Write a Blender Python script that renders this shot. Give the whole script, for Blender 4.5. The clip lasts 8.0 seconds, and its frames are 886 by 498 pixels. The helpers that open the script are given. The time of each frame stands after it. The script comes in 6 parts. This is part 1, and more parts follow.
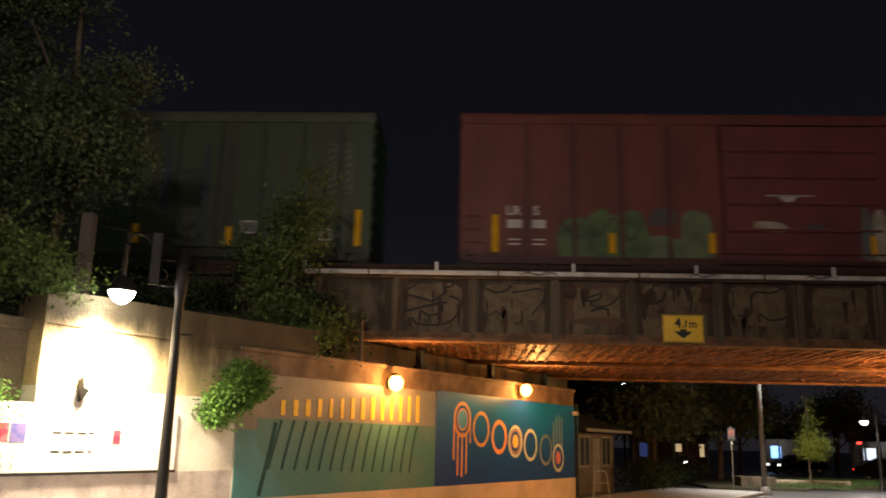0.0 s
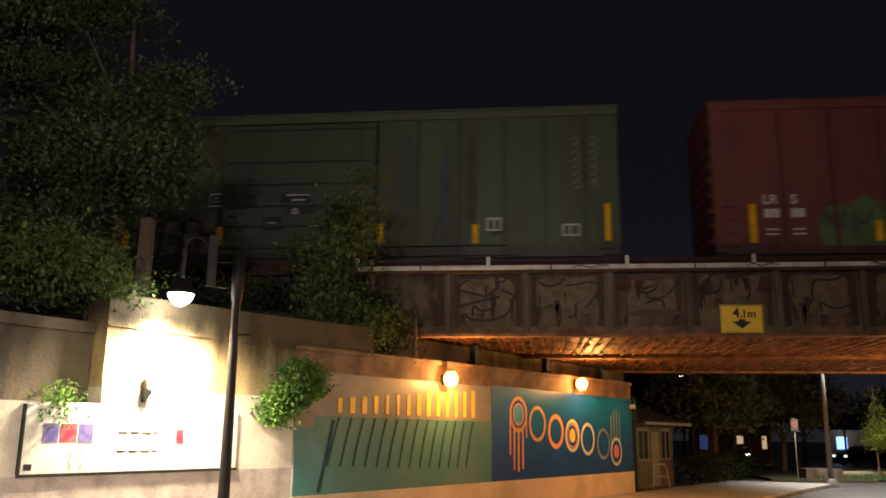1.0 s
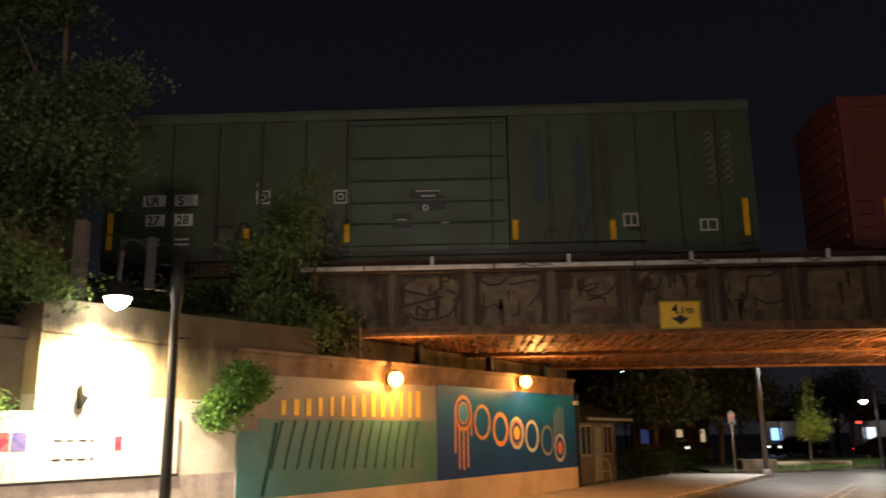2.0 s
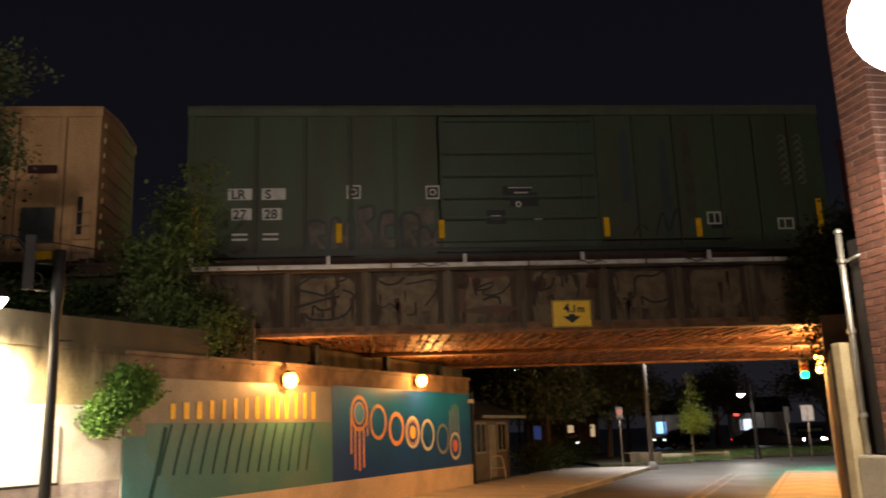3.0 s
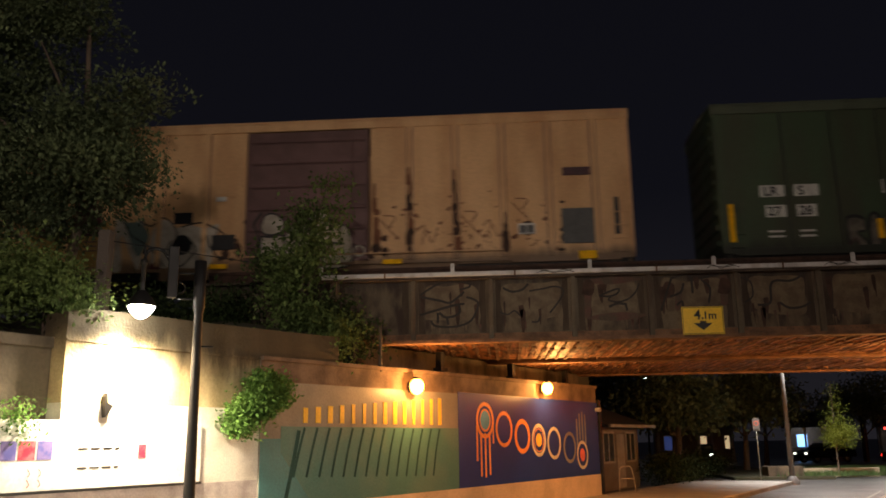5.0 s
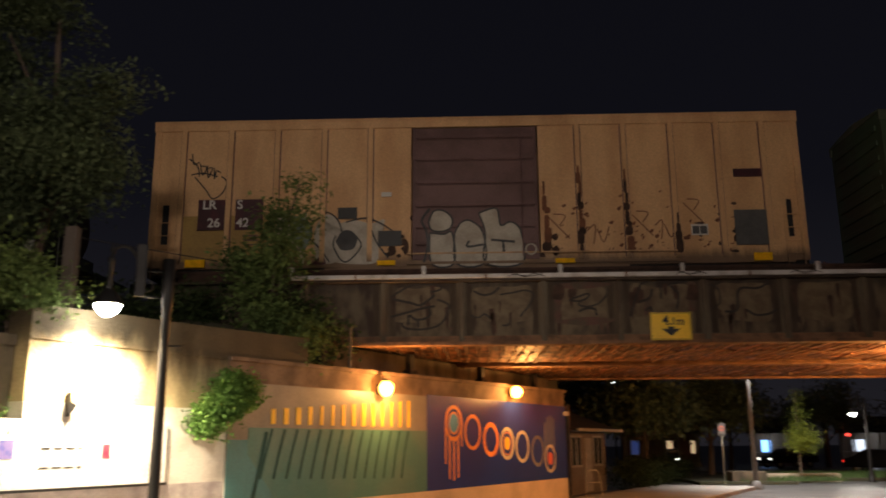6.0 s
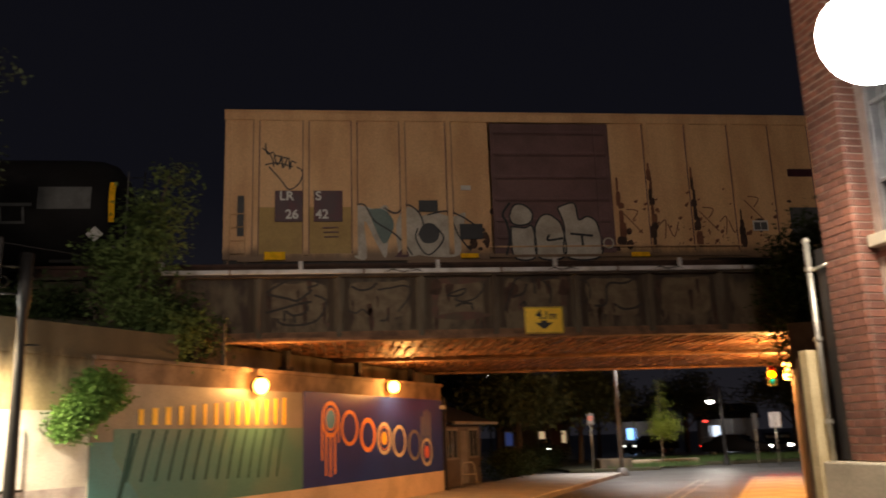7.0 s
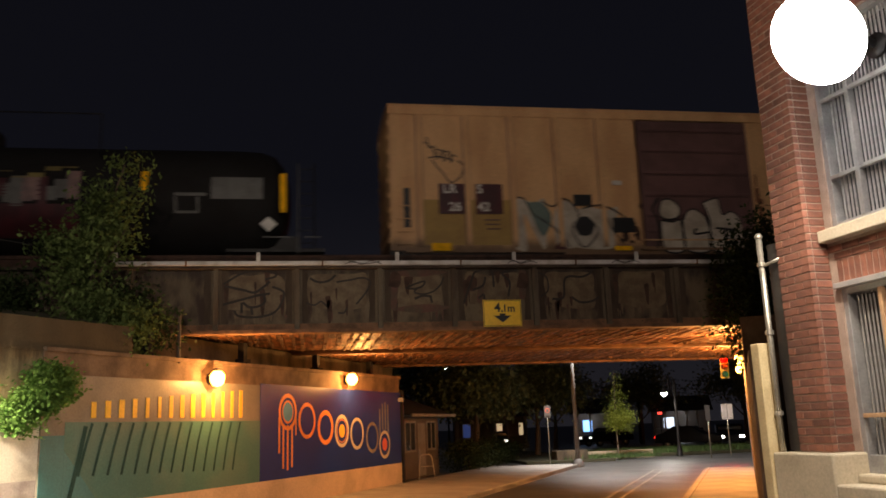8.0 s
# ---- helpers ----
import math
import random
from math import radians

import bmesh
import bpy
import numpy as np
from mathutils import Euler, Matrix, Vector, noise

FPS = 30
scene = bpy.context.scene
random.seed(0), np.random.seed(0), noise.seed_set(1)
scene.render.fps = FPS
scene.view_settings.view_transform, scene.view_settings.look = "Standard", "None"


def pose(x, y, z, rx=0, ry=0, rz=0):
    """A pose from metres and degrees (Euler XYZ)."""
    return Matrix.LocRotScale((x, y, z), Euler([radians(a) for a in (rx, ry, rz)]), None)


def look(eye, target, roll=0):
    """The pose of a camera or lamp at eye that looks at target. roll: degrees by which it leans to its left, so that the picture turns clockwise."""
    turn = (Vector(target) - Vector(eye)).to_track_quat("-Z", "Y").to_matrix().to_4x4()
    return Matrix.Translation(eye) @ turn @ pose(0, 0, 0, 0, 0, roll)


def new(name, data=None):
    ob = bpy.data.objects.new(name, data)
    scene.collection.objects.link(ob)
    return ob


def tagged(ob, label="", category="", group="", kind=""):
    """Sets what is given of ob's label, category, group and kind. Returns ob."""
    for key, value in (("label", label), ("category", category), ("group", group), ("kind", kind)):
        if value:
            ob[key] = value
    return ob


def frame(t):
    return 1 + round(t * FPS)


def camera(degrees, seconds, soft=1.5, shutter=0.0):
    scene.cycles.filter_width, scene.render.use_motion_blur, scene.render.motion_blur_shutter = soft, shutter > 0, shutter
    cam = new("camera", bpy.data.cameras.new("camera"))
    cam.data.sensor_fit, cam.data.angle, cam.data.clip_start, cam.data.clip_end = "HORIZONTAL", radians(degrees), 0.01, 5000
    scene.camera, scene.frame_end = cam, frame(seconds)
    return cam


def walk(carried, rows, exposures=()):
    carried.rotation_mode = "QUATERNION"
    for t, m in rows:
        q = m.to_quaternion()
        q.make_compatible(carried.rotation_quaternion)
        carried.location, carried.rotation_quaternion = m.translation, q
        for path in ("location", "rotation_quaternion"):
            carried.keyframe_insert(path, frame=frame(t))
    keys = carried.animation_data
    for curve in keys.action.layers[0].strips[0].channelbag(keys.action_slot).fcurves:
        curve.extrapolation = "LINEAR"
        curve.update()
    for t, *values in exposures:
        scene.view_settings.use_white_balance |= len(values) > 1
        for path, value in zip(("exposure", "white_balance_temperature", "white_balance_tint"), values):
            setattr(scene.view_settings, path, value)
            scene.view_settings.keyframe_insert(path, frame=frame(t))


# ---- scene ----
cam = camera(55.9, 8.0, soft=1.7, shutter=0.7)
EYE = (0.0, 0.0, 1.9)
# seconds, tilt, roll, turn: a hand-held pan from one spot
PAN = [(0.0, 102.89, -1.34, 2.40), (0.5, 102.79, -1.03, 4.48), (1.0, 102.53, -0.62, 6.17), (1.2, 102.41, -0.41, 6.08),
       (2.3, 102.52, 0.98, 0.55), (2.5, 102.50, 1.16, -0.76), (3.0, 102.33, 1.94, -4.46), (3.5, 102.28, 2.83, -6.02),
       (4.0, 102.39, 2.41, -1.37), (4.5, 102.58, 1.32, 2.94), (4.7, 102.80, 0.96, 3.88), (5.8, 103.14, 0.06, 3.16),
       (6.0, 103.16, 0.36, 1.85), (6.5, 103.00, 1.13, -1.94), (7.0, 102.67, 1.91, -6.36), (7.5, 102.36, 2.37, -9.34),
       (8.0, 102.07, 2.06, -9.18)]
walk(cam, [(t, pose(*EYE, rx, ry, rz)) for t, rx, ry, rz in PAN])

# ---- world and lamps ----
world = bpy.data.worlds.new("night")
scene.world = world
world.use_nodes = True
wn, wl = world.node_tree.nodes, world.node_tree.links
wco, wsp, wrm = wn.new("ShaderNodeTexCoord"), wn.new("ShaderNodeSeparateXYZ"), wn.new("ShaderNodeValToRGB")
wl.new(wco.outputs["Generated"], wsp.inputs[0])
wl.new(wsp.outputs["Z"], wrm.inputs[0])
wl.new(wrm.outputs[0], wn["Background"].inputs[0])
# city glow, strongest at the horizon
wrm.color_ramp.elements[0].position, wrm.color_ramp.elements[0].color = 0.0, (0.013, 0.012, 0.015, 1)
wrm.color_ramp.elements[1].position, wrm.color_ramp.elements[1].color = 0.9, (0.0032, 0.0032, 0.0050, 1)
mid = wrm.color_ramp.elements.new(0.28)
mid.color = (0.0046, 0.0046, 0.0070, 1)
world.node_tree.nodes["Background"].inputs[1].default_value = 1.0
scene.view_settings.exposure = 0.0


def lamp(kind, name, m, watts, colour, size=0.1, cone=None, blend=0.3):
    d = bpy.data.lights.new(name, kind)
    d.energy, d.color = watts, colour
    d.shadow_soft_size = size
    if cone:
        d.spot_size, d.spot_blend = radians(cone), blend
    ob = new(name, d)
    ob.matrix_world = m
    return ob


SODIUM = (1.0, 0.43, 0.11)
WALL = pose(-9.607, 5.214, 0, 0, 0, 61.5)      # x along the mural wall, y into it
STREET = pose(0, 0, 0, 0, 0, 61.3)             # x along the street, y to its left
BUILDING = pose(4.985, 7.20, 0, 0, 0, 96)       # x along the brick front, y out to the street

lamp("SPOT", "pendant_light", Matrix.Translation((-5.353, 12.116, 3.70)), 3000, (1.0, 0.81, 0.54), 0.14, 154, 0.8)
for s, z in ((15.75, 3.12), (22.55, 3.38)):
    lamp("POINT", "sodium_light", Matrix.Translation(WALL @ Vector((s, -0.58, z - 0.02))), 265, SODIUM, 0.06)
for s in (24.0, 29.0):
    lamp("POINT", "sodium_light", Matrix.Translation(STREET @ Vector((s, 0.32, 3.40))), 900, SODIUM, 0.05)
lamp("SPOT", "flood_light", look((4.16, 6.06, 4.95), (-2.0, 7.0, 0.0)), 540, (1.0, 0.86, 0.70), 0.16, 176, 0.3)
# unseen fill behind the viewer, lights train and girder from the front
lamp("SPOT", "front_fill_light", look((-1.95, -7.45, 9.4), (3, 20, 7)), 5300, (1.0, 0.82, 0.69), 0.25, 120, 0.6)
# fill for the junction road, from a lamp added to the corner pole
lamp("SPOT", "corner_fill_light", look((12.6, 36.0, 7.2), (16.0, 35.0, 0)), 5200, (1.0, 0.92, 0.86), 0.15, 138, 0.7)
lamp("POINT", "porch_light", Matrix.Translation((24.4, 71.0, 2.2)), 25, (0.85, 0.92, 1.0), 0.08)
lamp("POINT", "porch_light", Matrix.Translation((33.4, 72.6, 2.2)), 25, (0.85, 0.92, 1.0), 0.08)
lamp("SPOT", "far_lamp_light", Matrix.Translation((18.57, 41.97, 2.95)), 210, (1.0, 0.92, 0.80), 0.2, 170, 0.2)

# ---- materials ----


def mat(name, colour, rough=0.7, metal=0.0, second=None, mix=0.5, scale=2.0, fine=40.0, bump=0.2, stretch=(1, 1, 1), jitter=0.0, spec=0.5,
        lo=0.42, hi=0.62, sheet=False):
    m = bpy.data.materials.new(name)
    m.use_nodes = True
    t = m.node_tree
    n, l = t.nodes, t.links
    b = n["Principled BSDF"]
    b.inputs["Metallic"].default_value = metal
    b.inputs["Specular IOR Level"].default_value = spec
    co = n.new("ShaderNodeTexCoord")
    mp = n.new("ShaderNodeMapping")
    mp.inputs["Scale"].default_value = stretch
    l.new(co.outputs["Object"], mp.inputs[0])
    big, small = n.new("ShaderNodeTexNoise"), n.new("ShaderNodeTexNoise")
    big.inputs["Scale"].default_value, big.inputs["Detail"].default_value = scale, 6
    small.inputs["Scale"].default_value, small.inputs["Detail"].default_value = fine, 3
    l.new(mp.outputs[0], big.inputs[0])
    l.new(co.outputs["Object"], small.inputs[0])
    ramp = n.new("ShaderNodeMapRange")
    ramp.inputs["From Min"].default_value, ramp.inputs["From Max"].default_value = lo, hi
    ramp.inputs["To Max"].default_value = mix
    l.new(big.outputs[0], ramp.inputs["Value"])
    mx = n.new("ShaderNodeMix")
    mx.data_type = "RGBA"
    second = second or tuple(c * 0.6 for c in colour)
    mx.inputs["A"].default_value, mx.inputs["B"].default_value = (*colour, 1), (*second, 1)
    l.new(ramp.outputs[0], mx.inputs["Factor"])
    hs = n.new("ShaderNodeHueSaturation")
    l.new(mx.outputs["Result"], hs.inputs["Color"])
    val = n.new("ShaderNodeMapRange")
    val.inputs["To Min"].default_value, val.inputs["To Max"].default_value = 0.72, 1.28
    l.new(small.outputs[0], val.inputs["Value"])
    out = val.outputs[0]
    if jitter:
        info = n.new("ShaderNodeObjectInfo") if not sheet else n.new("ShaderNodeNewGeometry")
        jr = n.new("ShaderNodeMapRange")
        jr.inputs["To Min"].default_value, jr.inputs["To Max"].default_value = 1 - jitter, 1 + jitter
        l.new(info.outputs["Random" if not sheet else "Random Per Island"], jr.inputs["Value"])
        mul = n.new("ShaderNodeMath")
        mul.operation = "MULTIPLY"
        l.new(out, mul.inputs[0])
        l.new(jr.outputs[0], mul.inputs[1])
        out = mul.outputs[0]
    l.new(out, hs.inputs["Value"])
    l.new(hs.outputs[0], b.inputs["Base Color"])
    rr = n.new("ShaderNodeMapRange")
    rr.inputs["To Min"].default_value, rr.inputs["To Max"].default_value = max(rough - 0.15, 0.03), min(rough + 0.15, 1)
    l.new(big.outputs[0], rr.inputs["Value"])
    l.new(rr.outputs[0], b.inputs["Roughness"])
    if bump:
        bp = n.new("ShaderNodeBump")
        bp.inputs["Strength"].default_value, bp.inputs["Distance"].default_value = bump, 0.02
        l.new(small.outputs[0], bp.inputs["Height"])
        l.new(bp.outputs[0], b.inputs["Normal"])
    return m


def glow(name, colour, strength):
    m = bpy.data.materials.new(name)
    m.use_nodes = True
    b = m.node_tree.nodes["Principled BSDF"]
    b.inputs["Base Color"].default_value = (*colour, 1)
    b.inputs["Emission Color"].default_value, b.inputs["Emission Strength"].default_value = (*colour, 1), strength
    return m


ASPHALT = mat("asphalt", (0.105, 0.102, 0.10), 0.42, scale=0.5, fine=90, bump=0.35)
WALKWAY = mat("walkway_concrete", (0.36, 0.34, 0.31), 0.8, scale=1.2, fine=50, jitter=0.08)
CONCRETE = mat("stained_dimmed_concrete", (0.52, 0.405, 0.215), 0.85, second=(0.31, 0.23, 0.115), mix=0.9, scale=1.5, fine=24, bump=0.7, stretch=(1.3, 1, 0.4), lo=0.40, hi=0.66)
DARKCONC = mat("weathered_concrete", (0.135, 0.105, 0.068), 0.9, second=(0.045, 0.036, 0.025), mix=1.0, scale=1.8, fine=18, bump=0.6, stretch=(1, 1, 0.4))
LIMEWASH = mat("whitewashed_concrete", (0.74, 0.70, 0.62), 0.8, second=(0.52, 0.47, 0.40), mix=0.8, scale=1.5, fine=30, bump=0.3)
PINKCONC = mat("rubbed_concrete", (0.50, 0.44, 0.42), 0.85, second=(0.32, 0.27, 0.26), mix=0.8, scale=3.0, fine=30, bump=0.4)
BASEBEIGE = mat("beige_base_paint", (0.62, 0.48, 0.33), 0.75, scale=1.0, fine=30, bump=0.2)
COPING = mat("brown_concrete", (0.21, 0.135, 0.085), 0.85, second=(0.08, 0.050, 0.032), mix=0.8, scale=1.4, fine=25, bump=0.4)
TEAL = mat("green_mural_paint", (0.070, 0.190, 0.170), 0.45, second=(0.150, 0.220, 0.180), mix=0.9, scale=0.35, fine=30, bump=0.05, spec=0.15)
TEALB = mat("teal_mural_paint", (0.045, 0.20, 0.22), 0.5, scale=0.8, fine=30, bump=0.1)
GREYPAINT = mat("grey_mural_paint", (0.25, 0.225, 0.19), 0.40, spec=0.18, second=(0.12, 0.11, 0.095), scale=0.8, fine=30, bump=0.12)
NAVY = mat("navy_mural_paint", (0.010, 0.036, 0.22), 0.33, second=(0.008, 0.020, 0.13), scale=0.5, fine=30, bump=0.04, spec=0.22)
SKYBLUE = mat("sky_blue_paint", (0.06, 0.35, 0.60), 0.5, scale=1.0, fine=30, bump=0.08)
ORANGE = mat("orange_paint", (0.90, 0.30, 0.05), 0.5, scale=2, fine=30, bump=0.08)
GOLD = mat("yellow_paint", (0.90, 0.52, 0.04), 0.5, scale=2, fine=30, bump=0.08)
CREAM = mat("cream_paint", (0.62, 0.55, 0.40), 0.5, scale=2, fine=30, bump=0.08)
CORAL = mat("coral_paint", (0.78, 0.15, 0.08), 0.5, scale=2, fine=30, bump=0.08)
STRIPE = mat("dark_stripe_paint", (0.034, 0.085, 0.076), 0.8, spec=0.1, scale=2, fine=30, bump=0.08)
GIRDER = mat("rusty_girder_paint", (0.122, 0.091, 0.053), 0.75, second=(0.036, 0.020, 0.013), mix=1.0, scale=2.4, fine=30, bump=0.5, stretch=(1.1, 1, 0.55), lo=0.40, hi=0.60)
RUST = mat("rusty_steel", (0.20, 0.10, 0.05), 0.8, second=(0.09, 0.045, 0.025), mix=0.9, scale=3, fine=40, bump=0.5)
RUSTD = mat("dark_rust", (0.060, 0.028, 0.017), 0.85, second=(0.03, 0.016, 0.011), mix=0.9, scale=4, fine=40, bump=0.3)
DECK = mat("rusty_deck_plate", (0.46, 0.19, 0.075), 0.52, second=(0.06, 0.028, 0.015), mix=1.0, scale=3.2, fine=22, bump=0.9, stretch=(1.6, 0.5, 1), lo=0.40, hi=0.60)
RAILPAINT = mat("pale_grey_paint", (0.55, 0.54, 0.54), 0.6, second=(0.32, 0.29, 0.27), mix=0.7, scale=3, fine=40, bump=0.2)
SIGNYEL = mat("yellow_sign_sheet", (0.86, 0.55, 0.03), 0.4, second=(0.70, 0.42, 0.03), scale=3, fine=30, bump=0.03)
BLACK = mat("black_paint", (0.012, 0.012, 0.013), 0.5, scale=3, fine=40, bump=0.05)
IRON = mat("dark_iron", (0.012, 0.011, 0.011), 0.5, metal=0.0, spec=0.25, scale=5, fine=60, bump=0.1)
GALV = mat("galvanised_steel", (0.50, 0.46, 0.38), 0.4, metal=0.8, scale=5, fine=60, bump=0.1)
ALU = mat("grey_window_metal", (0.42, 0.41, 0.40), 0.45, metal=0.5, scale=5, fine=60, bump=0.05)
BRICK = mat("red_brick", (0.225, 0.085, 0.050), 0.85, second=(0.135, 0.052, 0.034), mix=0.8, scale=9, fine=120, bump=0.5, jitter=0.28)
BRICKS = mat("red_brick_sheet", (0.225, 0.085, 0.050), 0.85, second=(0.135, 0.052, 0.034), mix=0.8, scale=9, fine=120, bump=0.5, jitter=0.28, sheet=True)
MORTAR = mat("mortar", (0.40, 0.29, 0.225), 0.9, scale=5, fine=100, bump=0.4)
BARK = mat("bark", (0.11, 0.08, 0.055), 0.9, scale=6, fine=30, bump=0.8, stretch=(2, 2, 0.4))
SOIL = mat("soil_and_weeds", (0.055, 0.050, 0.028), 0.95, second=(0.03, 0.045, 0.015), scale=1.5, fine=20, bump=0.8)
GRASS = mat("grass_blades", (0.06, 0.11, 0.025), 0.8, scale=1.5, fine=20, bump=0.0, jitter=0.4, sheet=True)


def stained(m, edge, depth, tone, up=False, side=None, most=0.93, across=2.6):
    """Water stains or dirt in uneven tongues: down from a top edge, or up from a bottom edge; side: they reach further
    between two places along x, as lamp light falls off.
    """
    n, l = m.node_tree.nodes, m.node_tree.links
    b = n["Principled BSDF"]
    base = b.inputs["Base Color"].links[0].from_socket
    co, sp, mp = n.new("ShaderNodeTexCoord"), n.new("ShaderNodeSeparateXYZ"), n.new("ShaderNodeMapping")
    l.new(co.outputs["Object"], sp.inputs[0])
    mp.inputs["Scale"].default_value = (across, 0.3, 0.35)
    l.new(co.outputs["Object"], mp.inputs[0])
    nz = n.new("ShaderNodeTexNoise")
    nz.inputs["Scale"].default_value, nz.inputs["Detail"].default_value, nz.inputs["Roughness"].default_value = 1.5, 7, 0.65
    l.new(mp.outputs[0], nz.inputs[0])
    height = n.new("ShaderNodeMath")
    height.operation = "MULTIPLY"
    height.inputs[1].default_value = -1.0 if up else 1.0
    l.new(sp.outputs["Z"], height.inputs[0])
    add = n.new("ShaderNodeMath")
    add.operation = "MULTIPLY_ADD"
    l.new(nz.outputs[0], add.inputs[0])
    add.inputs[1].default_value = depth * 2.0
    l.new(height.outputs[0], add.inputs[2])
    level = add.outputs[0]
    if side:
        far, more = n.new("ShaderNodeMapRange"), n.new("ShaderNodeMath")
        far.inputs["From Min"].default_value, far.inputs["From Max"].default_value, far.inputs["To Max"].default_value = side
        l.new(sp.outputs["X"], far.inputs["Value"])
        l.new(level, more.inputs[0])
        l.new(far.outputs[0], more.inputs[1])
        level = more.outputs[0]
    top = -edge if up else edge
    rm = n.new("ShaderNodeMapRange")
    rm.interpolation_type = "SMOOTHSTEP"
    rm.inputs["From Min"].default_value, rm.inputs["From Max"].default_value = top - depth * 0.25, top + depth * 0.75
    rm.inputs["To Max"].default_value = most
    l.new(level, rm.inputs["Value"])
    mx = n.new("ShaderNodeMix")
    mx.data_type = "RGBA"
    l.new(rm.outputs[0], mx.inputs["Factor"])
    l.new(base, mx.inputs["A"])
    mx.inputs["B"].default_value = (*tone, 1)
    l.new(mx.outputs["Result"], b.inputs["Base Color"])


# top stains, plus the lamp's falloff along the wall put into the colour
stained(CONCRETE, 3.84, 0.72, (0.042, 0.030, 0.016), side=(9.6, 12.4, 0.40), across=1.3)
stained(LIMEWASH, 3.0, 0.22, (0.36, 0.28, 0.17))
stained(GIRDER, 5.60, 0.30, (0.022, 0.014, 0.010), most=0.7, across=6.0)


def leafmat(name, colour, second, through_light=0.45):
    """Thin leaves: part of the light comes through them."""
    m = mat(name, colour, 0.8, second=second, mix=0.9, scale=0.8, fine=12, bump=0.0, jitter=0.35, sheet=True, spec=0.12)
    n, l = m.node_tree.nodes, m.node_tree.links
    b, tr, mx = n["Principled BSDF"], n.new("ShaderNodeBsdfTranslucent"), n.new("ShaderNodeMixShader")
    l.new(b.inputs["Base Color"].links[0].from_socket, tr.inputs[0])
    mx.inputs[0].default_value = through_light
    l.new(b.outputs[0], mx.inputs[1])
    l.new(tr.outputs[0], mx.inputs[2])
    l.new(mx.outputs[0], n["Material Output"].inputs[0])
    return m


LEAF = leafmat("leaves", (0.132, 0.165, 0.080), (0.066, 0.088, 0.044), 0.3)
LEAFB = leafmat("fresh_leaves", (0.165, 0.290, 0.070), (0.080, 0.165, 0.040), 0.4)
LEAFS = leafmat("street_tree_leaves", (0.23, 0.27, 0.045), (0.10, 0.14, 0.028))
LEAFT = leafmat("far_tree_leaves", (0.135, 0.170, 0.090), (0.070, 0.095, 0.048), 0.2)
POLE = mat("grey_pole_paint", (0.13, 0.13, 0.13), 0.6, scale=4, fine=40, bump=0.1)
LEAFM = leafmat("pale_leaves", (0.150, 0.205, 0.065), (0.080, 0.118, 0.038), 0.3)
LEAFD = leafmat("dark_leaves", (0.042, 0.060, 0.022), (0.022, 0.036, 0.012), 0.1)

# ---- mesh helpers ----


def box(bm, x0, y0, z0, x1, y1, z1, bevel=0.0):
    m = Matrix.Translation(((x0 + x1) / 2, (y0 + y1) / 2, (z0 + z1) / 2)) @ Matrix.Diagonal((abs(x1 - x0), abs(y1 - y0), abs(z1 - z0), 1))
    vs = bmesh.ops.create_cube(bm, size=1, matrix=m)["verts"]
    if bevel:
        es = list({e for v in vs for e in v.link_edges})
        bmesh.ops.bevel(bm, geom=es, offset=bevel, segments=2, affect="EDGES", profile=0.5)
    return bm


def boxes(*args, bevel=0.0):
    bm = bmesh.new()
    for a in args:
        box(bm, *a, bevel=bevel)
    return bm


def rod(bm, a, b, r0, r1=None, seg=12):
    a, b = Vector(a), Vector(b)
    d = b - a
    m = Matrix.Translation((a + b) / 2) @ d.to_track_quat("Z", "Y").to_matrix().to_4x4()
    bmesh.ops.create_cone(bm, cap_ends=True, segments=seg, radius1=r0, radius2=r0 if r1 is None else r1, depth=d.length, matrix=m)
    return bm


def rods(*args, seg=12):
    bm = bmesh.new()
    for a in args:
        rod(bm, *a, seg=seg)
    return bm


def lathe(profile, seg=24, centre=(0, 0, 0)):
    """A turned shape about z from (radius, height) pairs."""
    bm = bmesh.new()
    rings = []
    for r, z in profile:
        rings.append([bm.verts.new((centre[0] + r * math.cos(2 * math.pi * k / seg), centre[1] + r * math.sin(2 * math.pi * k / seg), centre[2] + z)) for k in range(seg)])
    for a, b in zip(rings, rings[1:]):
        for k in range(seg):
            bm.faces.new((a[k], a[(k + 1) % seg], b[(k + 1) % seg], b[k]))
    bmesh.ops.remove_doubles(bm, verts=bm.verts, dist=1e-5)
    return bm


def smooth_line(points, steps=6):
    """A soft curve through points."""
    pts = [Vector(p) for p in points]
    out = []
    for i in range(len(pts) - 1):
        p0, p1, p2, p3 = pts[max(i - 1, 0)], pts[i], pts[i + 1], pts[min(i + 2, len(pts) - 1)]
        for k in range(steps):
            t = k / steps
            out.append(0.5 * ((2 * p1) + (p2 - p0) * t + (2 * p0 - 5 * p1 + 4 * p2 - p3) * t * t + (3 * p1 - p0 - 3 * p2 + p3) * t ** 3))
    return out + [pts[-1]]


def tube(points, r, seg=8):
    bm = bmesh.new()
    pts = smooth_line(points)
    for a, b in zip(pts, pts[1:]):
        rod(bm, a, b, r, seg=seg)
    return bm


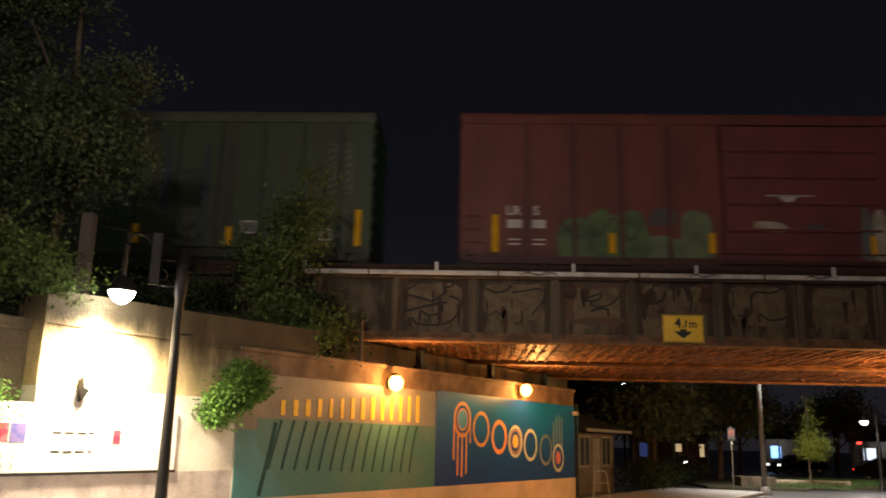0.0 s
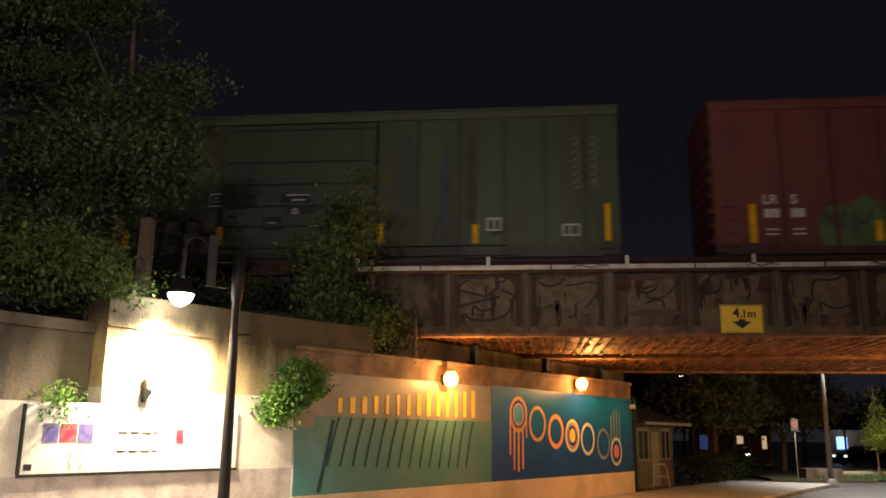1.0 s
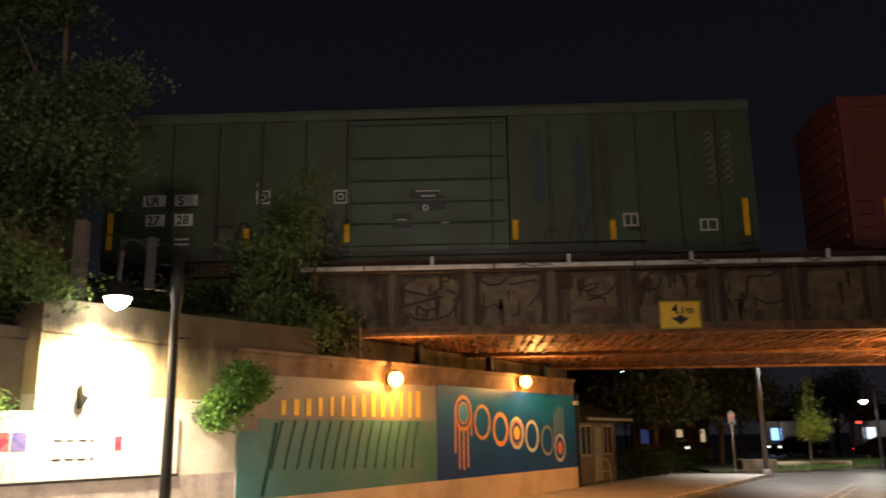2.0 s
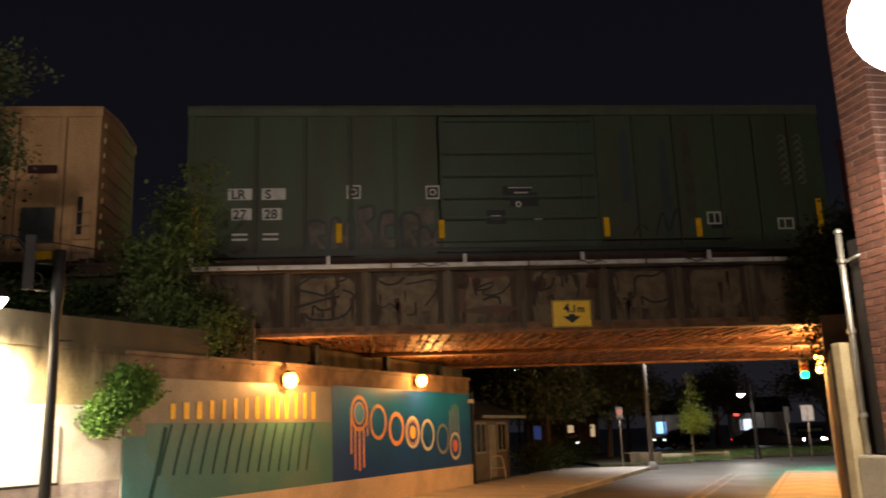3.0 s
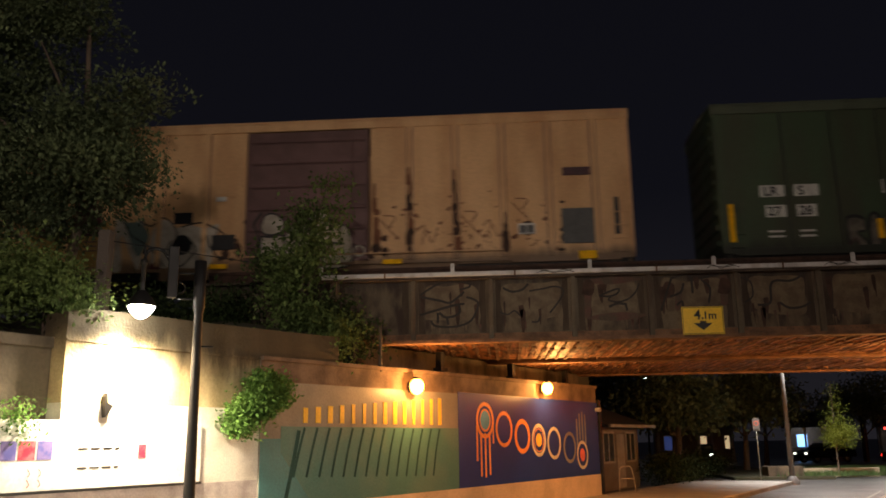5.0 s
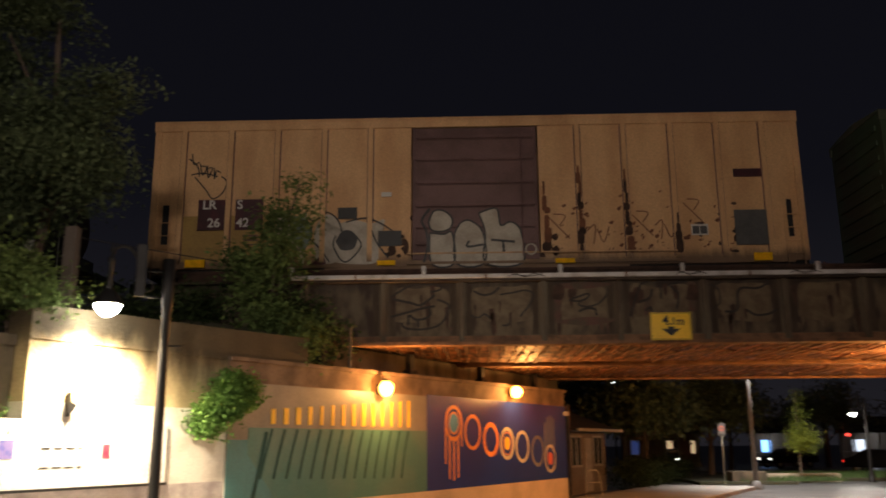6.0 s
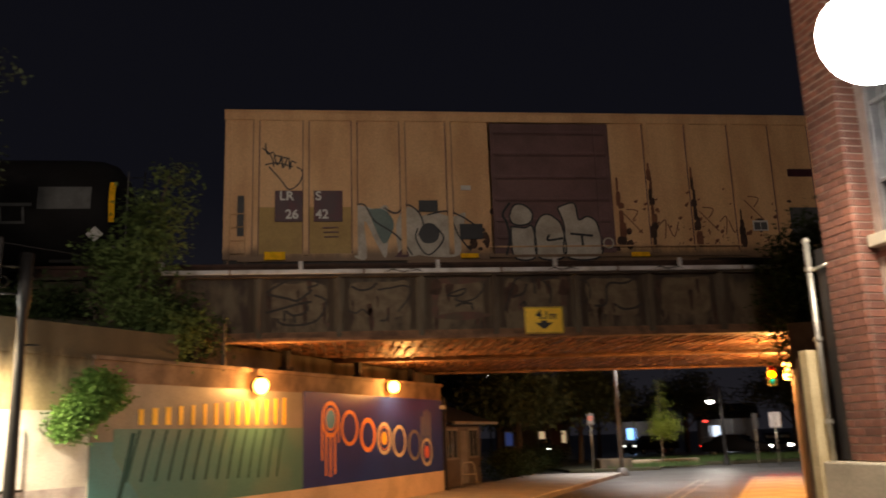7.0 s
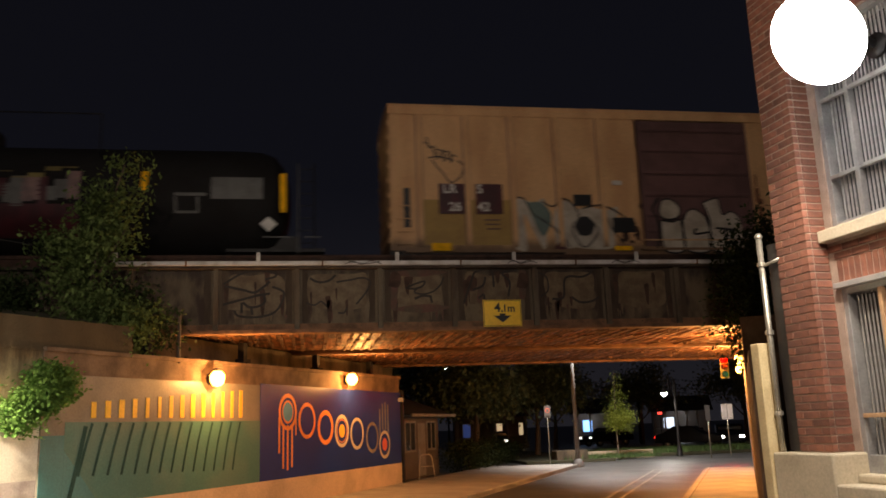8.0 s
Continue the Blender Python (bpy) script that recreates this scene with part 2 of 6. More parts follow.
def stroke(lines, width, depth=0.004, y=0.0):
    """Painted strokes on a plane facing -y: lines of (x, z) points, as thin raised ribbons."""
    bm = bmesh.new()
    for line in lines:
        pts = smooth_line([(p[0], 0, p[1]) for p in line], 5)
        left, right = [], []
        for i, p in enumerate(pts):
            d = (pts[min(i + 1, len(pts) - 1)] - pts[max(i - 1, 0)])
            d = d.normalized() if d.length > 1e-9 else Vector((1, 0, 0))
            nrm = Vector((-d.z, 0, d.x)) * width / 2
            left.append(bm.verts.new((p.x + nrm.x, y - depth, p.z + nrm.z)))
            right.append(bm.verts.new((p.x - nrm.x, y - depth, p.z - nrm.z)))
        for i in range(len(pts) - 1):
            bm.faces.new((left[i], left[i + 1], right[i + 1], right[i]))
    return bm


def patch(outline, depth=0.004, y=0.0, soft=True):
    """A painted filled shape on a plane facing -y."""
    bm = bmesh.new()
    pts = smooth_line([(p[0], 0, p[1]) for p in list(outline) + [outline[0]]], 4)[:-1] if soft else [Vector((p[0], 0, p[1])) for p in outline]
    f = bm.faces.new([bm.verts.new((p.x, y - depth, p.z)) for p in pts])
    ext = bmesh.ops.extrude_face_region(bm, geom=[f])
    bmesh.ops.translate(bm, verts=[v for v in ext["geom"] if isinstance(v, bmesh.types.BMVert)], vec=(0, depth * 0.8, 0))
    return bm


def ring(cx, cz, r0, r1, depth=0.004, y=0.0, seg=40):
    bm = bmesh.new()
    a = [bm.verts.new((cx + r0 * math.cos(2 * math.pi * k / seg), y - depth, cz + r0 * math.sin(2 * math.pi * k / seg))) for k in range(seg)]
    if r1 <= 0:
        bm.faces.new(a)
        return bm
    b = [bm.verts.new((cx + r1 * math.cos(2 * math.pi * k / seg), y - depth, cz + r1 * math.sin(2 * math.pi * k / seg))) for k in range(seg)]
    for k in range(seg):
        bm.faces.new((a[k], a[(k + 1) % seg], b[(k + 1) % seg], b[k]))
    return bm


def finish(bm, name, material, smooth=False):
    bmesh.ops.recalc_face_normals(bm, faces=bm.faces)
    me = bpy.data.meshes.new(name)
    bm.to_mesh(me)
    bm.free()
    me.materials.append(material)
    if smooth:
        me.shade_smooth()
    return me


def part(name, bm, material, parent, label="", smooth=False):
    ob = new(name, finish(bm, name, material, smooth))
    ob.parent = parent
    return tagged(ob, label)


def part_of(name, me, parent, m=None):
    ob = new(name, me)
    ob.parent = parent
    if m is not None:
        ob.matrix_basis = m
    return ob


def thing(name, m, label, category, group="", kind=""):
    ob = new(name)
    ob.empty_display_size = 0.2
    ob.matrix_basis = m
    return tagged(ob, label, category, group, kind)


def solid(name, bm, material, m, label, category="", kind="", group="", smooth=False):
    ob = new(name, finish(bm, name, material, smooth))
    ob.matrix_basis = m
    return tagged(ob, label, category, group, kind)


def letters(name, text, size, material, parent, m, label="", depth=0.002):
    cu = bpy.data.curves.new(name, "FONT")
    cu.body, cu.size, cu.extrude, cu.offset = text, size, depth, size * 0.022
    tmp = bpy.data.objects.new(name, cu)
    scene.collection.objects.link(tmp)
    me = bpy.data.meshes.new_from_object(tmp.evaluated_get(bpy.context.evaluated_depsgraph_get()))
    bpy.data.objects.remove(tmp)
    me.materials.clear()
    me.materials.append(material)
    ob = part_of(name, me, parent, m)
    return tagged(ob, label)


def leaves(lobes, count, size, seed, hang=0.0, loose=1.0):
    """A crown as one mesh of small folded leaves, in clumps within lobes of (x, y, z, rx, ry, rz)."""
    rng = np.random.default_rng(seed)
    lobes = np.array(lobes, float)
    vol = lobes[:, 3] * lobes[:, 4] * lobes[:, 5]
    clumps = max(int(count / 55), 8)
    pick = rng.choice(len(lobes), clumps, p=vol / vol.sum())
    d = rng.normal(size=(clumps, 3))
    d /= np.linalg.norm(d, axis=1, keepdims=True)
    r = rng.uniform(0.25, 1.0, (clumps, 1)) ** 0.45 * rng.uniform(0.8, 1.08, (clumps, 1))
    centres = lobes[pick, :3] + d * r * lobes[pick, 3:]
    who = rng.integers(0, clumps, count)
    spread = loose * size * rng.uniform(1.4, 3.6, (clumps, 1))
    at = centres[who] + np.clip(rng.normal(size=(count, 3)), -1.7, 1.7) * spread[who] * (1, 1, 0.7)
    lean = rng.normal(size=(clumps, 3)) * (1, 1, 0.5) + d * 0.9
    lean[:, 2] -= 0.35 + hang
    lean /= np.linalg.norm(lean, axis=1, keepdims=True)
    a = lean[who] * 1.5 + rng.normal(size=(count, 3)) * 0.6
    a /= np.linalg.norm(a, axis=1, keepdims=True)
    b = np.cross(a, rng.normal(size=(count, 3)) * 0.5 + (0, 0, 1.0))
    b /= np.linalg.norm(b, axis=1, keepdims=True)
    up = np.cross(a, b)
    ln = size * rng.uniform(0.7, 1.3, (count, 1))
    w = ln * 0.30
    v = np.stack([at - a * ln * 0.5, at + b * w + up * w * 0.3, at + a * ln * 0.5, at - b * w + up * w * 0.3], 1).reshape(-1, 3)
    f = []
    for i in range(count):
        k = 4 * i
        f += [(k, k + 1, k + 2), (k, k + 2, k + 3)]
    me = bpy.data.meshes.new("crown")
    me.from_pydata(v.tolist(), [], f)
    return me


def boughs(lobes, n, r, seed):
    """Breaks large crown lobes into many flat sprays of leaves with gaps between them."""
    rng = random.Random(seed)
    vol = [a[3] * a[4] * a[5] for a in lobes]
    out = []
    for k in range(n):
        x, y, z, rx, ry, rz = rng.choices(lobes, vol)[0]
        a, u, q = rng.uniform(0, 6.283), rng.uniform(-1, 1), rng.uniform(0.35, 1.0)
        w = math.sqrt(1 - u * u)
        s = r * rng.uniform(0.6, 1.3)
        out.append((x + rx * q * w * math.cos(a), y + ry * q * w * math.sin(a), z + rz * q * u, s, s, s * rng.uniform(0.3, 0.5)))
    return out


def tree(m, trunk, limbs, lobes, count, size, seed, material, label, name="tree", category="tree", hang=0.0, loose=1.0):
    t = thing(name, m, label, category)
    if trunk:
        bm = bmesh.new()
        pts = smooth_line([p[:3] for p in trunk], 4)
        r0, r1 = trunk[0][3], trunk[-1][3]
        rows = []
        for i, p in enumerate(pts):
            r = r0 + (r1 - r0) * i / (len(pts) - 1)
            rows.append([bm.verts.new((p[0] + r * math.cos(q * 0.6283), p[1] + r * math.sin(q * 0.6283), p[2])) for q in range(10)])
        for lo_, hi_ in zip(rows, rows[1:]):
            for q in range(10):
                bm.faces.new((lo_[q], lo_[(q + 1) % 10], hi_[(q + 1) % 10], hi_[q]))
        bm.faces.new(rows[-1])
        part("trunk", bm, BARK, t, "rough brown bark", True)
    for a, b, r in limbs:
        part("limb", rods((a, b, r, r * 0.35), seg=7), BARK, t, "", True)
    me = leaves(lobes, count, size, seed, hang, loose)
    me.materials.append(material)
    part_of("crown", me, t)
    return t

# ---- ground, street and walls ----
solid("ground", boxes((-400, -300, -0.6, 500, 500, 0.0)), ASPHALT, pose(0, 0, 0), "dark worn asphalt ground of the street", "ground", "structure")


def pavement(name, y0, y1, x0, x1, step, label):
    """Concrete walkway in slabs with open joints, on a bed, in the street's frame."""
    base = solid(name, boxes((x0, y0, 0.004, x1, y1, 0.115)), WALKWAY, STREET, label, "pavement", "structure")
    n = int((x1 - x0) / step)
    me = finish(boxes((0.006, y0 + 0.17, 0.116, step - 0.006, y1 - 0.006, 0.15), bevel=0.006), "slab", WALKWAY)
    kb = finish(boxes((0.004, y0 if y0 > 5 else y1 - 0.16, 0.004, step - 0.004, y0 + 0.16 if y0 > 5 else y1, 0.158), bevel=0.015), "kerb", WALKWAY)
    if y0 < 5:
        me = finish(boxes((0.006, y0 + 0.006, 0.116, step - 0.006, y1 - 0.17, 0.15), bevel=0.006), "slab", WALKWAY)
    for i in range(n):
        part_of("slab", me, base, Matrix.Translation((x0 + i * step, 0, 0)))
        part_of("kerb", kb, base, Matrix.Translation((x0 + i * step, 0, 0)))
    return base


pavement("pavement_north", 7.0, 10.94, 4, 37, 1.5, "pale concrete walkway with kerb below the painted wall")
pavement("pavement_south", -0.11, 1.52, 4, 33, 1.5, "pale concrete walkway with kerb under orange light")

marks = mat("worn_road_paint", (0.42, 0.41, 0.39), 0.6, second=(0.22, 0.21, 0.2), mix=0.9, scale=4, fine=40, bump=0.1)
for y0, x0, x1 in ((3.12, 6, 34), (3.48, 6, 34)):
    solid("road_line", boxes((x0, y0, 0.0, x1, y0 + 0.07, 0.006)), marks, STREET, "worn white painted line on the asphalt", "road marking", "structure")
solid("drain_cover", boxes((19.6, 4.6, 0.0, 20.1, 5.0, 0.012), bevel=0.004), GALV, STREET, "small metal drain cover in the road", "drain cover")

# embankment behind the left wall, and the track bed
bm = bmesh.new()
nx, ny = 26, 22
grid = []
for i in range(nx + 1):
    row = []
    for j in range(ny + 1):
        s, d = -14 + 27.0 * i / nx, 0.35 + 30 * j / ny
        p = WALL @ Vector((s, d, 0))
        z = 3.15 + min(max((p.y - 13.5) / 5, 0), 1) * 1.4 + min(d / 6, 1) * 0.4 + noise.noise(Vector((s * 0.6, d * 0.6, 3))) * 0.18
        row.append(bm.verts.new((p.x, p.y, z)))
    grid.append(row)
for i in range(nx):
    for j in range(ny):
        bm.faces.new((grid[i][j], grid[i + 1][j], grid[i + 1][j + 1], grid[i][j + 1]))
solid("embankment", bm, SOIL, pose(0, 0, 0), "dark earth embankment with weeds beside the railway", "embankment", "structure", smooth=True)


def prism(outline, z0, z1):
    bm = bmesh.new()
    f = bm.faces.new([bm.verts.new((x, y, z0)) for x, y in outline])
    e = bmesh.ops.extrude_face_region(bm, geom=[f])
    bmesh.ops.translate(bm, verts=[v for v in e["geom"] if isinstance(v, bmesh.types.BMVert)], vec=(0, 0, z1 - z0))
    return bm


solid("track_bed_west", prism([(-90, 19.7), (-2.9, 19.7), (3.2, 31), (-90, 31)], 0, 4.95), SOIL, pose(0, 0, 0), "dark ballast bank carrying the railway", "embankment", "structure")
solid("track_bed_east", prism([(12.2, 19.7), (90, 19.7), (90, 31), (18.4, 31)], 0, 4.95), SOIL, pose(0, 0, 0), "dark ballast bank carrying the railway", "embankment", "structure")

# left retaining wall: low whitewashed wall, set-back upper wall, tall block, mural wall
solid("wall_lower", boxes((-14, 0, 0, 11.08, 0.5, 1.30)), PINKCONC, WALL, "low rubbed pinkish concrete wall foot beside the walkway", "wall", "structure")
solid("wall_white", boxes((-14, 0.0, 1.30, 7.2, 0.5, 2.28), (7.2, 0.0, 1.30, 11.08, 0.5, 2.52)), LIMEWASH, WALL, "whitewashed concrete retaining wall under a lamp", "wall", "structure")
solid("wall_upper", boxes((-14, 0.34, 2.28, 7.2, 0.8, 3.44), (-14, 0.29, 3.30, 7.2, 0.82, 3.47), bevel=0.02), DARKCONC, WALL, "dark stained concrete upper wall with a ledge", "wall", "structure")
bm = bmesh.new()
prof = [(7.2, 2.52), (13.3, 2.52), (13.3, 4.02), (12.2, 3.99), (11.0, 3.96), (9.6, 3.93), (8.4, 3.92), (7.5, 3.89), (7.2, 3.82)]
f = bm.faces.new([bm.verts.new((x, 0.02, z)) for x, z in prof])
e = bmesh.ops.extrude_face_region(bm, geom=[f])
bmesh.ops.translate(bm, verts=[v for v in e["geom"] if isinstance(v, bmesh.types.BMVert)], vec=(0, 0.53, 0))
box(bm, 7.2, -0.004, 3.40, 11.9, 0.03, 3.43)
solid("wall_block", bm, CONCRETE, WALL, "tall concrete wall block with stains and lamp falloff in its colour", "wall", "structure")
# fixing on the tall block, its pointed cast shadow built into the dark shape
bm = bmesh.new()
f = bm.faces.new([bm.verts.new((7.84 + x, -0.09, 2.50 + z)) for x, z in ((0.03, 0.17), (0.045, 0.03), (0.15, -0.01), (0.02, -0.18), (0.0, -0.02), (0.0, 0.12))])
e = bmesh.ops.extrude_face_region(bm, geom=[f])
bmesh.ops.translate(bm, verts=[v for v in e["geom"] if isinstance(v, bmesh.types.BMVert)], vec=(0, 0.10, 0))
solid("bracket_shadow_wedge", bm, IRON, WALL, "dark wedge shaped as a wall bracket and its shadow", "bracket")


def sloped(x0, x1, y0, y1, za0, za1, zb0, zb1):
    """A long block whose lower and upper edges run from za0, za1 at x0 to zb0, zb1 at x1."""
    bm = bmesh.new()
    v = [bm.verts.new(p) for p in ((x0, y0, za0), (x1, y0, zb0), (x1, y1, zb0), (x0, y1, za0), (x0, y0, za1), (x1, y0, zb1), (x1, y1, zb1), (x0, y1, za1))]
    for q in ((0, 1, 2, 3), (4, 5, 6, 7), (0, 1, 5, 4), (1, 2, 6, 5), (2, 3, 7, 6), (3, 0, 4, 7)):
        bm.faces.new([v[i] for i in q])
    return bm


solid("wall_mural", sloped(11.08, 26.75, -0.04, 0.5, 0, 3.02, 0, 3.11), GREYPAINT, WALL, "long concrete abutment wall painted with a mural", "wall", "structure")

solid("wall_coping", sloped(11.08, 26.75, -0.01, 0.5, 3.02, 3.40, 3.11, 3.56), COPING, WALL, "brown stained concrete course above the mural", "wall", "structure")
solid("wall_cap", sloped(11.08, 26.80, -0.06, 0.5, 3.40, 3.47, 3.56, 3.66), COPING, WALL, "thin projecting brown concrete cap", "wall", "structure")
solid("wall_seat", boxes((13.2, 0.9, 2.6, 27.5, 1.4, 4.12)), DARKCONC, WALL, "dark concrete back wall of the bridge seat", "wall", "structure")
for s in (14.2, 17.7, 21.5, 25.2):
    solid("bridge_bearing", boxes((s - 0.09, 0.30, 3.40, s + 0.09, 0.46, 4.1), (s - 0.16, 0.25, 3.62, s + 0.16, 0.49, 3.70), bevel=0.01), IRON, WALL, "dark steel bridge bearing on the wall top", "bearing", group="bridge bearings")

# mural
mural = thing("mural", WALL @ Matrix.Translation((0, -0.04, 0)), "painted mural of rings, bars and stripes on concrete", "mural")
part("base_band", boxes((11.08, -0.012, 0.0, 26.75, 0, 0.80)), BASEBEIGE, mural, "plain beige band")
part("green_panel", boxes((11.6, -0.006, 0.80, 17.83, 0, 2.22)), TEAL, mural, "grey-green painted field")
part("teal_panel", boxes((11.08, -0.007, 0.80, 11.6, 0, 2.0)), TEALB, mural, "teal painted edge")
bm = patch([(11.6, 0.8), (12.5, 0.8), (11.6, 1.75)], 0.008, 0, False)
part("teal_corner", bm, TEALB, mural, "teal painted corner")
part("navy_panel", boxes((17.83, -0.010, 0.80, 26.72, 0, 3.10)), NAVY, mural, "navy blue field")
for i in range(14):
    s = 12.26 + 4.73 * ((i / 13) ** 1.0)
    top = 2.57 + 0.34 * (i / 13)
    wd = 0.062 + 0.012 * math.sin(i)
    part("bar", boxes((s - wd, -0.012, 2.29, s + wd, 0, top), bevel=0.003), GOLD, mural, "golden yellow painted bar")
    part("stripe", stroke([[(s - 0.02, 2.20), (s - 0.17, 1.76), (s - 0.31, 1.30 - 0.012 * i)]], 0.065, 0.011), STRIPE, mural, "dark slanted stripe")
part("stripe", stroke([[(12.08, 2.15), (11.95, 1.6), (11.74, 0.84)]], 0.10, 0.0125), STRIPE, mural, "dark slanted stripe")
RINGS = [(19.14, 2.43, 0.46, ORANGE), (20.16, 2.21, 0.47, CREAM), (21.22, 2.02, 0.47, ORANGE), (22.24, 1.91, 0.46, CREAM), (23.26, 1.82, 0.47, CREAM), (24.37, 1.68, 0.47, SKYBLUE), (25.33, 1.44, 0.44, CREAM)]
for k, (s, z, r, m_) in enumerate(RINGS):
    part("ring", ring(s, z, r, r - (0.13 if k == 2 else 0.10), 0.014), (ORANGE if k in (0, 1, 2) else CREAM if k != 5 else GREYPAINT), mural, "painted ring")
    if k == 0:
        part("ring", ring(s, z, 0.29, 0.24, 0.014), ORANGE, mural, "inner painted ring")
        part("disc", ring(s, z, 0.24, 0, 0.0135), SKYBLUE, mural, "sky blue disc")
    if k == 3:
        part("disc", ring(s, z, 0.19, 0, 0.0135), GOLD, mural, "golden disc")
        part("ring", ring(s, z, 0.33, 0.30, 0.0138), ORANGE, mural, "thin ring")
    if k == 6:
        part("disc", ring(s, z, 0.20, 0, 0.0135), CORAL, mural, "coral disc")
for s, z in ((18.72, 1.42), (18.92, 1.04), (19.14, 1.0), (19.36, 1.06)):
    part("fringe", boxes((s - 0.04, -0.013, z, s + 0.04, 0, 2.1 if s > 18.8 else 2.3), bevel=0.002), ORANGE, mural, "hanging orange line")
part("fringe", boxes((19.53, -0.013, 1.84, 19.59, 0, 2.3), bevel=0.002), ORANGE, mural, "hanging orange line")
for s, z0, z1 in ((24.98, 1.75, 2.55), (25.2, 1.9, 2.72), (25.42, 1.9, 2.78), (25.64, 1.8, 2.7)):
    part("fringe", boxes((s - 0.05, -0.013, z0, s + 0.05, 0, z1), bevel=0.002), mat("pale_grey_line_paint", (0.20, 0.22, 0.23), 0.5, scale=2, fine=30, bump=0.05), mural, "pale grey painted line")
solid("wall_end_post", boxes((26.78, -0.12, 0.15, 26.90, 0.0, 3.2), bevel=0.01), IRON, WALL, "dark steel channel at the wall end", "post")

# notice board on the white wall
board = thing("notice_board", WALL, "long white notice board with posters and dark edging", "notice board")
WHITE = mat("white_board", (0.80, 0.79, 0.76), 0.5, scale=2, fine=20, bump=0.04)
part("panel", boxes((6.10, -0.03, 1.33, 9.75, 0.0, 2.24), bevel=0.004), WHITE, board, "white painted panel")
part("edging", boxes((6.07, -0.036, 1.29, 9.78, 0.0, 1.33)), BLACK, board, "dark lower edging")
part("edging", boxes((6.06, -0.036, 1.33, 6.10, 0.0, 2.24)), BLACK, board, "dark side edging")
LILAC = mat("lilac_print", (0.10, 0.10, 0.36), 0.5, second=(0.30, 0.22, 0.42), scale=9, fine=60, bump=0)
REDP = mat("red_print", (0.42, 0.03, 0.07), 0.5, second=(0.55, 0.25, 0.26), scale=11, fine=60, bump=0)
for s0, s1, m_ in ((6.36, 6.58, LILAC), (6.61, 6.85, REDP), (6.88, 7.10, LILAC)):
    part("poster", boxes((s0, -0.034, 1.74, s1, -0.03, 1.99)), m_, board, "small coloured poster")
part("poster", boxes((8.52, -0.034, 1.72, 8.66, -0.03, 1.93)), REDP, board, "small red poster")
for row, z in enumerate((1.865, 1.60)):
    for k in range(4):
        part("text_bar", boxes((7.50 + 0.20 * k, -0.034, z, 7.50 + 0.20 * k + (0.15 if k < 3 else 0.08), -0.03, z + 0.022)), BLACK, board, "dark line of lettering")
for k in range(4):
    part("red_mark", stroke([[(6.76 + 0.16 * (k % 2), 1.62 - 0.14 * (k // 2)), (6.80 + 0.16 * (k % 2), 1.56 - 0.14 * (k // 2)), (6.77 + 0.16 * (k % 2), 1.52 - 0.14 * (k // 2))]], 0.012, 0.003, -0.031), REDP, board, "thin red scribble")
part("label", boxes((6.14, -0.035, 1.38, 6.25, -0.03, 1.46)), BLACK, board, "small black label")

# ---- rail bridge ----
rg0 = random.Random(5)
bridge = thing("rail_bridge", pose(0, 0, 0), "old rusty steel plate girder rail bridge with graffiti", "bridge")
STIFF = mat("brown_stiffener_paint", (0.100, 0.078, 0.050), 0.75, second=(0.060, 0.040, 0.026), mix=0.9, scale=2.2, fine=30, bump=0.4, stretch=(1.5, 1, 0.5))
GRIMEBAND = mat("rusty_grime", (0.060, 0.040, 0.024), 0.85, second=(0.035, 0.022, 0.014), mix=0.9, scale=2.5, fine=30, bump=0.3, stretch=(2, 1, 0.5))
web = part("girder", boxes((-7, 19.0, 4.16, 14.2, 19.04, 5.60)), GIRDER, bridge, "stained riveted plate web")
part("flange", boxes((-7, 18.86, 4.08, 14.2, 19.2, 4.16), (-7, 18.98, 4.16, 14.2, 19.0, 4.30), bevel=0.006), RUST, bridge, "rusty bottom flange")
part("flange", boxes((-7, 18.84, 5.54, 14.2, 19.2, 5.60), bevel=0.006), GIRDER, bridge, "top flange")
for s in (-5.6, -3.8, -1.95, -0.17, 1.71, 3.43, 5.38, 7.17, 8.95, 10.7, 12.4):
    st = part("stiffener", boxes((s - 0.055, 18.88, 4.16, s + 0.055, 19.0, 5.56), (s - 0.11, 18.985, 4.16, s + 0.11, 19.0, 5.56), bevel=0.004), STIFF, bridge, "upright angle stiffener")
    for sx in (-1, 1):
        part("grime_band", patch([(s + sx * 0.115, 4.32), (s + sx * 0.27, 4.32), (s + sx * 0.24, 4.7), (s + sx * 0.28, 5.1), (s + sx * 0.23, 5.53), (s + sx * 0.115, 5.53)], 0.0015, 18.998, False), GRIMEBAND, bridge, "dark rusty band beside the stiffener")
bm = bmesh.new()
for k in range(140):
    for z in (5.50, 4.24):
        x = -4.6 + k * 0.125
        bmesh.ops.create_icosphere(bm, subdivisions=1, radius=0.016, matrix=Matrix.Translation((x, 18.985 if z < 5 else 19.0, z)))
part("rivets", bm, GIRDER, bridge, "rows of round rivet heads")["kind"] = "stuff"
rail = part("parapet_rail", boxes((-4.1, 18.82, 5.61, 13.5, 18.90, 5.71), bevel=0.012), RAILPAINT, bridge, "pale grey steel edge rail")
for s in (-4.1, -1.03, 2.11, 4.89, 7.95, 11.0):
    part("post", boxes((s - 0.045, 18.82, 5.71, s + 0.045, 18.88, 5.91), bevel=0.008), RAILPAINT, bridge, "short pale grey post")
for s in (-2.6, 0.4, 3.6, 6.4, 9.5):
    part("rail_joint", boxes((s - 0.02, 18.81, 5.60, s + 0.02, 18.905, 5.72), bevel=0.004), RUST, bridge, "rusty joint plate")
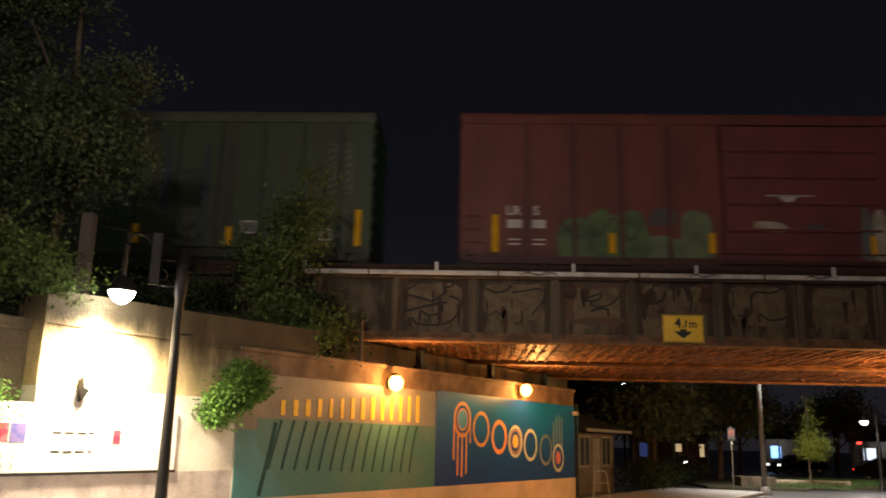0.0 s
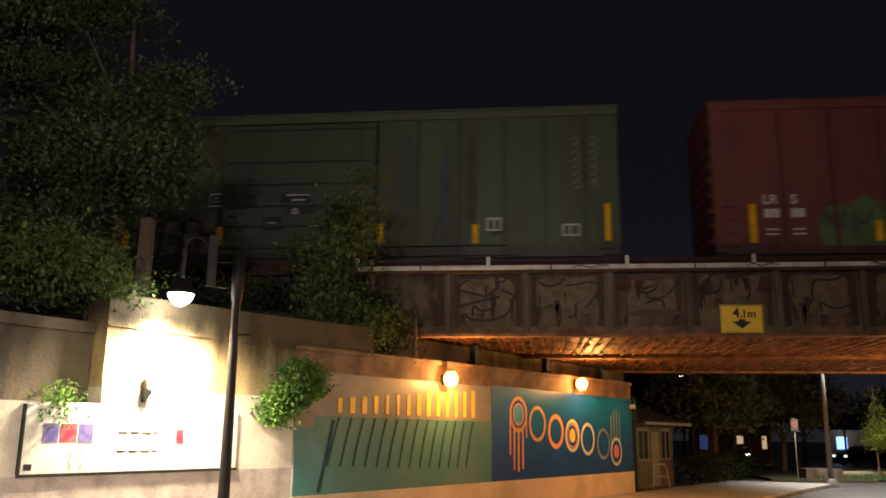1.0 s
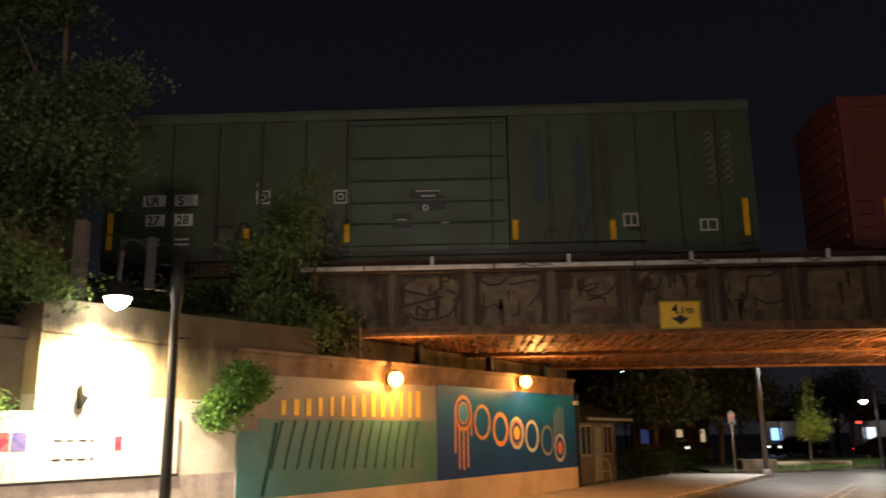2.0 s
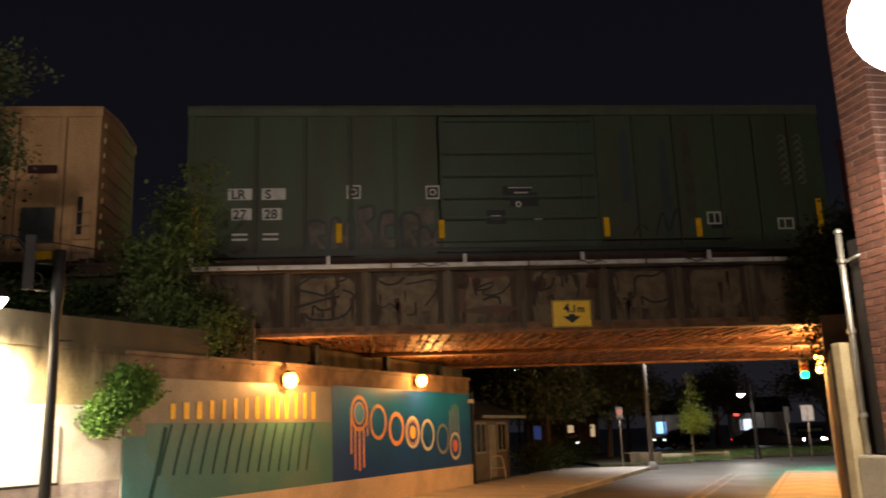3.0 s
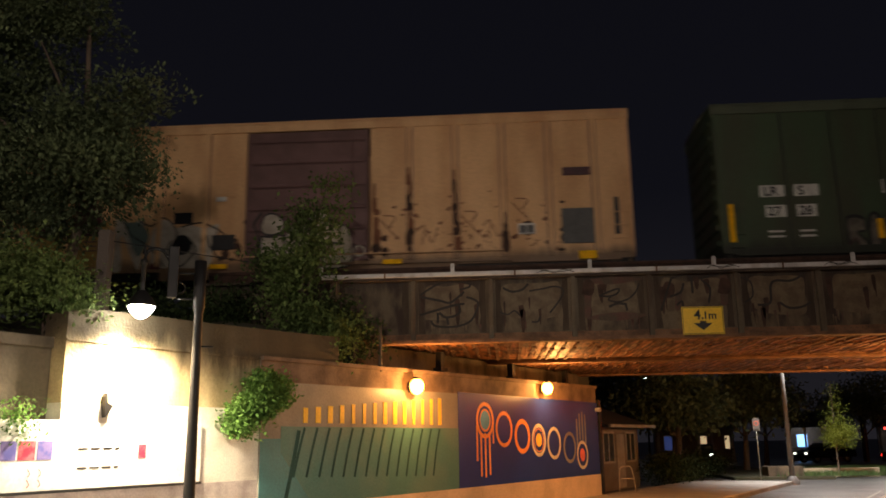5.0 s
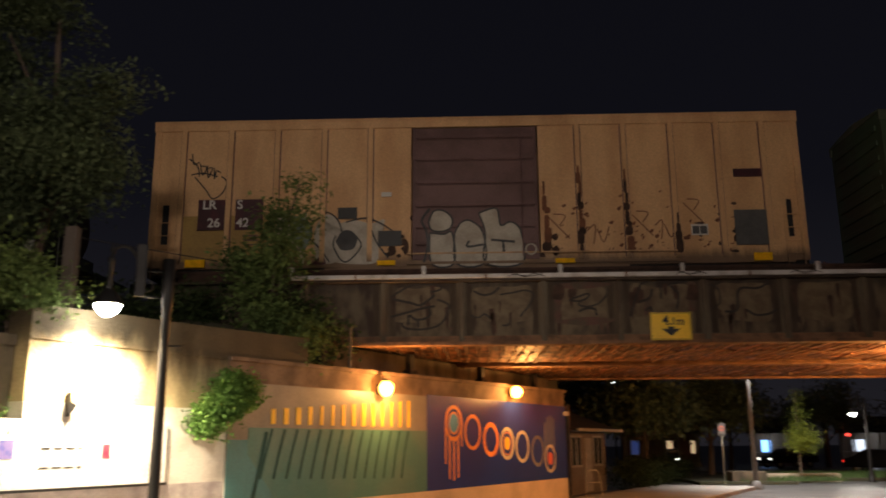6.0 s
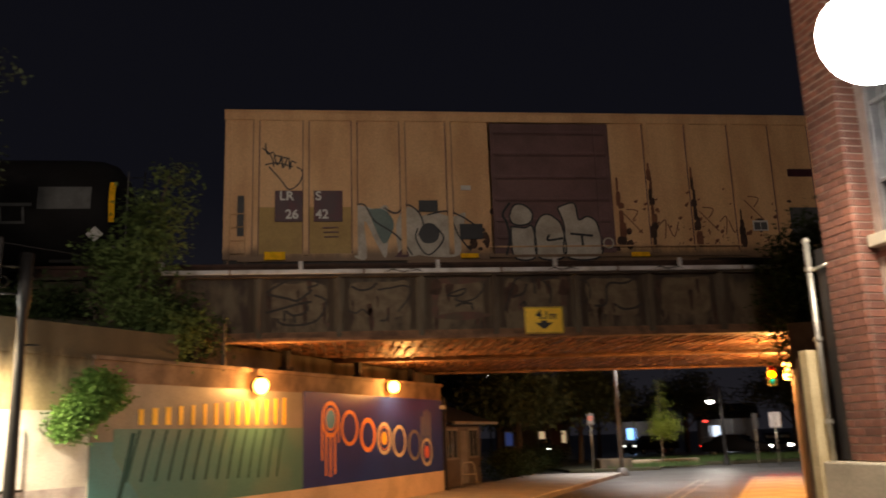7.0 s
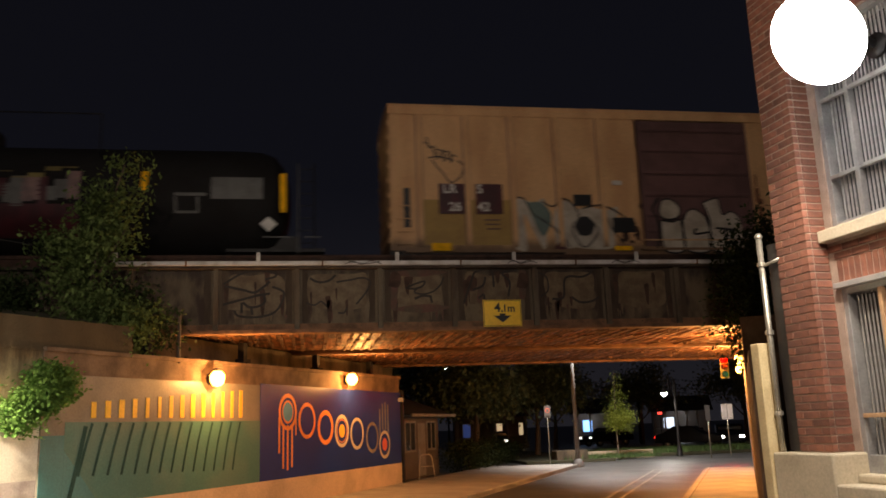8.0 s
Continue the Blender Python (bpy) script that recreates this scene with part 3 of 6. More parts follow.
# shallow floor ribs under the soffit plates of two spans
def worn_rib(y0, y1, seed):
    """A floor rib in rusted lengths of uneven depth and width, some of them eaten away."""
    rng = random.Random(seed)
    bm, y = bmesh.new(), y0
    while y < y1 - 0.05:
        step = min(rng.uniform(0.25, 0.95), y1 - y)
        w_, dx = rng.uniform(0.022, 0.055), rng.uniform(-0.02, 0.02)
        box(bm, dx - w_, y, 4.125 + rng.uniform(0.0, 0.045), dx + w_, y + step, 4.18)
        y += step
    return finish(bm, "floor_rib", RUST)


ribs_near, ribs_far = [worn_rib(19.2, 24.1, k) for k in range(6)], [worn_rib(24.5, 30.0, 10 + k) for k in range(6)]
for k in range(86):
    x = -6.2 + 0.28 * k
    for kinds, yc in ((ribs_near, 21.6), (ribs_far, 27.2)):
        part_of("floor_rib", rg0.choice(kinds), bridge, Matrix.Translation((x + rg0.uniform(-0.07, 0.07), yc, rg0.uniform(-0.006, 0.012))) @ Matrix.Rotation(rg0.uniform(-0.012, 0.012), 4, "Z") @ Matrix.Translation((0, -yc, 0)))
part("deck_plate", boxes((-7, 19.04, 4.18, 18.5, 24.15, 4.42)), DECK, bridge, "rust-brown soffit plate")
part("deck_plate", boxes((-7, 24.45, 4.18, 18.5, 30.2, 4.42)), DECK, bridge, "rust-brown soffit plate")
bm = bmesh.new()
for k in range(180):
    x = -6.9 + 0.14 * k + rg0.uniform(-0.03, 0.03)
    w0 = rg0.uniform(0.008, 0.03)
    for y0, y1 in ((19.2, 24.1), (24.5, 30.0)):
        box(bm, x, y0, 4.166, x + w0, y1, 4.18)
part("plate_seams", bm, DECK, bridge, "rusty plate seams")
bm = bmesh.new()
for k in range(420):
    x, y = rg0.uniform(-4.5, 16), rg0.uniform(19.25, 29.8)
    if 24.0 < y < 24.6:
        continue
    w_, d_, tilt = rg0.uniform(0.03, 0.11), rg0.uniform(0.06, 0.45), rg0.uniform(0.004, 0.022)
    v = [bm.verts.new(p) for p in ((x - w_, y - d_, 4.178), (x + w_, y - d_ * 0.8, 4.178 - tilt), (x + w_ * 0.8, y + d_, 4.178), (x - w_ * 0.9, y + d_ * 0.9, 4.178 - tilt))]
    bm.faces.new((v[0], v[1], v[2]))
    bm.faces.new((v[0], v[2], v[3]))
tagged(part("rust_scale", bm, DECK, bridge, "curling flakes of rust"), kind="stuff")
part("girder", boxes((-7, 24.2, 4.08, 18.5, 24.4, 5.3), (-7, 24.1, 4.06, 18.5, 24.5, 4.12)), RUST, bridge, "rusty centre girder")
part("girder", boxes((-5, 30.0, 4.12, 20.2, 30.06, 5.6), (-5, 29.9, 4.08, 20.2, 30.2, 4.14)), RUST, bridge, "rusty far girder")
part("walkway_kerb", boxes((-7, 19.50, 5.02, 14.2, 19.62, 5.97), (-7, 19.46, 5.90, 14.2, 19.66, 5.98), bevel=0.008), RUSTD, bridge, "dark rust-red deck edge beam")
part("ballast", boxes((-7, 19.3, 4.42, 18, 29.9, 5.02)), SOIL, bridge, "dark ballast")
for y in (21.35, 22.79, 26.4, 27.84):
    solid("rail", boxes((-90, y - 0.035, 5.16, 90, y + 0.035, 5.30), (-90, y - 0.07, 5.14, 90, y + 0.07, 5.16), bevel=0.006), RUST, pose(0, 0, 0), "worn steel railway rail on ties", "rail", "structure")
tie = finish(boxes((-0.11, 20.8, 5.0, 0.11, 23.35, 5.14), bevel=0.01), "railway_tie", BARK)
for k in range(60):
    t_ = new("railway_tie", tie)
    t_.matrix_basis = pose(-20 + 0.6 * k, 0, 0)
    tagged(t_, "dark creosoted wooden railway tie", "railway tie", "ties under the near track")

# graffiti strokes on the girder, bay by bay
GREY_TAG = mat("dull_black_spray", (0.026, 0.020, 0.017), 0.8, scale=3, fine=30, bump=0)
PALE_TAG = mat("dull_cream_spray", (0.138, 0.101, 0.056), 0.7, second=(0.090, 0.060, 0.034), lo=0.4, hi=0.6, mix=1.0, scale=4, fine=20, bump=0)
RED_TAG = mat("dull_red_spray", (0.095, 0.042, 0.030), 0.8, mix=1.0, second=(0.075, 0.052, 0.036), scale=3, fine=20, bump=0)
bays = [(-1.85, -0.27), (-0.07, 1.6), (1.82, 3.32), (3.55, 5.25), (5.5, 7.05), (7.3, 8.85)]
rg = random.Random(7)
for i, (a, b) in enumerate(bays):
    wb = b - a
    pts = [(a + wb * (u + rg.uniform(-0.03, 0.03)), 4.32 + 1.2 * (v + rg.uniform(-0.05, 0.05))) for u, v in ((0.12, 0.30), (0.10, 0.62), (0.14, 0.93), (0.42, 0.90), (0.70, 0.95), (0.88, 0.90), (0.90, 0.60), (0.86, 0.28), (0.64, 0.20), (0.36, 0.26))]
    part("graffiti_ground", patch(pts, 0.002, 18.998), PALE_TAG, bridge, "faded cream spray paint")
    for k in range(9):
        x, z1 = a + wb * rg.uniform(0.08, 0.92), 4.32 + 1.2 * rg.uniform(0.14, 0.30)
        wd = rg.uniform(0.012, 0.035)
        part("paint_drip", patch([(x - wd, z1), (x + wd, z1), (x + wd * 0.6, z1 - rg.uniform(0.15, 0.3)), (x - wd * 0.5, z1 - 0.12)], 0.003, 18.998), PALE_TAG if k % 3 else RED_TAG, bridge, "paint drip")
    for k in range(5):
        x, z1 = rg.uniform(a + 0.05, b - 0.05), rg.uniform(4.7, 5.5)
        wd, dp = rg.uniform(0.02, 0.07), rg.uniform(0.2, 0.6)
        part("rust_run", patch([(x - wd, z1), (x + wd, z1), (x + wd * 0.5, max(z1 - dp, 4.32)), (x - wd * 0.4, max(z1 - dp * 0.9, 4.32))], 0.0055, 18.998), RUSTD, bridge, "rust run")
# hand-drawn loops, given as fractions of each bay's width and height
loops = (
    (((0.03, 0.74), (0.26, 0.93), (0.45, 0.99), (0.71, 0.97), (0.76, 0.89), (0.61, 0.83)), ((0.05, 0.71), (0.32, 0.63), (0.48, 0.59), (0.68, 0.79)),
     ((0.03, 0.36), (0.26, 0.44), (0.52, 0.53), (0.68, 0.56)), ((0.31, 0.4), (0.39, 0.31), (0.52, 0.32), (0.61, 0.4), (0.6, 0.53)),
     ((0.71, 0.69), (0.87, 0.59), (0.85, 0.4), (0.74, 0.2), (0.52, 0.12), (0.26, 0.14), (0.19, 0.24)), ((0.29, 0.4), (0.29, 0.2)), ((0.42, 0.31), (0.44, 0.16))),
    (((0.11, 0.85), (0.23, 0.77), (0.37, 0.8), (0.46, 0.91)), ((0.47, 0.77), (0.66, 0.81), (0.83, 0.85), (0.94, 0.77), (0.89, 0.6), (0.74, 0.34)),
     ((0.06, 0.38), (0.17, 0.33), (0.26, 0.4), (0.34, 0.3)), ((0.49, 0.18), (0.57, 0.18), (0.61, 0.28))),
    (((0.32, 0.64), (0.47, 0.72), (0.62, 0.77), (0.59, 0.68), (0.47, 0.63), (0.34, 0.64)), ((0.93, 0.86), (0.87, 0.7), (0.75, 0.57), (0.59, 0.52), (0.46, 0.56), (0.5, 0.63)),
     ((0.46, 0.43), (0.59, 0.49), (0.73, 0.47)), ((0.71, 0.47), (0.73, 0.35))),
    (((0.07, 0.33), (0.2, 0.82), (0.26, 0.96), (0.47, 1.0), (0.5, 0.65)), ((0.2, 0.6), (0.34, 0.67), (0.39, 0.85)), ((0.28, 0.43), (0.35, 0.5), (0.36, 0.41)),
     ((0.85, 1.0), (0.63, 0.92), (0.73, 0.75), (0.7, 0.46))),
    (((0.0, 0.93), (0.13, 0.83), (0.14, 0.57), (0.02, 0.45)), ((0.86, 1.0), (0.85, 0.93), (0.7, 0.84), (0.49, 0.85), (0.41, 0.75), (0.38, 0.43), (0.2, 0.4)),
     ((0.52, 0.43), (0.64, 0.33), (0.82, 0.34), (0.96, 0.43))))
for (a, b), lines in zip(bays, loops):
    for pts in lines:
        part("graffiti_line", stroke([[(a + u * (b - a), 4.32 + v * 1.2) for u, v in pts]], rg.uniform(0.036, 0.060), 0.0065, 18.998), GREY_TAG, bridge, "dull black spray line")
for a, b, z0, z1 in ((1.95, 2.09, 4.62, 5.40), (2.1, 3.25, 4.56, 4.66), (1.98, 3.2, 5.40, 5.48), (3.98, 4.12, 4.75, 5.1), (5.0, 5.16, 4.85, 5.45)):
    part("graffiti_patch", patch([(a, z0), ((a + b) / 2, z0 - 0.05), (b, z0 + 0.03), (b + 0.04, z1), ((a + b) / 2, z1 + 0.05), (a + 0.03, z1 - 0.02)], 0.0048, 18.997), RED_TAG, bridge, "faded red spray patch")
for a, b, z in ((1.9, 2.15, 5.3), (3.7, 3.95, 5.2), (4.95, 5.2, 5.25), (4.3, 4.9, 4.5)):
    part("graffiti_patch", patch([(a, z - 0.16), (b, z - 0.18), (b + 0.05, z + 0.1), (a + 0.1, z + 0.17)], 0.005, 18.997), RUSTD, bridge, "dull rusty patch")
part("graffiti_line", stroke([[(0.9, 5.63), (1.1, 5.69), (1.3, 5.62), (1.5, 5.70), (1.75, 5.63)], [(1.0, 5.69), (1.4, 5.64), (1.7, 5.69)]], 0.018, 0.004, 18.82), GREY_TAG, bridge, "black scribble on the rail")
for x in (4.72, 7.3):
    part("graffiti_line", stroke([[(x, 5.63), (x + 0.15, 5.70), (x + 0.32, 5.62), (x + 0.5, 5.70), (x + 0.72, 5.64)], [(x + 0.1, 5.69), (x + 0.4, 5.65), (x + 0.6, 5.69)]], 0.018, 0.004, 18.82), GREY_TAG, bridge, "black scribble on the rail")

sign = thing("clearance_sign", pose(4.53, 18.80, 4.45, 0, 0, 0), "yellow clearance sign bolted to the girder", "road sign")
part("plate", boxes((-0.455, -0.006, -0.31, 0.455, 0.006, 0.31), bevel=0.004), SIGNYEL, sign, "yellow sheet metal plate")
part("backing", boxes((-0.3, 0.006, -0.25, -0.26, 0.19, 0.25), (0.26, 0.006, -0.25, 0.3, 0.19, 0.25)), GALV, sign, "steel brackets")
part("border", boxes((-0.44, -0.009, 0.285, 0.44, -0.006, 0.295), (-0.44, -0.009, -0.295, 0.44, -0.006, -0.285), (-0.44, -0.009, -0.285, -0.43, -0.006, 0.285), (0.43, -0.009, -0.285, 0.44, -0.006, 0.285)), BLACK, sign, "thin black border")
letters("figure", "4.", 0.30, BLACK, sign, pose(-0.19, -0.009, 0.03, 90))
letters("figure", "1m", 0.24, BLACK, sign, pose(0.0, -0.009, 0.03, 90))
part("arrow", patch([(-0.21, -0.06), (-0.07, -0.06), (-0.07, -0.01), (0.07, -0.01), (0.07, -0.06), (0.21, -0.06), (0.0, -0.22)], 0.009, 0, False), BLACK, sign, "black arrow pointing down")

# wall lamps on the abutments
BULB = glow("sodium_bulb", (1.0, 0.38, 0.06), 20.0)


def wall_lamp(m):
    t = thing("wall_lamp", m, "small orange sodium wall lamp on a bracket", "wall lamp", "sodium wall lamps")
    part("back_plate", boxes((-0.07, -0.03, -0.10, 0.07, 0.0, 0.10), bevel=0.010), IRON, t, "dark metal plate")
    bm = lathe([(0.0, 0.15), (0.075, 0.135), (0.125, 0.07), (0.135, 0.0), (0.11, -0.085), (0.06, -0.135), (0.0, -0.15)], 18)
    bmesh.ops.translate(bm, verts=bm.verts, vec=(0, -0.16, 0))
    part("globe", bm, BULB, t, "glowing orange globe", True)
    part("collar", lathe([(0.05, 0.0), (0.07, 0.0), (0.07, 0.04), (0.05, 0.04)], 14, (0, -0.16, 0.14)), IRON, t, "dark cap")
    return t


wall_lamp(WALL @ Matrix.Translation((15.75, -0.045, 3.12)) @ Matrix.Scale(1.2, 4))
wall_lamp(WALL @ Matrix.Translation((22.55, -0.045, 3.38)) @ Matrix.Scale(1.2, 4))
for s in (24.0, 29.0):
    wall_lamp(STREET @ pose(s, -0.12, 3.40, 0, 0, 180) @ Matrix.Scale(0.8, 4))
# small dark box lamp on the far end of the painted wall
solid("camera_box", boxes((26.50, -0.22, 2.80, 26.66, -0.06, 2.93), (26.55, -0.07, 2.83, 26.61, -0.04, 2.90), bevel=0.012), RAILPAINT, WALL, "small pale box fixed to the wall end", "junction box")

# right abutment, fence and gate post
solid("wall_abutment", boxes((19.5, -1.1, 0, 34, -0.12, 4.05), bevel=0.02), COPING, STREET, "brown concrete abutment wall of the rail bridge", "wall", "structure")
fence = thing("fence", STREET @ Matrix.Translation((0, -0.10, 0)), "tall dark board fence along the walkway", "fence")
fb = finish(boxes((0.004, -0.06, 0.15, 0.146, -0.03, 2.75), bevel=0.004), "board", COPING)
for k in range(52):
    part_of("board", fb, fence, Matrix.Translation((11.7 + 0.15 * k, 0, 0)))
for z in (0.5, 1.5, 2.5):
    part("cross_rail", boxes((11.7, -0.12, z, 19.6, -0.061, z + 0.09)), BARK, fence)

# ---- brick building with barred windows ----
GLASS = bpy.data.materials.new("dark_glass")
GLASS.use_nodes = True
g_ = GLASS.node_tree.nodes["Principled BSDF"]
g_.inputs["Base Color"].default_value, g_.inputs["Roughness"].default_value = (0.05, 0.055, 0.06, 1), 0.12
g_.inputs["Specular IOR Level"].default_value = 0.6
PLASTER = mat("pale_sill_concrete", (0.50, 0.43, 0.31), 0.8, second=(0.36, 0.30, 0.21), scale=2, fine=40, bump=0.08)
SLAT = mat("grey_slat", (0.34, 0.33, 0.32), 0.5, scale=6, fine=50, bump=0.05)
DARKSLAT = mat("thin_window_bar", (0.30, 0.285, 0.27), 0.6, scale=6, fine=50, bump=0.05)
BLIND = mat("drawn_grey_blind", (0.11, 0.102, 0.092), 0.8, second=(0.075, 0.07, 0.062), scale=3, fine=40, bump=0.1, stretch=(6, 1, 0.3))
# orange lamp light on the lower window bars, put into their colour
WARMBAR = mat("orange_lit_bar", (0.50, 0.30, 0.16), 0.5, scale=5, fine=50, bump=0.1)

house = thing("brick_building", BUILDING, "red brick building with barred windows and concrete plinth", "building")
Z0 = 1.55
# mortar core: pier and front with openings left free
wins = [(-2.05, -0.10), (-5.6, -3.2)]
for b_ in ((0.0, -6.0, Z0, 0.444, 0.224, 7.4), (-0.10, -0.35, Z0, 0.0, -0.006, 7.4), (-2.05, -0.35, 3.05, -0.10, -0.006, 3.50), (-3.2, -0.35, Z0, -2.05, -0.006, 7.4), (-5.6, -0.35, 3.05, -3.2, -0.006, 3.50),
           (-9, -0.35, Z0, -5.6, -0.006, 7.4), (-2.05, -0.35, 5.6, -0.10, -0.006, 7.4), (-5.6, -0.35, 5.6, -3.2, -0.006, 7.4), (-9, -6, Z0, -8.7, -0.35, 7.4)):
    part("wall", boxes(b_), MORTAR, house, "pale mortar wall core")
part("roof", boxes((-9.2, -6.2, 7.4, 0.6, 0.4, 7.6), bevel=0.03), PLASTER, house, "flat roof slab with coping")
part("inner_wall", boxes((-8.7, -6.0, 0, 0, -5.8, 7.4), (-8.7, -5.8, 3.2, 0, -0.4, 3.35)), PLASTER, house)
part("plinth", boxes((-0.14, -6.0, 0, 0.695, 0.36, 1.545), bevel=0.02), PLASTER, house, "pale concrete plinth")
part("plinth", boxes((-9, -6.0, 0.0, -0.14, 0.36, 1.28), bevel=0.02), PLASTER, house, "low concrete plinth below the windows")
part("ledge", boxes((-9, -0.4, 1.28, -0.14, 0.12, 1.36), bevel=0.02), PLASTER, house, "pale window ledge")
CH, BL, BH = 0.0762, 0.225, 0.061
stretcher = finish(boxes((0.0, -0.05, 0.0, 0.211, 0.008, BH), bevel=0.003), "brick", BRICK)
header = finish(boxes((0.0, -0.05, 0.0, 0.099, 0.008, BH), bevel=0.003), "brick", BRICK)
corner_s = finish(boxes((-0.008, -0.05, 0.0, 0.219, 0.008, BH), bevel=0.003), "brick", BRICK)
corner_h = finish(boxes((-0.008, -0.05, 0.0, 0.107, 0.008, BH), bevel=0.003), "brick", BRICK)
side_b = finish(boxes((-0.008, 0.0, 0.0, 0.05, 0.170, BH), bevel=0.003), "brick", BRICK)
soldier = finish(boxes((0.0, -0.05, 0.0, 0.060, 0.008, 0.213), bevel=0.003), "brick", BRICK)
rb = random.Random(3)
for k in range(62):
    z = Z0 + 0.006 + CH * k
    dz = Matrix.Translation((0, rb.uniform(-0.002, 0.002), z))
    if k % 2:
        part_of("brick", corner_s, house, dz @ Matrix.Translation((0.0, 0.224, 0)))
        part_of("brick", stretcher, house, dz @ Matrix.Translation((0.231, 0.224, 0)))
        part_of("brick", side_b, house, dz @ Matrix.Translation((0.0, -0.006, 0)))
    else:
        part_of("brick", corner_h, house, dz @ Matrix.Translation((0.0, 0.224, 0)))
        part_of("brick", stretcher, house, dz @ Matrix.Translation((0.119, 0.224, 0)))
        part_of("brick", header, house, dz @ Matrix.Translation((0.344, 0.224, 0)))
        ob = part_of("brick", side_b, house, dz @ Matrix.Translation((0.0, -0.006, 0)))
for r in range(2):
    for k in range(9):
        part_of("brick", stretcher, house, Matrix.Translation((-2.1 + BL * k + (0.11 if r else 0), -0.004, 3.33 + CH * r)))
for k in range(26):
    part_of("brick", soldier, house, Matrix.Translation((-2.05 + 0.0752 * k, -0.004, 3.105)))
# remaining courses, joined
bm = bmesh.new()
for x0, x1, z0, z1 in ((-3.2, -2.06, Z0, 7.38), (-9, -5.61, Z0, 7.38), (-5.6, -3.21, 3.06, 3.49), (-5.6, -3.21, 5.62, 7.38), (-2.05, -0.02, 5.62, 7.38)):
    n = int((z1 - z0) / CH)
    for r in range(n):
        x = x0 + 0.004 - (0.11 if r % 2 else 0)
        while x < x1 - 0.02:
            a, b = max(x, x0), min(x + 0.217, x1)
            if b - a > 0.03:
                v = [bm.verts.new(p) for p in ((a, 0.002, z0 + r * CH), (b, 0.002, z0 + r * CH), (b, 0.002, z0 + r * CH + BH), (a, 0.002, z0 + r * CH + BH),
                                               (a, -0.02, z0 + r * CH), (b, -0.02, z0 + r * CH), (b, -0.02, z0 + r * CH + BH), (a, -0.02, z0 + r * CH + BH))]
                for q in ((0, 1, 2, 3), (0, 4, 5, 1), (1, 5, 6, 2), (2, 6, 7, 3), (3, 7, 4, 0)):
                    bm.faces.new([v[i] for i in q])
            x += BL
ob = part("brickwork", bm, BRICKS, house, "further courses of red brick")
tagged(ob, kind="stuff")
slat = finish(boxes((-0.009, -0.016, 0, 0.009, -0.004, 1.0)), "slat", SLAT)
slat_low = finish(boxes((-0.006, -0.016, 0, 0.006, -0.004, 1.0)), "slat", DARKSLAT)
for (x0, x1) in wins:
    for z0, z1, low in ((1.36, 3.05, True), (3.62, 5.6, False)):
        w = part("window", boxes((x0, -0.22, z0, x0 + 0.06, -0.02, z1), (x1 - 0.06, -0.22, z0, x1, -0.02, z1), (x0 + 0.06, -0.22, z1 - 0.06, x1 - 0.06, -0.02, z1), (x0 + 0.06, -0.22, z0, x1 - 0.06, -0.02, z0 + (0.16 if low else 0.06)), bevel=0.006), ALU, house, "grey metal window frame")
        part("pane", boxes((x0 + 0.06, -0.21, z0 + 0.05, x1 - 0.06, -0.20, z1 - 0.05)), BLIND if low else GLASS, w, "window with a drawn grey blind" if low else "dark glass pane")
        for xm in ((x1 - 0.47,) if low else (x1 - 0.42, x1 - 1.2)):
            part("mullion", boxes((xm - 0.022, -0.06, z0 + 0.06, xm + 0.022, -0.005, z1 - 0.06), bevel=0.005), WARMBAR if low else ALU, w, "pale mullion")
        for zm in ((1.87,) if low else (4.12, 4.9)):
            part("transom", boxes((x0 + 0.06, -0.055, zm - 0.02, x1 - 0.06, -0.01, zm + 0.02), bevel=0.005), WARMBAR if low else ALU, w, "pale crossbar")
        n = int((x1 - x0 - 0.16) / 0.048)
        if x0 > -3:
            for k in range(n):
                part_of("slat", slat_low if low else slat, w, Matrix.Translation((x0 + 0.09 + 0.048 * k, -0.07, z0 + 0.07)) @ Matrix.Diagonal((1, 1, z1 - z0 - 0.14, 1)))
    part("sill", boxes((x0 - 0.06, -0.2, 3.50, x1 + 0.09, 0.10, 3.62), bevel=0.012), PLASTER, house, "pale concrete window sill")
    part("lintel", boxes((x0 - 0.02, -0.2, 3.045, x1 + 0.03, 0.05, 3.10), bevel=0.006), ALU, house, "steel lintel angle")

flood = thing("flood_lamp", look((4.47, 6.17, 5.14), (-1.0, 4.2, 1.2)) @ Matrix.Scale(1.32, 4), "glaring round white flood lamp on the brick front", "wall lamp")
part("housing", lathe([(0.0, 0.30), (0.10, 0.30), (0.16, 0.22), (0.27, 0.08), (0.31, -0.01), (0.31, -0.04), (0.285, -0.04), (0.285, -0.01)], 28), IRON, flood, "dark dished housing", True)
part("lens", lathe([(0.318, -0.005), (0.322, -0.03), (0.30, -0.06), (0.26, -0.085), (0.15, -0.12), (0.0, -0.135)], 36), glow("flood_glow", (1.0, 0.97, 0.95), 75.0), flood, "glaring white lens", True)
arm_end = flood.matrix_basis.inverted() @ (BUILDING @ Vector((-0.97, -0.01, 5.12)))
part("arm", rods(((0, 0, 0.24), tuple(arm_end), 0.028)), IRON, flood, "short metal arm", True)
part("wall_plate", rods((tuple(arm_end), tuple(arm_end * 0.94), 0.09)), IRON, flood, "round wall plate", True)

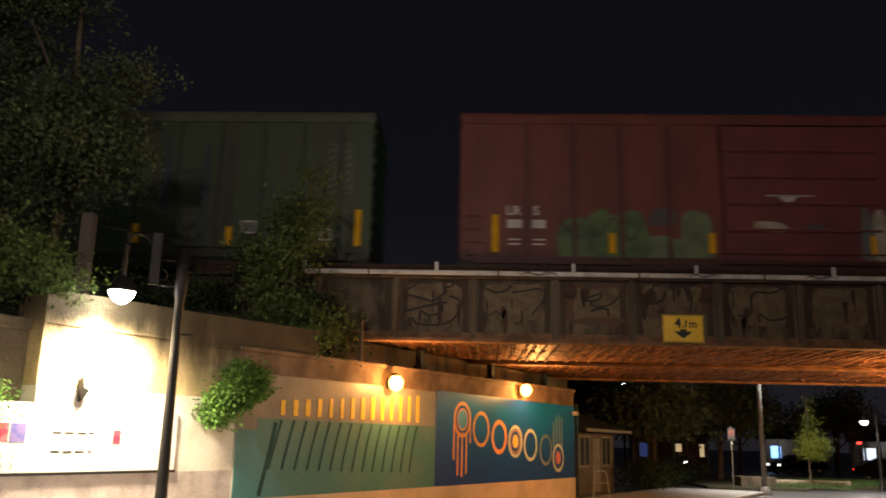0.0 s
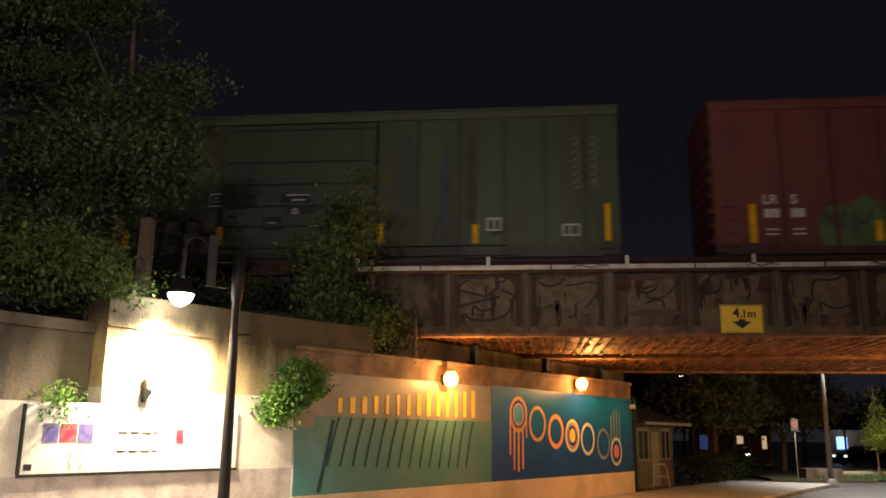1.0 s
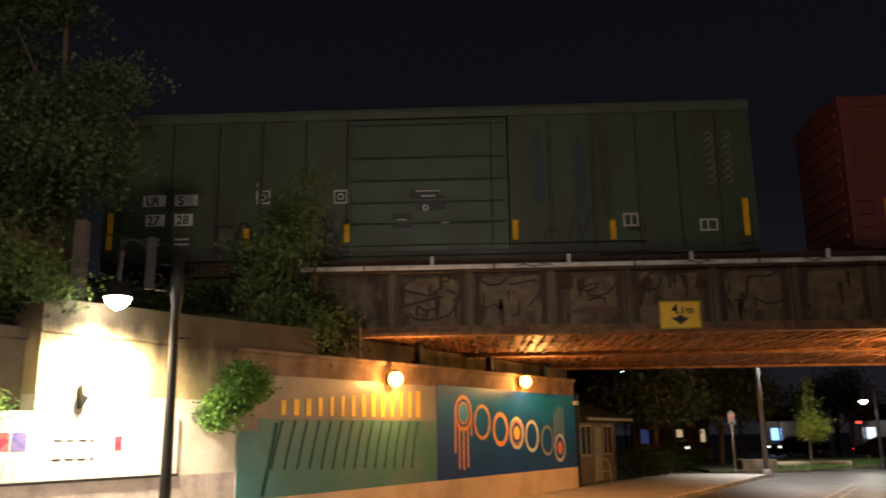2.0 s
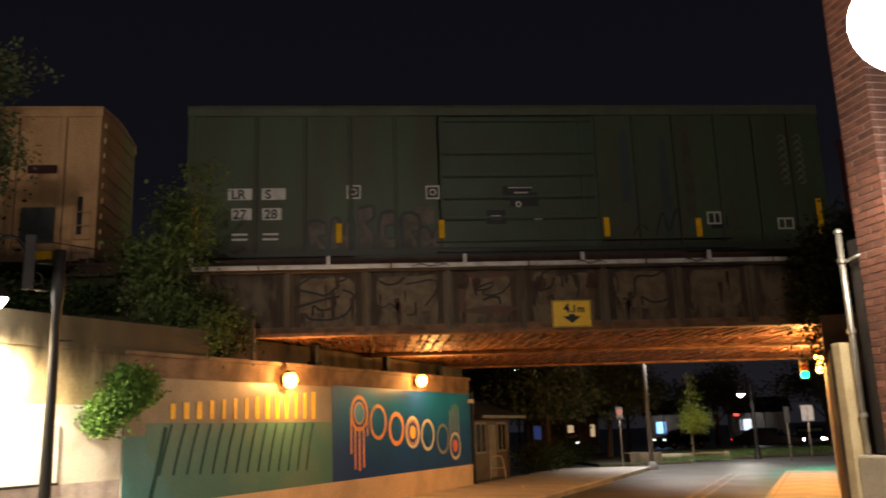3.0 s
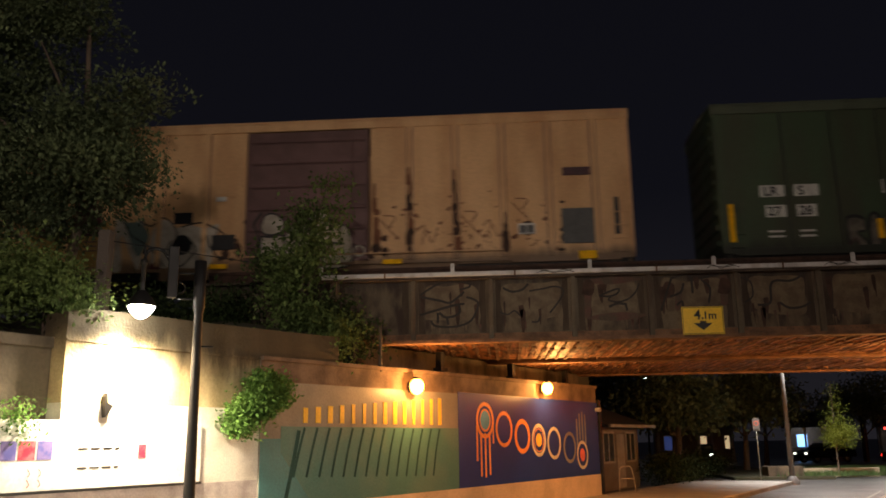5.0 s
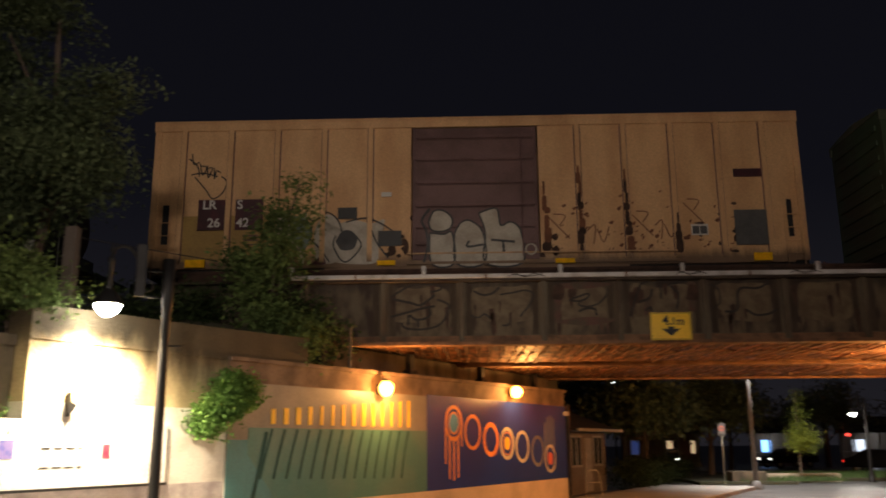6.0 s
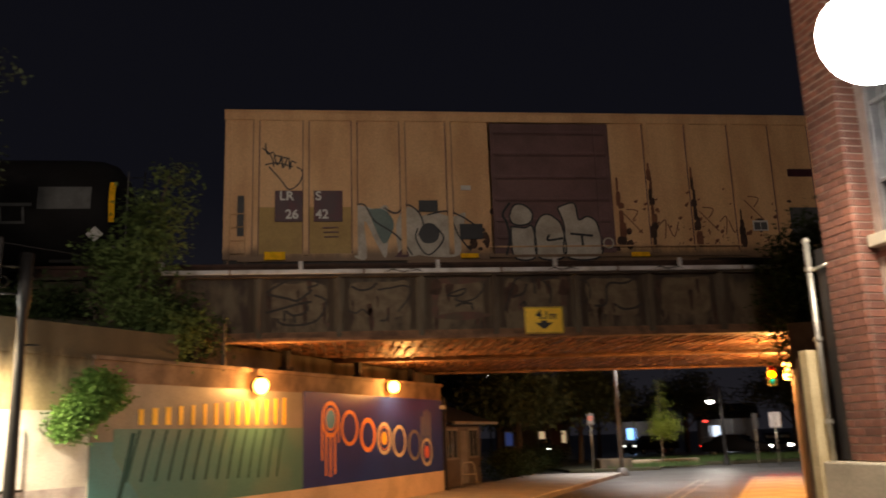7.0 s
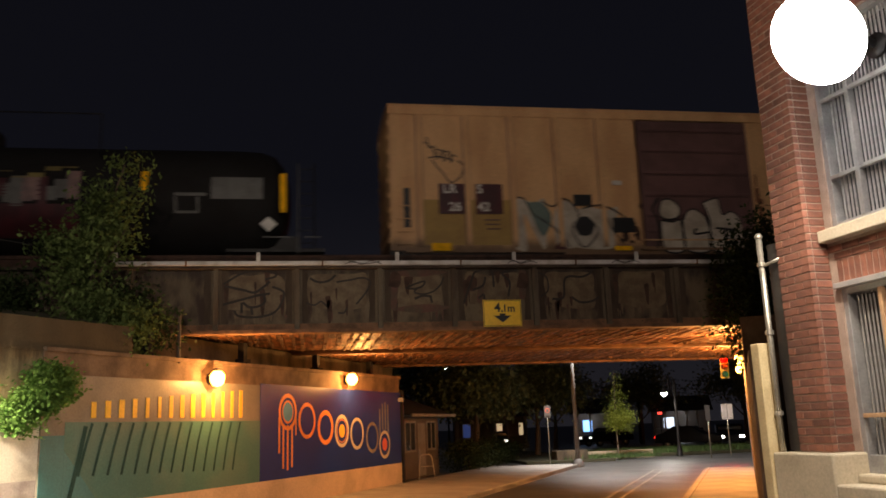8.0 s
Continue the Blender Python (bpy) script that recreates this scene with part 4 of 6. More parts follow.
post = thing("gate_post", BUILDING @ pose(0.64, 0.275, 0), "galvanised gate post with chain-link panel", "gate post")
part("post", rods(((0, 0, 1.545), (0, 0, 3.70), 0.030)), GALV, post, "galvanised round post", True)
part("cap", lathe([(0.04, 0), (0.042, 0.02), (0.02, 0.05), (0, 0.055)], 16, (0, 0, 3.70)), GALV, post, "domed cap", True)
for z in (1.9, 2.7, 3.4):
    part("clamp", lathe([(0.036, 0), (0.044, 0.0), (0.044, 0.04), (0.036, 0.04)], 16, (0, 0, z)), GALV, post)
part("top_rail", rods(((0, 0, 3.40), (-0.22, -0.05, 3.44), 0.018)), GALV, post, "thin top rail", True)
part("gate_panel", boxes((-0.34, -0.10, 1.56, -0.02, -0.07, 3.62)), BLACK, post, "dark backing sheet")
PILLAR = mat("yellowish_concrete", (0.58, 0.46, 0.25), 0.85, second=(0.42, 0.31, 0.16), scale=4, fine=50, bump=0.12)
pillar = solid("pillar", boxes((0.70, 0.24, 0, 0.83, 0.385, 2.62), bevel=0.012), PILLAR, BUILDING, "yellowish concrete pillar beside the walkway", "pillar")
part("crack", stroke([[(0.735, 2.42), (0.745, 2.3), (0.738, 2.16), (0.75, 2.05)]], 0.016, 0.003, 0.24), BLACK, pillar, "dark crack")

# ---- pendant street lamp ----


def street_lamp(m, height, label, glow_strength, IRON=IRON):
    t = thing("street_lamp", m, label, "street lamp", "pendant street lamps")
    h = height
    part("post", lathe([(0.11, 0), (0.11, 0.35), (0.085, 0.42), (0.075, 0.5), (0.062, h * 0.5), (0.055, h - 0.68), (0.065, h - 0.66), (0.065, h - 0.62), (0.075, h - 0.6), (0.075, h), (0.0, h + 0.01)], 16), IRON, t, "tapered dark iron post", True)
    part("stub", rods(((0.05, 0, h - 1.10), (0.20, 0, h - 1.10), 0.012)), IRON, t, "short side stub", True)
    part("base_collar", lathe([(0.16, 0), (0.16, 0.08), (0.125, 0.12), (0.12, 0.3), (0.10, 0.36)], 16), IRON, t, "flared base collar", True)
    part("blade", boxes((-0.40, -0.03, h - 0.50, -0.27, 0.03, h + 0.18), bevel=0.015), IRON, t, "upright flat blade")
    for z in (h - 0.17, h - 0.50):
        part("strut", rods(((-0.26, 0, z), (-0.06, 0, z), 0.014)), IRON, t, "", True)
    part("scroll", tube([(-0.25 + 0.07 * math.sin(a), 0, h - 0.36 + 0.07 * math.cos(a)) for a in np.linspace(0, 5.6, 9)], 0.010), IRON, t, "curled iron scroll", True)
    part("arm", tube([(-0.34, 0, h - 0.28), (-0.37, 0, h - 0.05), (-0.47, 0, h + 0.11), (-0.60, 0, h + 0.13), (-0.67, 0, h + 0.06), (-0.69, 0, h - 0.12)], 0.022), IRON, t, "curved iron arm", True)
    part("finial", lathe([(0.0, 0.14), (0.012, 0.08), (0.03, 0.0), (0.0, 0.0)], 10, (-0.69, 0, h + 0.06)), IRON, t, "", True)
    part("stem", lathe([(0.03, 0), (0.03, 0.35), (0.045, 0.36), (0.045, 0.42), (0, 0.44)], 12, (-0.69, 0, h - 0.44)), IRON, t, "", True)
    part("shade", lathe([(0.04, 0.15), (0.07, 0.12), (0.13, 0.05), (0.175, -0.03), (0.18, -0.06), (0.17, -0.06), (0.12, 0.04), (0.04, 0.12)], 28, (-0.69, 0, h - 0.56)), IRON, t, "dark domed shade", True)
    part("lens", lathe([(0.150, 0.0), (0.155, -0.025), (0.135, -0.075), (0.085, -0.130), (0.035, -0.160), (0.0, -0.168)], 28, (-0.69, 0, h - 0.605)), glow("pendant_glow", (1.0, 0.96, 0.84), glow_strength), t, "glowing white bowl lens", True)
    return t


near = street_lamp(pose(-4.595, 12.423, 0.081, 0, 0, 22.8) @ Matrix.Scale(1.204, 4), 3.831, "dark iron street lamp with a lit pendant head", 120.0)
far = street_lamp(pose(19.3, 42.29, 0.0, 0, 0, 24.0) @ Matrix.Scale(1.15, 4), 3.45, "grey iron street lamp across the junction, lit", 30.0, IRON)
# unseen road lamp added behind the viewer to light the bridge from the front
lampb = thing("street_lamp", pose(-2.7, -8.1, 0.0), "unseen road lamp added behind the viewer as front fill", "street lamp")
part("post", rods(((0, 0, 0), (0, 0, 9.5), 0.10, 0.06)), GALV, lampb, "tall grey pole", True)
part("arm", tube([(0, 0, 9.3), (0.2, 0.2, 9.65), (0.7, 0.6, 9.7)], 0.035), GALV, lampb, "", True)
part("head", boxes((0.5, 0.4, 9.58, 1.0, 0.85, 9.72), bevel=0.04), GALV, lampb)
part("lens", boxes((0.56, 0.46, 9.52, 0.94, 0.79, 9.579), bevel=0.02), glow("fill_lamp_glow", (1.0, 0.85, 0.7), 20), lampb, "glowing lens")

# ---- the train ----
LEN, HI, TOP, SILL = 16.74, 4.72, 4.98, 1.03      # body length, eave, roof edge and side sill above the rail
YCAR = mat("faded_yellow_car_paint", (0.66, 0.40, 0.195), 0.6, second=(0.53, 0.295, 0.135), mix=0.8, scale=0.9, fine=25, bump=0.12, stretch=(1.5, 1, 0.5))
BROWN = mat("brown_door_paint", (0.150, 0.076, 0.072), 0.6, second=(0.100, 0.052, 0.048), mix=0.8, scale=1.2, fine=25, bump=0.15)
BROWN["tone"] = (0.150, 0.076, 0.072)
GCAR = mat("dull_green_car_paint", (0.048, 0.077, 0.038), 0.55, second=(0.052, 0.052, 0.030), mix=0.8, scale=0.7, fine=25, bump=0.12, stretch=(1.5, 1, 0.4))
GDOOR = mat("green_door_paint", (0.042, 0.072, 0.045), 0.5, second=(0.045, 0.055, 0.035), mix=0.7, scale=0.9, fine=25, bump=0.12)
GDOOR["tone"] = (0.042, 0.072, 0.045)
GTRIM = mat("grey_green_trim", (0.080, 0.098, 0.062), 0.6, second=(0.055, 0.062, 0.042), scale=1.2, fine=25, bump=0.1)
RCAR = mat("oxide_red_car_paint", (0.185, 0.045, 0.036), 0.6, second=(0.125, 0.036, 0.030), mix=0.8, scale=0.8, fine=25, bump=0.12, stretch=(1.5, 1, 0.4))
RDOOR = mat("red_door_paint", (0.19, 0.045, 0.045), 0.55, second=(0.12, 0.035, 0.033), mix=0.7, scale=0.9, fine=25, bump=0.12)
RDOOR["tone"] = (0.19, 0.045, 0.045)
TANK = mat("black_tank_paint", (0.016, 0.015, 0.015), 0.8, second=(0.012, 0.010, 0.009), scale=1.0, fine=25, bump=0.1, spec=0.15)
REFL = mat("yellow_reflector", (0.92, 0.50, 0.012), 0.7, spec=0.1, scale=6, fine=40, bump=0.02)
SPRAYW = mat("white_spray", (0.47, 0.42, 0.345), 0.6, second=(0.34, 0.285, 0.22), mix=0.9, scale=2, fine=20, bump=0)
SPRAYG = mat("green_spray", (0.10, 0.165, 0.06), 0.6, second=(0.055, 0.085, 0.045), mix=0.9, scale=2, fine=20, bump=0)
SPRAYT = mat("teal_spray", (0.13, 0.18, 0.16), 0.6, second=(0.09, 0.12, 0.11), scale=2, fine=20, bump=0)
SPRAYP = mat("pale_green_spray", (0.17, 0.22, 0.12), 0.6, second=(0.10, 0.13, 0.08), mix=0.9, scale=2, fine=20, bump=0)
MAROON = mat("maroon_panel", (0.045, 0.010, 0.014), 0.5, second=(0.10, 0.012, 0.02), scale=2.5, fine=20, bump=0)
RUSTP = mat("rust_stain", (0.20, 0.080, 0.040), 0.9, second=(0.10, 0.042, 0.025), scale=4, fine=30, bump=0.2)
STENCIL = mat("white_stencil", (0.62, 0.60, 0.56), 0.6, scale=3, fine=30, bump=0)

for m_, tone in ((YCAR, (0.10, 0.060, 0.036)), (GCAR, (0.022, 0.022, 0.016)), (RCAR, (0.05, 0.018, 0.014))):
    stained(m_, 0.98, 0.36, tone, up=True, most=0.85, across=1.6)


def truck(car, x):
    tr = part("truck", boxes((x - 1.25, 0.38, 0.42, x + 1.25, 0.52, 0.66), (x - 0.35, 0.36, 0.3, x + 0.35, 0.54, 0.78), (x - 1.25, 2.5, 0.42, x + 1.25, 2.64, 0.66), (x - 0.35, 2.48, 0.3, x + 0.35, 2.66, 0.78), (x - 0.2, 0.5, 0.45, x + 0.2, 2.5, 0.8), bevel=0.02), IRON, car, "dark cast truck frame")
    for dx in (-0.9, 0.9):
        part("wheel_set", rods(((x + dx, 0.68, 0.46), (x + dx, 0.82, 0.46), 0.46), ((x + dx, 2.2, 0.46), (x + dx, 2.34, 0.46), 0.46), ((x + dx, 0.5, 0.46), (x + dx, 2.5, 0.46), 0.08), seg=20), IRON, tr, "steel wheel set", True)


def boxcar(label, body, door, trim, ribs, door_at, door_bands, rib_w=0.10, seam_tone=None):
    """A boxcar: u along the side from its west end, y 0 at the near side, z above the rail."""
    car = thing("boxcar", pose(0, 0, 0), label, "boxcar", "cars of the freight train")
    d0, d1 = door_at
    band_tone = mat("door_band_shade", tuple(c * 0.68 for c in door["tone"]), 0.8, bump=0)
    seam_tone = seam_tone or BLACK
    part("side", boxes((0.0, 0.03, SILL, d0, 0.10, HI), bevel=0.004), body, car, "painted steel side sheet")
    part("side", boxes((d1, 0.03, SILL, LEN, 0.10, HI), bevel=0.004), body, car, "painted steel side sheet")
    part("far_side", boxes((0, 2.9, SILL, LEN, 2.97, HI)), body, car)
    part("floor", boxes((0, 0.08, SILL - 0.25, LEN, 2.92, SILL)), IRON, car)
    for x in (0.0, LEN - 0.07):
        e = part("end_wall", boxes((x, 0.05, SILL, x + 0.07, 2.95, TOP - 0.05)), body, car, "ribbed end wall")
        for k in range(9):
            part("corrugation", boxes((x - 0.05 if x == 0 else x + 0.07, 0.25, SILL + 0.25 + 0.4 * k, x if x == 0 else x + 0.12, 2.75, SILL + 0.4 + 0.4 * k), bevel=0.02), body, e)
    part("top_chord", boxes((-0.03, -0.03, HI - 0.02, LEN + 0.03, 0.08, TOP - 0.06), (-0.03, 2.92, HI - 0.02, LEN + 0.03, 3.03, TOP - 0.06), bevel=0.015), trim, car, "top chord along the eave")
    bm = bmesh.new()
    sect = [(-0.03, TOP - 0.06), (-0.02, TOP), (1.5, TOP + 0.16), (3.02, TOP), (3.03, TOP - 0.06)]
    va = [[bm.verts.new((x, y, z)) for y, z in sect] for x in (-0.03, LEN + 0.03)]
    for k in range(4):
        bm.faces.new((va[0][k], va[0][k + 1], va[1][k + 1], va[1][k]))
    for a in va:
        bm.faces.new(a)
    part("roof", bm, trim, car, "low ridged roof")
    part("sill", boxes((0.35, -0.01, SILL - 0.06, LEN - 0.35, 0.08, SILL + 0.14), (d0 - 2.2, -0.01, SILL - 0.30, d1 + 2.2, 0.06, SILL - 0.06), bevel=0.008), body, car, "side sill")
    for x in ribs:
        part("rib", boxes((x - rib_w / 2, -0.05, SILL + 0.08, x + rib_w / 2, 0.03, HI - 0.02), bevel=0.012), body, car, "pressed upright rib")
        # dark strips put groove shading, with some dirt, beside the rib
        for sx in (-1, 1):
            part("groove_shade", boxes((x + sx * (rib_w / 2 + 0.012) - 0.012, 0.018, SILL + 0.14, x + sx * (rib_w / 2 + 0.012) + 0.012, 0.031, HI - 0.03)), seam_tone, car, "painted groove shade and dirt along the rib")
    for x in (0.08, LEN - 0.08):
        part("corner_post", boxes((x - 0.085, -0.015, SILL, x + 0.085, 0.04, TOP - 0.06), bevel=0.01), body, car)
    dr = part("door", boxes((d0 + 0.05, -0.03, SILL + 0.10, d1 - 0.05, 0.05, HI - 0.06), bevel=0.008), door, car, "wide sliding door")
    for z in door_bands:
        part("door_corrugation", boxes((d0 + 0.10, -0.085, z - 0.04, d1 - 0.10, -0.03, z + 0.04), bevel=0.016), door, dr)
        # darker strip painted as the shade below the band
        part("groove_shade", boxes((d0 + 0.10, -0.034, z - 0.075, d1 - 0.10, -0.028, z - 0.04)), band_tone, dr, "painted shade under the band")
    for x in (d0 + 0.09, d1 - 0.09):
        part("door_stile", boxes((x - 0.05, -0.07, SILL + 0.10, x + 0.05, -0.03, HI - 0.06), bevel=0.01), door, dr)
    part("door_track", boxes((d0 - 0.1, -0.10, SILL - 0.02, min(d1 + 3.6, LEN - 0.3), -0.03, SILL + 0.05), (d0 - 0.1, -0.10, SILL + 0.24, min(d1 + 3.4, LEN - 0.3), -0.06, SILL + 0.28), bevel=0.006), body, car, "door track rail")
    part("lock_bar", rods(((d1 - 0.45, -0.10, SILL + 0.15), (d1 - 0.45, -0.10, HI - 0.2), 0.018), seg=8), door, dr)
    for x in (0.34, LEN - 0.34):
        ld = part("ladder", boxes((x - 0.22, -0.06, SILL - 0.3, x - 0.19, -0.03, SILL + 1.3), (x + 0.19, -0.06, SILL - 0.3, x + 0.22, -0.03, SILL + 1.3)), body, car, "side ladder stiles")
        for k in range(5):
            part("rung", rods(((x - 0.2, -0.07, SILL - 0.2 + 0.34 * k), (x + 0.2, -0.07, SILL - 0.2 + 0.34 * k), 0.012), seg=6), body, ld)
    truck(car, 2.3)
    truck(car, LEN - 2.3)
    part("underframe", boxes((0.5, 1.2, 0.6, LEN - 0.5, 1.8, 0.95), (6, 0.5, 0.45, 7.5, 0.9, 0.75), (-0.95, 1.38, 0.62, 0.5, 1.62, 0.88), (LEN - 0.5, 1.38, 0.62, LEN + 1.2, 1.62, 0.88)), IRON, car, "dark underframe and couplers")
    return car


R0 = 5.30                                          # rail height
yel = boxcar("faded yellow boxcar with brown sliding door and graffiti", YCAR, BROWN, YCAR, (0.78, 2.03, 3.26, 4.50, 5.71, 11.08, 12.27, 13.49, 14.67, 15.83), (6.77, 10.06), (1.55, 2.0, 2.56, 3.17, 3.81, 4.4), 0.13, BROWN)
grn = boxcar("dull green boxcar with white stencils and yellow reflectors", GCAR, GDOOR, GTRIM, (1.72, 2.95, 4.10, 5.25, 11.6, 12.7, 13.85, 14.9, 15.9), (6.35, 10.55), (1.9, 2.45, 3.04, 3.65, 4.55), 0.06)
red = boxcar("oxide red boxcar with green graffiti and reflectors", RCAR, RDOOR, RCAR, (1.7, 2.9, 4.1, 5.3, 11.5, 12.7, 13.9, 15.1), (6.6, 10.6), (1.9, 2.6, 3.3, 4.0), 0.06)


def tag_line(car, lines, width, material=None, y=-0.03):
    for ln in lines:
        part("spray_line", stroke([[(x, z - R0) for x, z in ln]], width, 0.006, y), material or BLACK, car, "spray paint line")


def blob(car, pts, material, y=-0.028, label="spray paint fill"):
    part("spray_fill", patch([(x, z - R0) for x, z in pts], 0.005, y), material, car, label)


def plate(car, name, x0, z0, x1, z1, material, label="", y=-0.034):
    part(name, boxes((x0, y, z0 - R0, x1, y + 0.03, z1 - R0), bevel=0.002), material, car, label)


def write(car, text, x, z, h, material, y=-0.042):
    letters("lettering", text, h * 1.38, material, car, pose(x, y, z - R0, 90), "stencilled letters")


# yellow car
OCHRE = mat("older_ochre_paint", (0.38, 0.24, 0.065), 0.6, second=(0.28, 0.17, 0.06), scale=2, fine=25, bump=0.05)
for x0, x1 in ((0.86, 1.94), (2.12, 3.17)):
    plate(yel, "repaint", x0, 6.45, x1, 7.68, OCHRE, "patch of older ochre paint", 0.022)
plate(yel, "panel", 1.26, 7.29, 1.955, 8.10, MAROON, "dark maroon panel")
plate(yel, "panel", 2.23, 7.29, 2.95, 8.10, MAROON, "dark maroon panel")
for tx, x, z in (("LR", 1.37, 7.85), ("26", 1.52, 7.37), ("S", 2.27, 7.85), ("42", 2.27, 7.37)):
    write(yel, tx, x, z, 0.24, STENCIL)
for x0, x1 in ((1.02, 1.53), (5.92, 6.38), (10.4, 10.89), (15.33, 15.78)):
    plate(yel, "reflector", x0, 6.30, x1, 6.50 if x0 in (1.02, 15.33) else 6.42, REFL, "yellow reflector strip", -0.115)
plate(yel, "slot", 0.34, 6.93, 0.50, 7.97, BLACK, "dark grime slot")
plate(yel, "slot", 16.28, 6.93, 16.40, 7.89, BLACK, "dark grime slot")
plate(yel, "patch_panel", 4.89, 7.54, 5.38, 7.84, BLACK, "black patch")
plate(yel, "patch_panel", 5.93, 6.81, 6.53, 7.21, BLACK, "black patch")
plate(yel, "patch_panel", 15.02, 8.51, 15.72, 8.72, MAROON, "dark patch")
GREYP = mat("grey_patch_paint", (0.085, 0.085, 0.085), 0.6, scale=2, fine=20, bump=0)
plate(yel, "patch_panel", 14.95, 6.72, 15.76, 7.63, GREYP, "grey patch")
plate(yel, "placard", 13.85, 6.99, 14.27, 7.27, STENCIL, "white framed placard")
plate(yel, "placard", 13.88, 7.02, 14.05, 7.22, GREYP, "placard field", -0.037)
plate(yel, "placard", 14.07, 7.02, 14.24, 7.22, GREYP, "placard field", -0.037)
plate(yel, "stencil", 6.0, 8.12, 6.26, 8.24, STENCIL, "pale stencil block")
for k in range(3):
    plate(yel, "stencil", 2.45 + 0.02 * k, 7.12 - 0.12 * k, 2.85, 7.15 - 0.12 * k, BROWN, "line of small lettering", -0.033)
rq = random.Random(4)
for x, z0, z1 in ((11.08, 6.6, 8.75), (12.27, 6.6, 8.45), (10.2, 6.6, 8.3), (13.49, 6.55, 7.5)):
    z = z0
    while z < z1:
        h_, w_ = rq.uniform(0.10, 0.34), rq.uniform(0.03, 0.085) * (1.25 - 0.6 * (z - z0) / (z1 - z0))
        dx = rq.uniform(-0.03, 0.05)
        part("rust_run", patch([(x + dx - w_, z - R0), (x + dx + w_ * 0.8, z - R0 + rq.uniform(-0.04, 0.04)), (x + dx + w_, z + h_ - R0), (x + dx + w_ * 0.1, z + h_ + 0.05 - R0), (x + dx - w_ * 0.9, z + h_ - R0)], rq.uniform(0.003, 0.006), -0.051), RUSTD if rq.random() < 0.55 else RUSTP, yel, "flaking rust patch")
        z += h_ * rq.uniform(0.7, 1.35)
for k in range(26):
    x, z = rq.choice((rq.uniform(6.5, 7.0), rq.uniform(9.95, 10.5), rq.uniform(14.0, 15.0), rq.uniform(5.9, 6.7))), 6.5 + abs(rq.gauss(0, 0.45))
    w_, h_ = rq.uniform(0.03, 0.14), rq.uniform(0.03, 0.16)
    part("dirt_patch", patch([(x - w_, z - R0), (x, z - h_ * 0.8 - R0), (x + w_, z - 0.02 - R0), (x + w_ * 0.6, z + h_ - R0), (x - w_ * 0.5, z + h_ * 0.7 - R0)], rq.uniform(0.003, 0.006), -0.072 if 6.9 < x < 10.0 else 0.029), RUSTD, yel, "dark dirt patch")
rr = random.Random(11)
for k in range(95):
    x, z = rr.uniform(10.3, 15.0), 6.6 + abs(rr.gauss(0, 0.6))
    w_, h_ = rr.uniform(0.01, 0.07), rr.uniform(0.008, 0.06)
    if min(abs(x - r_) for r_ in (11.08, 12.27, 13.49, 14.67)) < 0.13 or z > 8.6:
        continue
    part("rust_spot", patch([(x - w_, z - R0), (x, z - h_ - R0), (x + w_, z - R0 + 0.02), (x + 0.02, z + h_ - R0)], 0.004, 0.029), RUSTP, yel, "rust spot")
tag_line(yel, [[(0.92, 9.25), (1.15, 9.05), (1.22, 8.75)], [(1.0, 9.38), (1.05, 9.1), (1.2, 9.15)], [(1.22, 9.12), (1.3, 8.8), (1.4, 9.0), (1.25, 9.05)], [(1.42, 9.05), (1.45, 8.72), (1.55, 8.98), (1.45, 8.98)], [(1.6, 9.0), (1.62, 8.68), (1.66, 8.9), (1.78, 8.85)],
               [(1.0, 8.8), (1.3, 8.85), (1.7, 8.75)], [(1.1, 8.75), (1.4, 8.4), (1.6, 8.15), (1.85, 8.3), (1.95, 8.6), (1.8, 8.75)]], 0.035, y=0.028)
for k, (x, z) in enumerate(((10.5, 7.2), (11.5, 7.0), (12.6, 7.25), (13.2, 7.1), (13.9, 7.55))):
    tag_line(yel, [[(x - 0.25, z + 0.15), (x - 0.05, z + 0.3), (x - 0.1, z - 0.2)], [(x, z + 0.2), (x + 0.15, z - 0.15), (x + 0.3, z + 0.25)]] if k % 2 else [[(x - 0.2, z + 0.3), (x + 0.3, z - 0.25)], [(x - 0.1, z + 0.4), (x + 0.2, z + 0.35), (x + 0.05, z + 0.1)]], 0.03, RUSTP, 0.024)
# large letters low on the side
blob(yel, [(3.25, 6.35), (3.55, 6.35), (3.5, 7.3), (3.85, 6.6), (4.05, 6.4), (4.1, 7.65), (3.8, 7.6), (3.5, 7.68), (3.28, 7.6)], SPRAYW)
blob(yel, [(3.6, 7.6), (4.0, 7.6), (4.25, 7.2), (4.0, 6.7), (3.75, 7.15)], SPRAYT, -0.032)
blob(yel, [(4.35, 6.4), (4.3, 7.2), (4.55, 7.65), (4.85, 7.55), (5.1, 7.2), (5.0, 6.6), (4.8, 6.38)], SPRAYW)
blob(yel, [(4.75, 6.42), (4.85, 7.3), (5.3, 7.5), (5.75, 7.4), (6.1, 7.5), (5.95, 6.9), (5.9, 6.4), (5.3, 6.35)], SPRAYW)
blob(yel, [(4.85, 6.95), (5.0, 7.2), (5.25, 7.22), (5.4, 7.0), (5.3, 6.75), (5.0, 6.72)], BLACK, -0.033, "dark letter hollow")
blob(yel, [(4.25, 6.36), (4.5, 6.6), (4.6, 6.36)], MAROON, -0.033, "dark letter hollow")
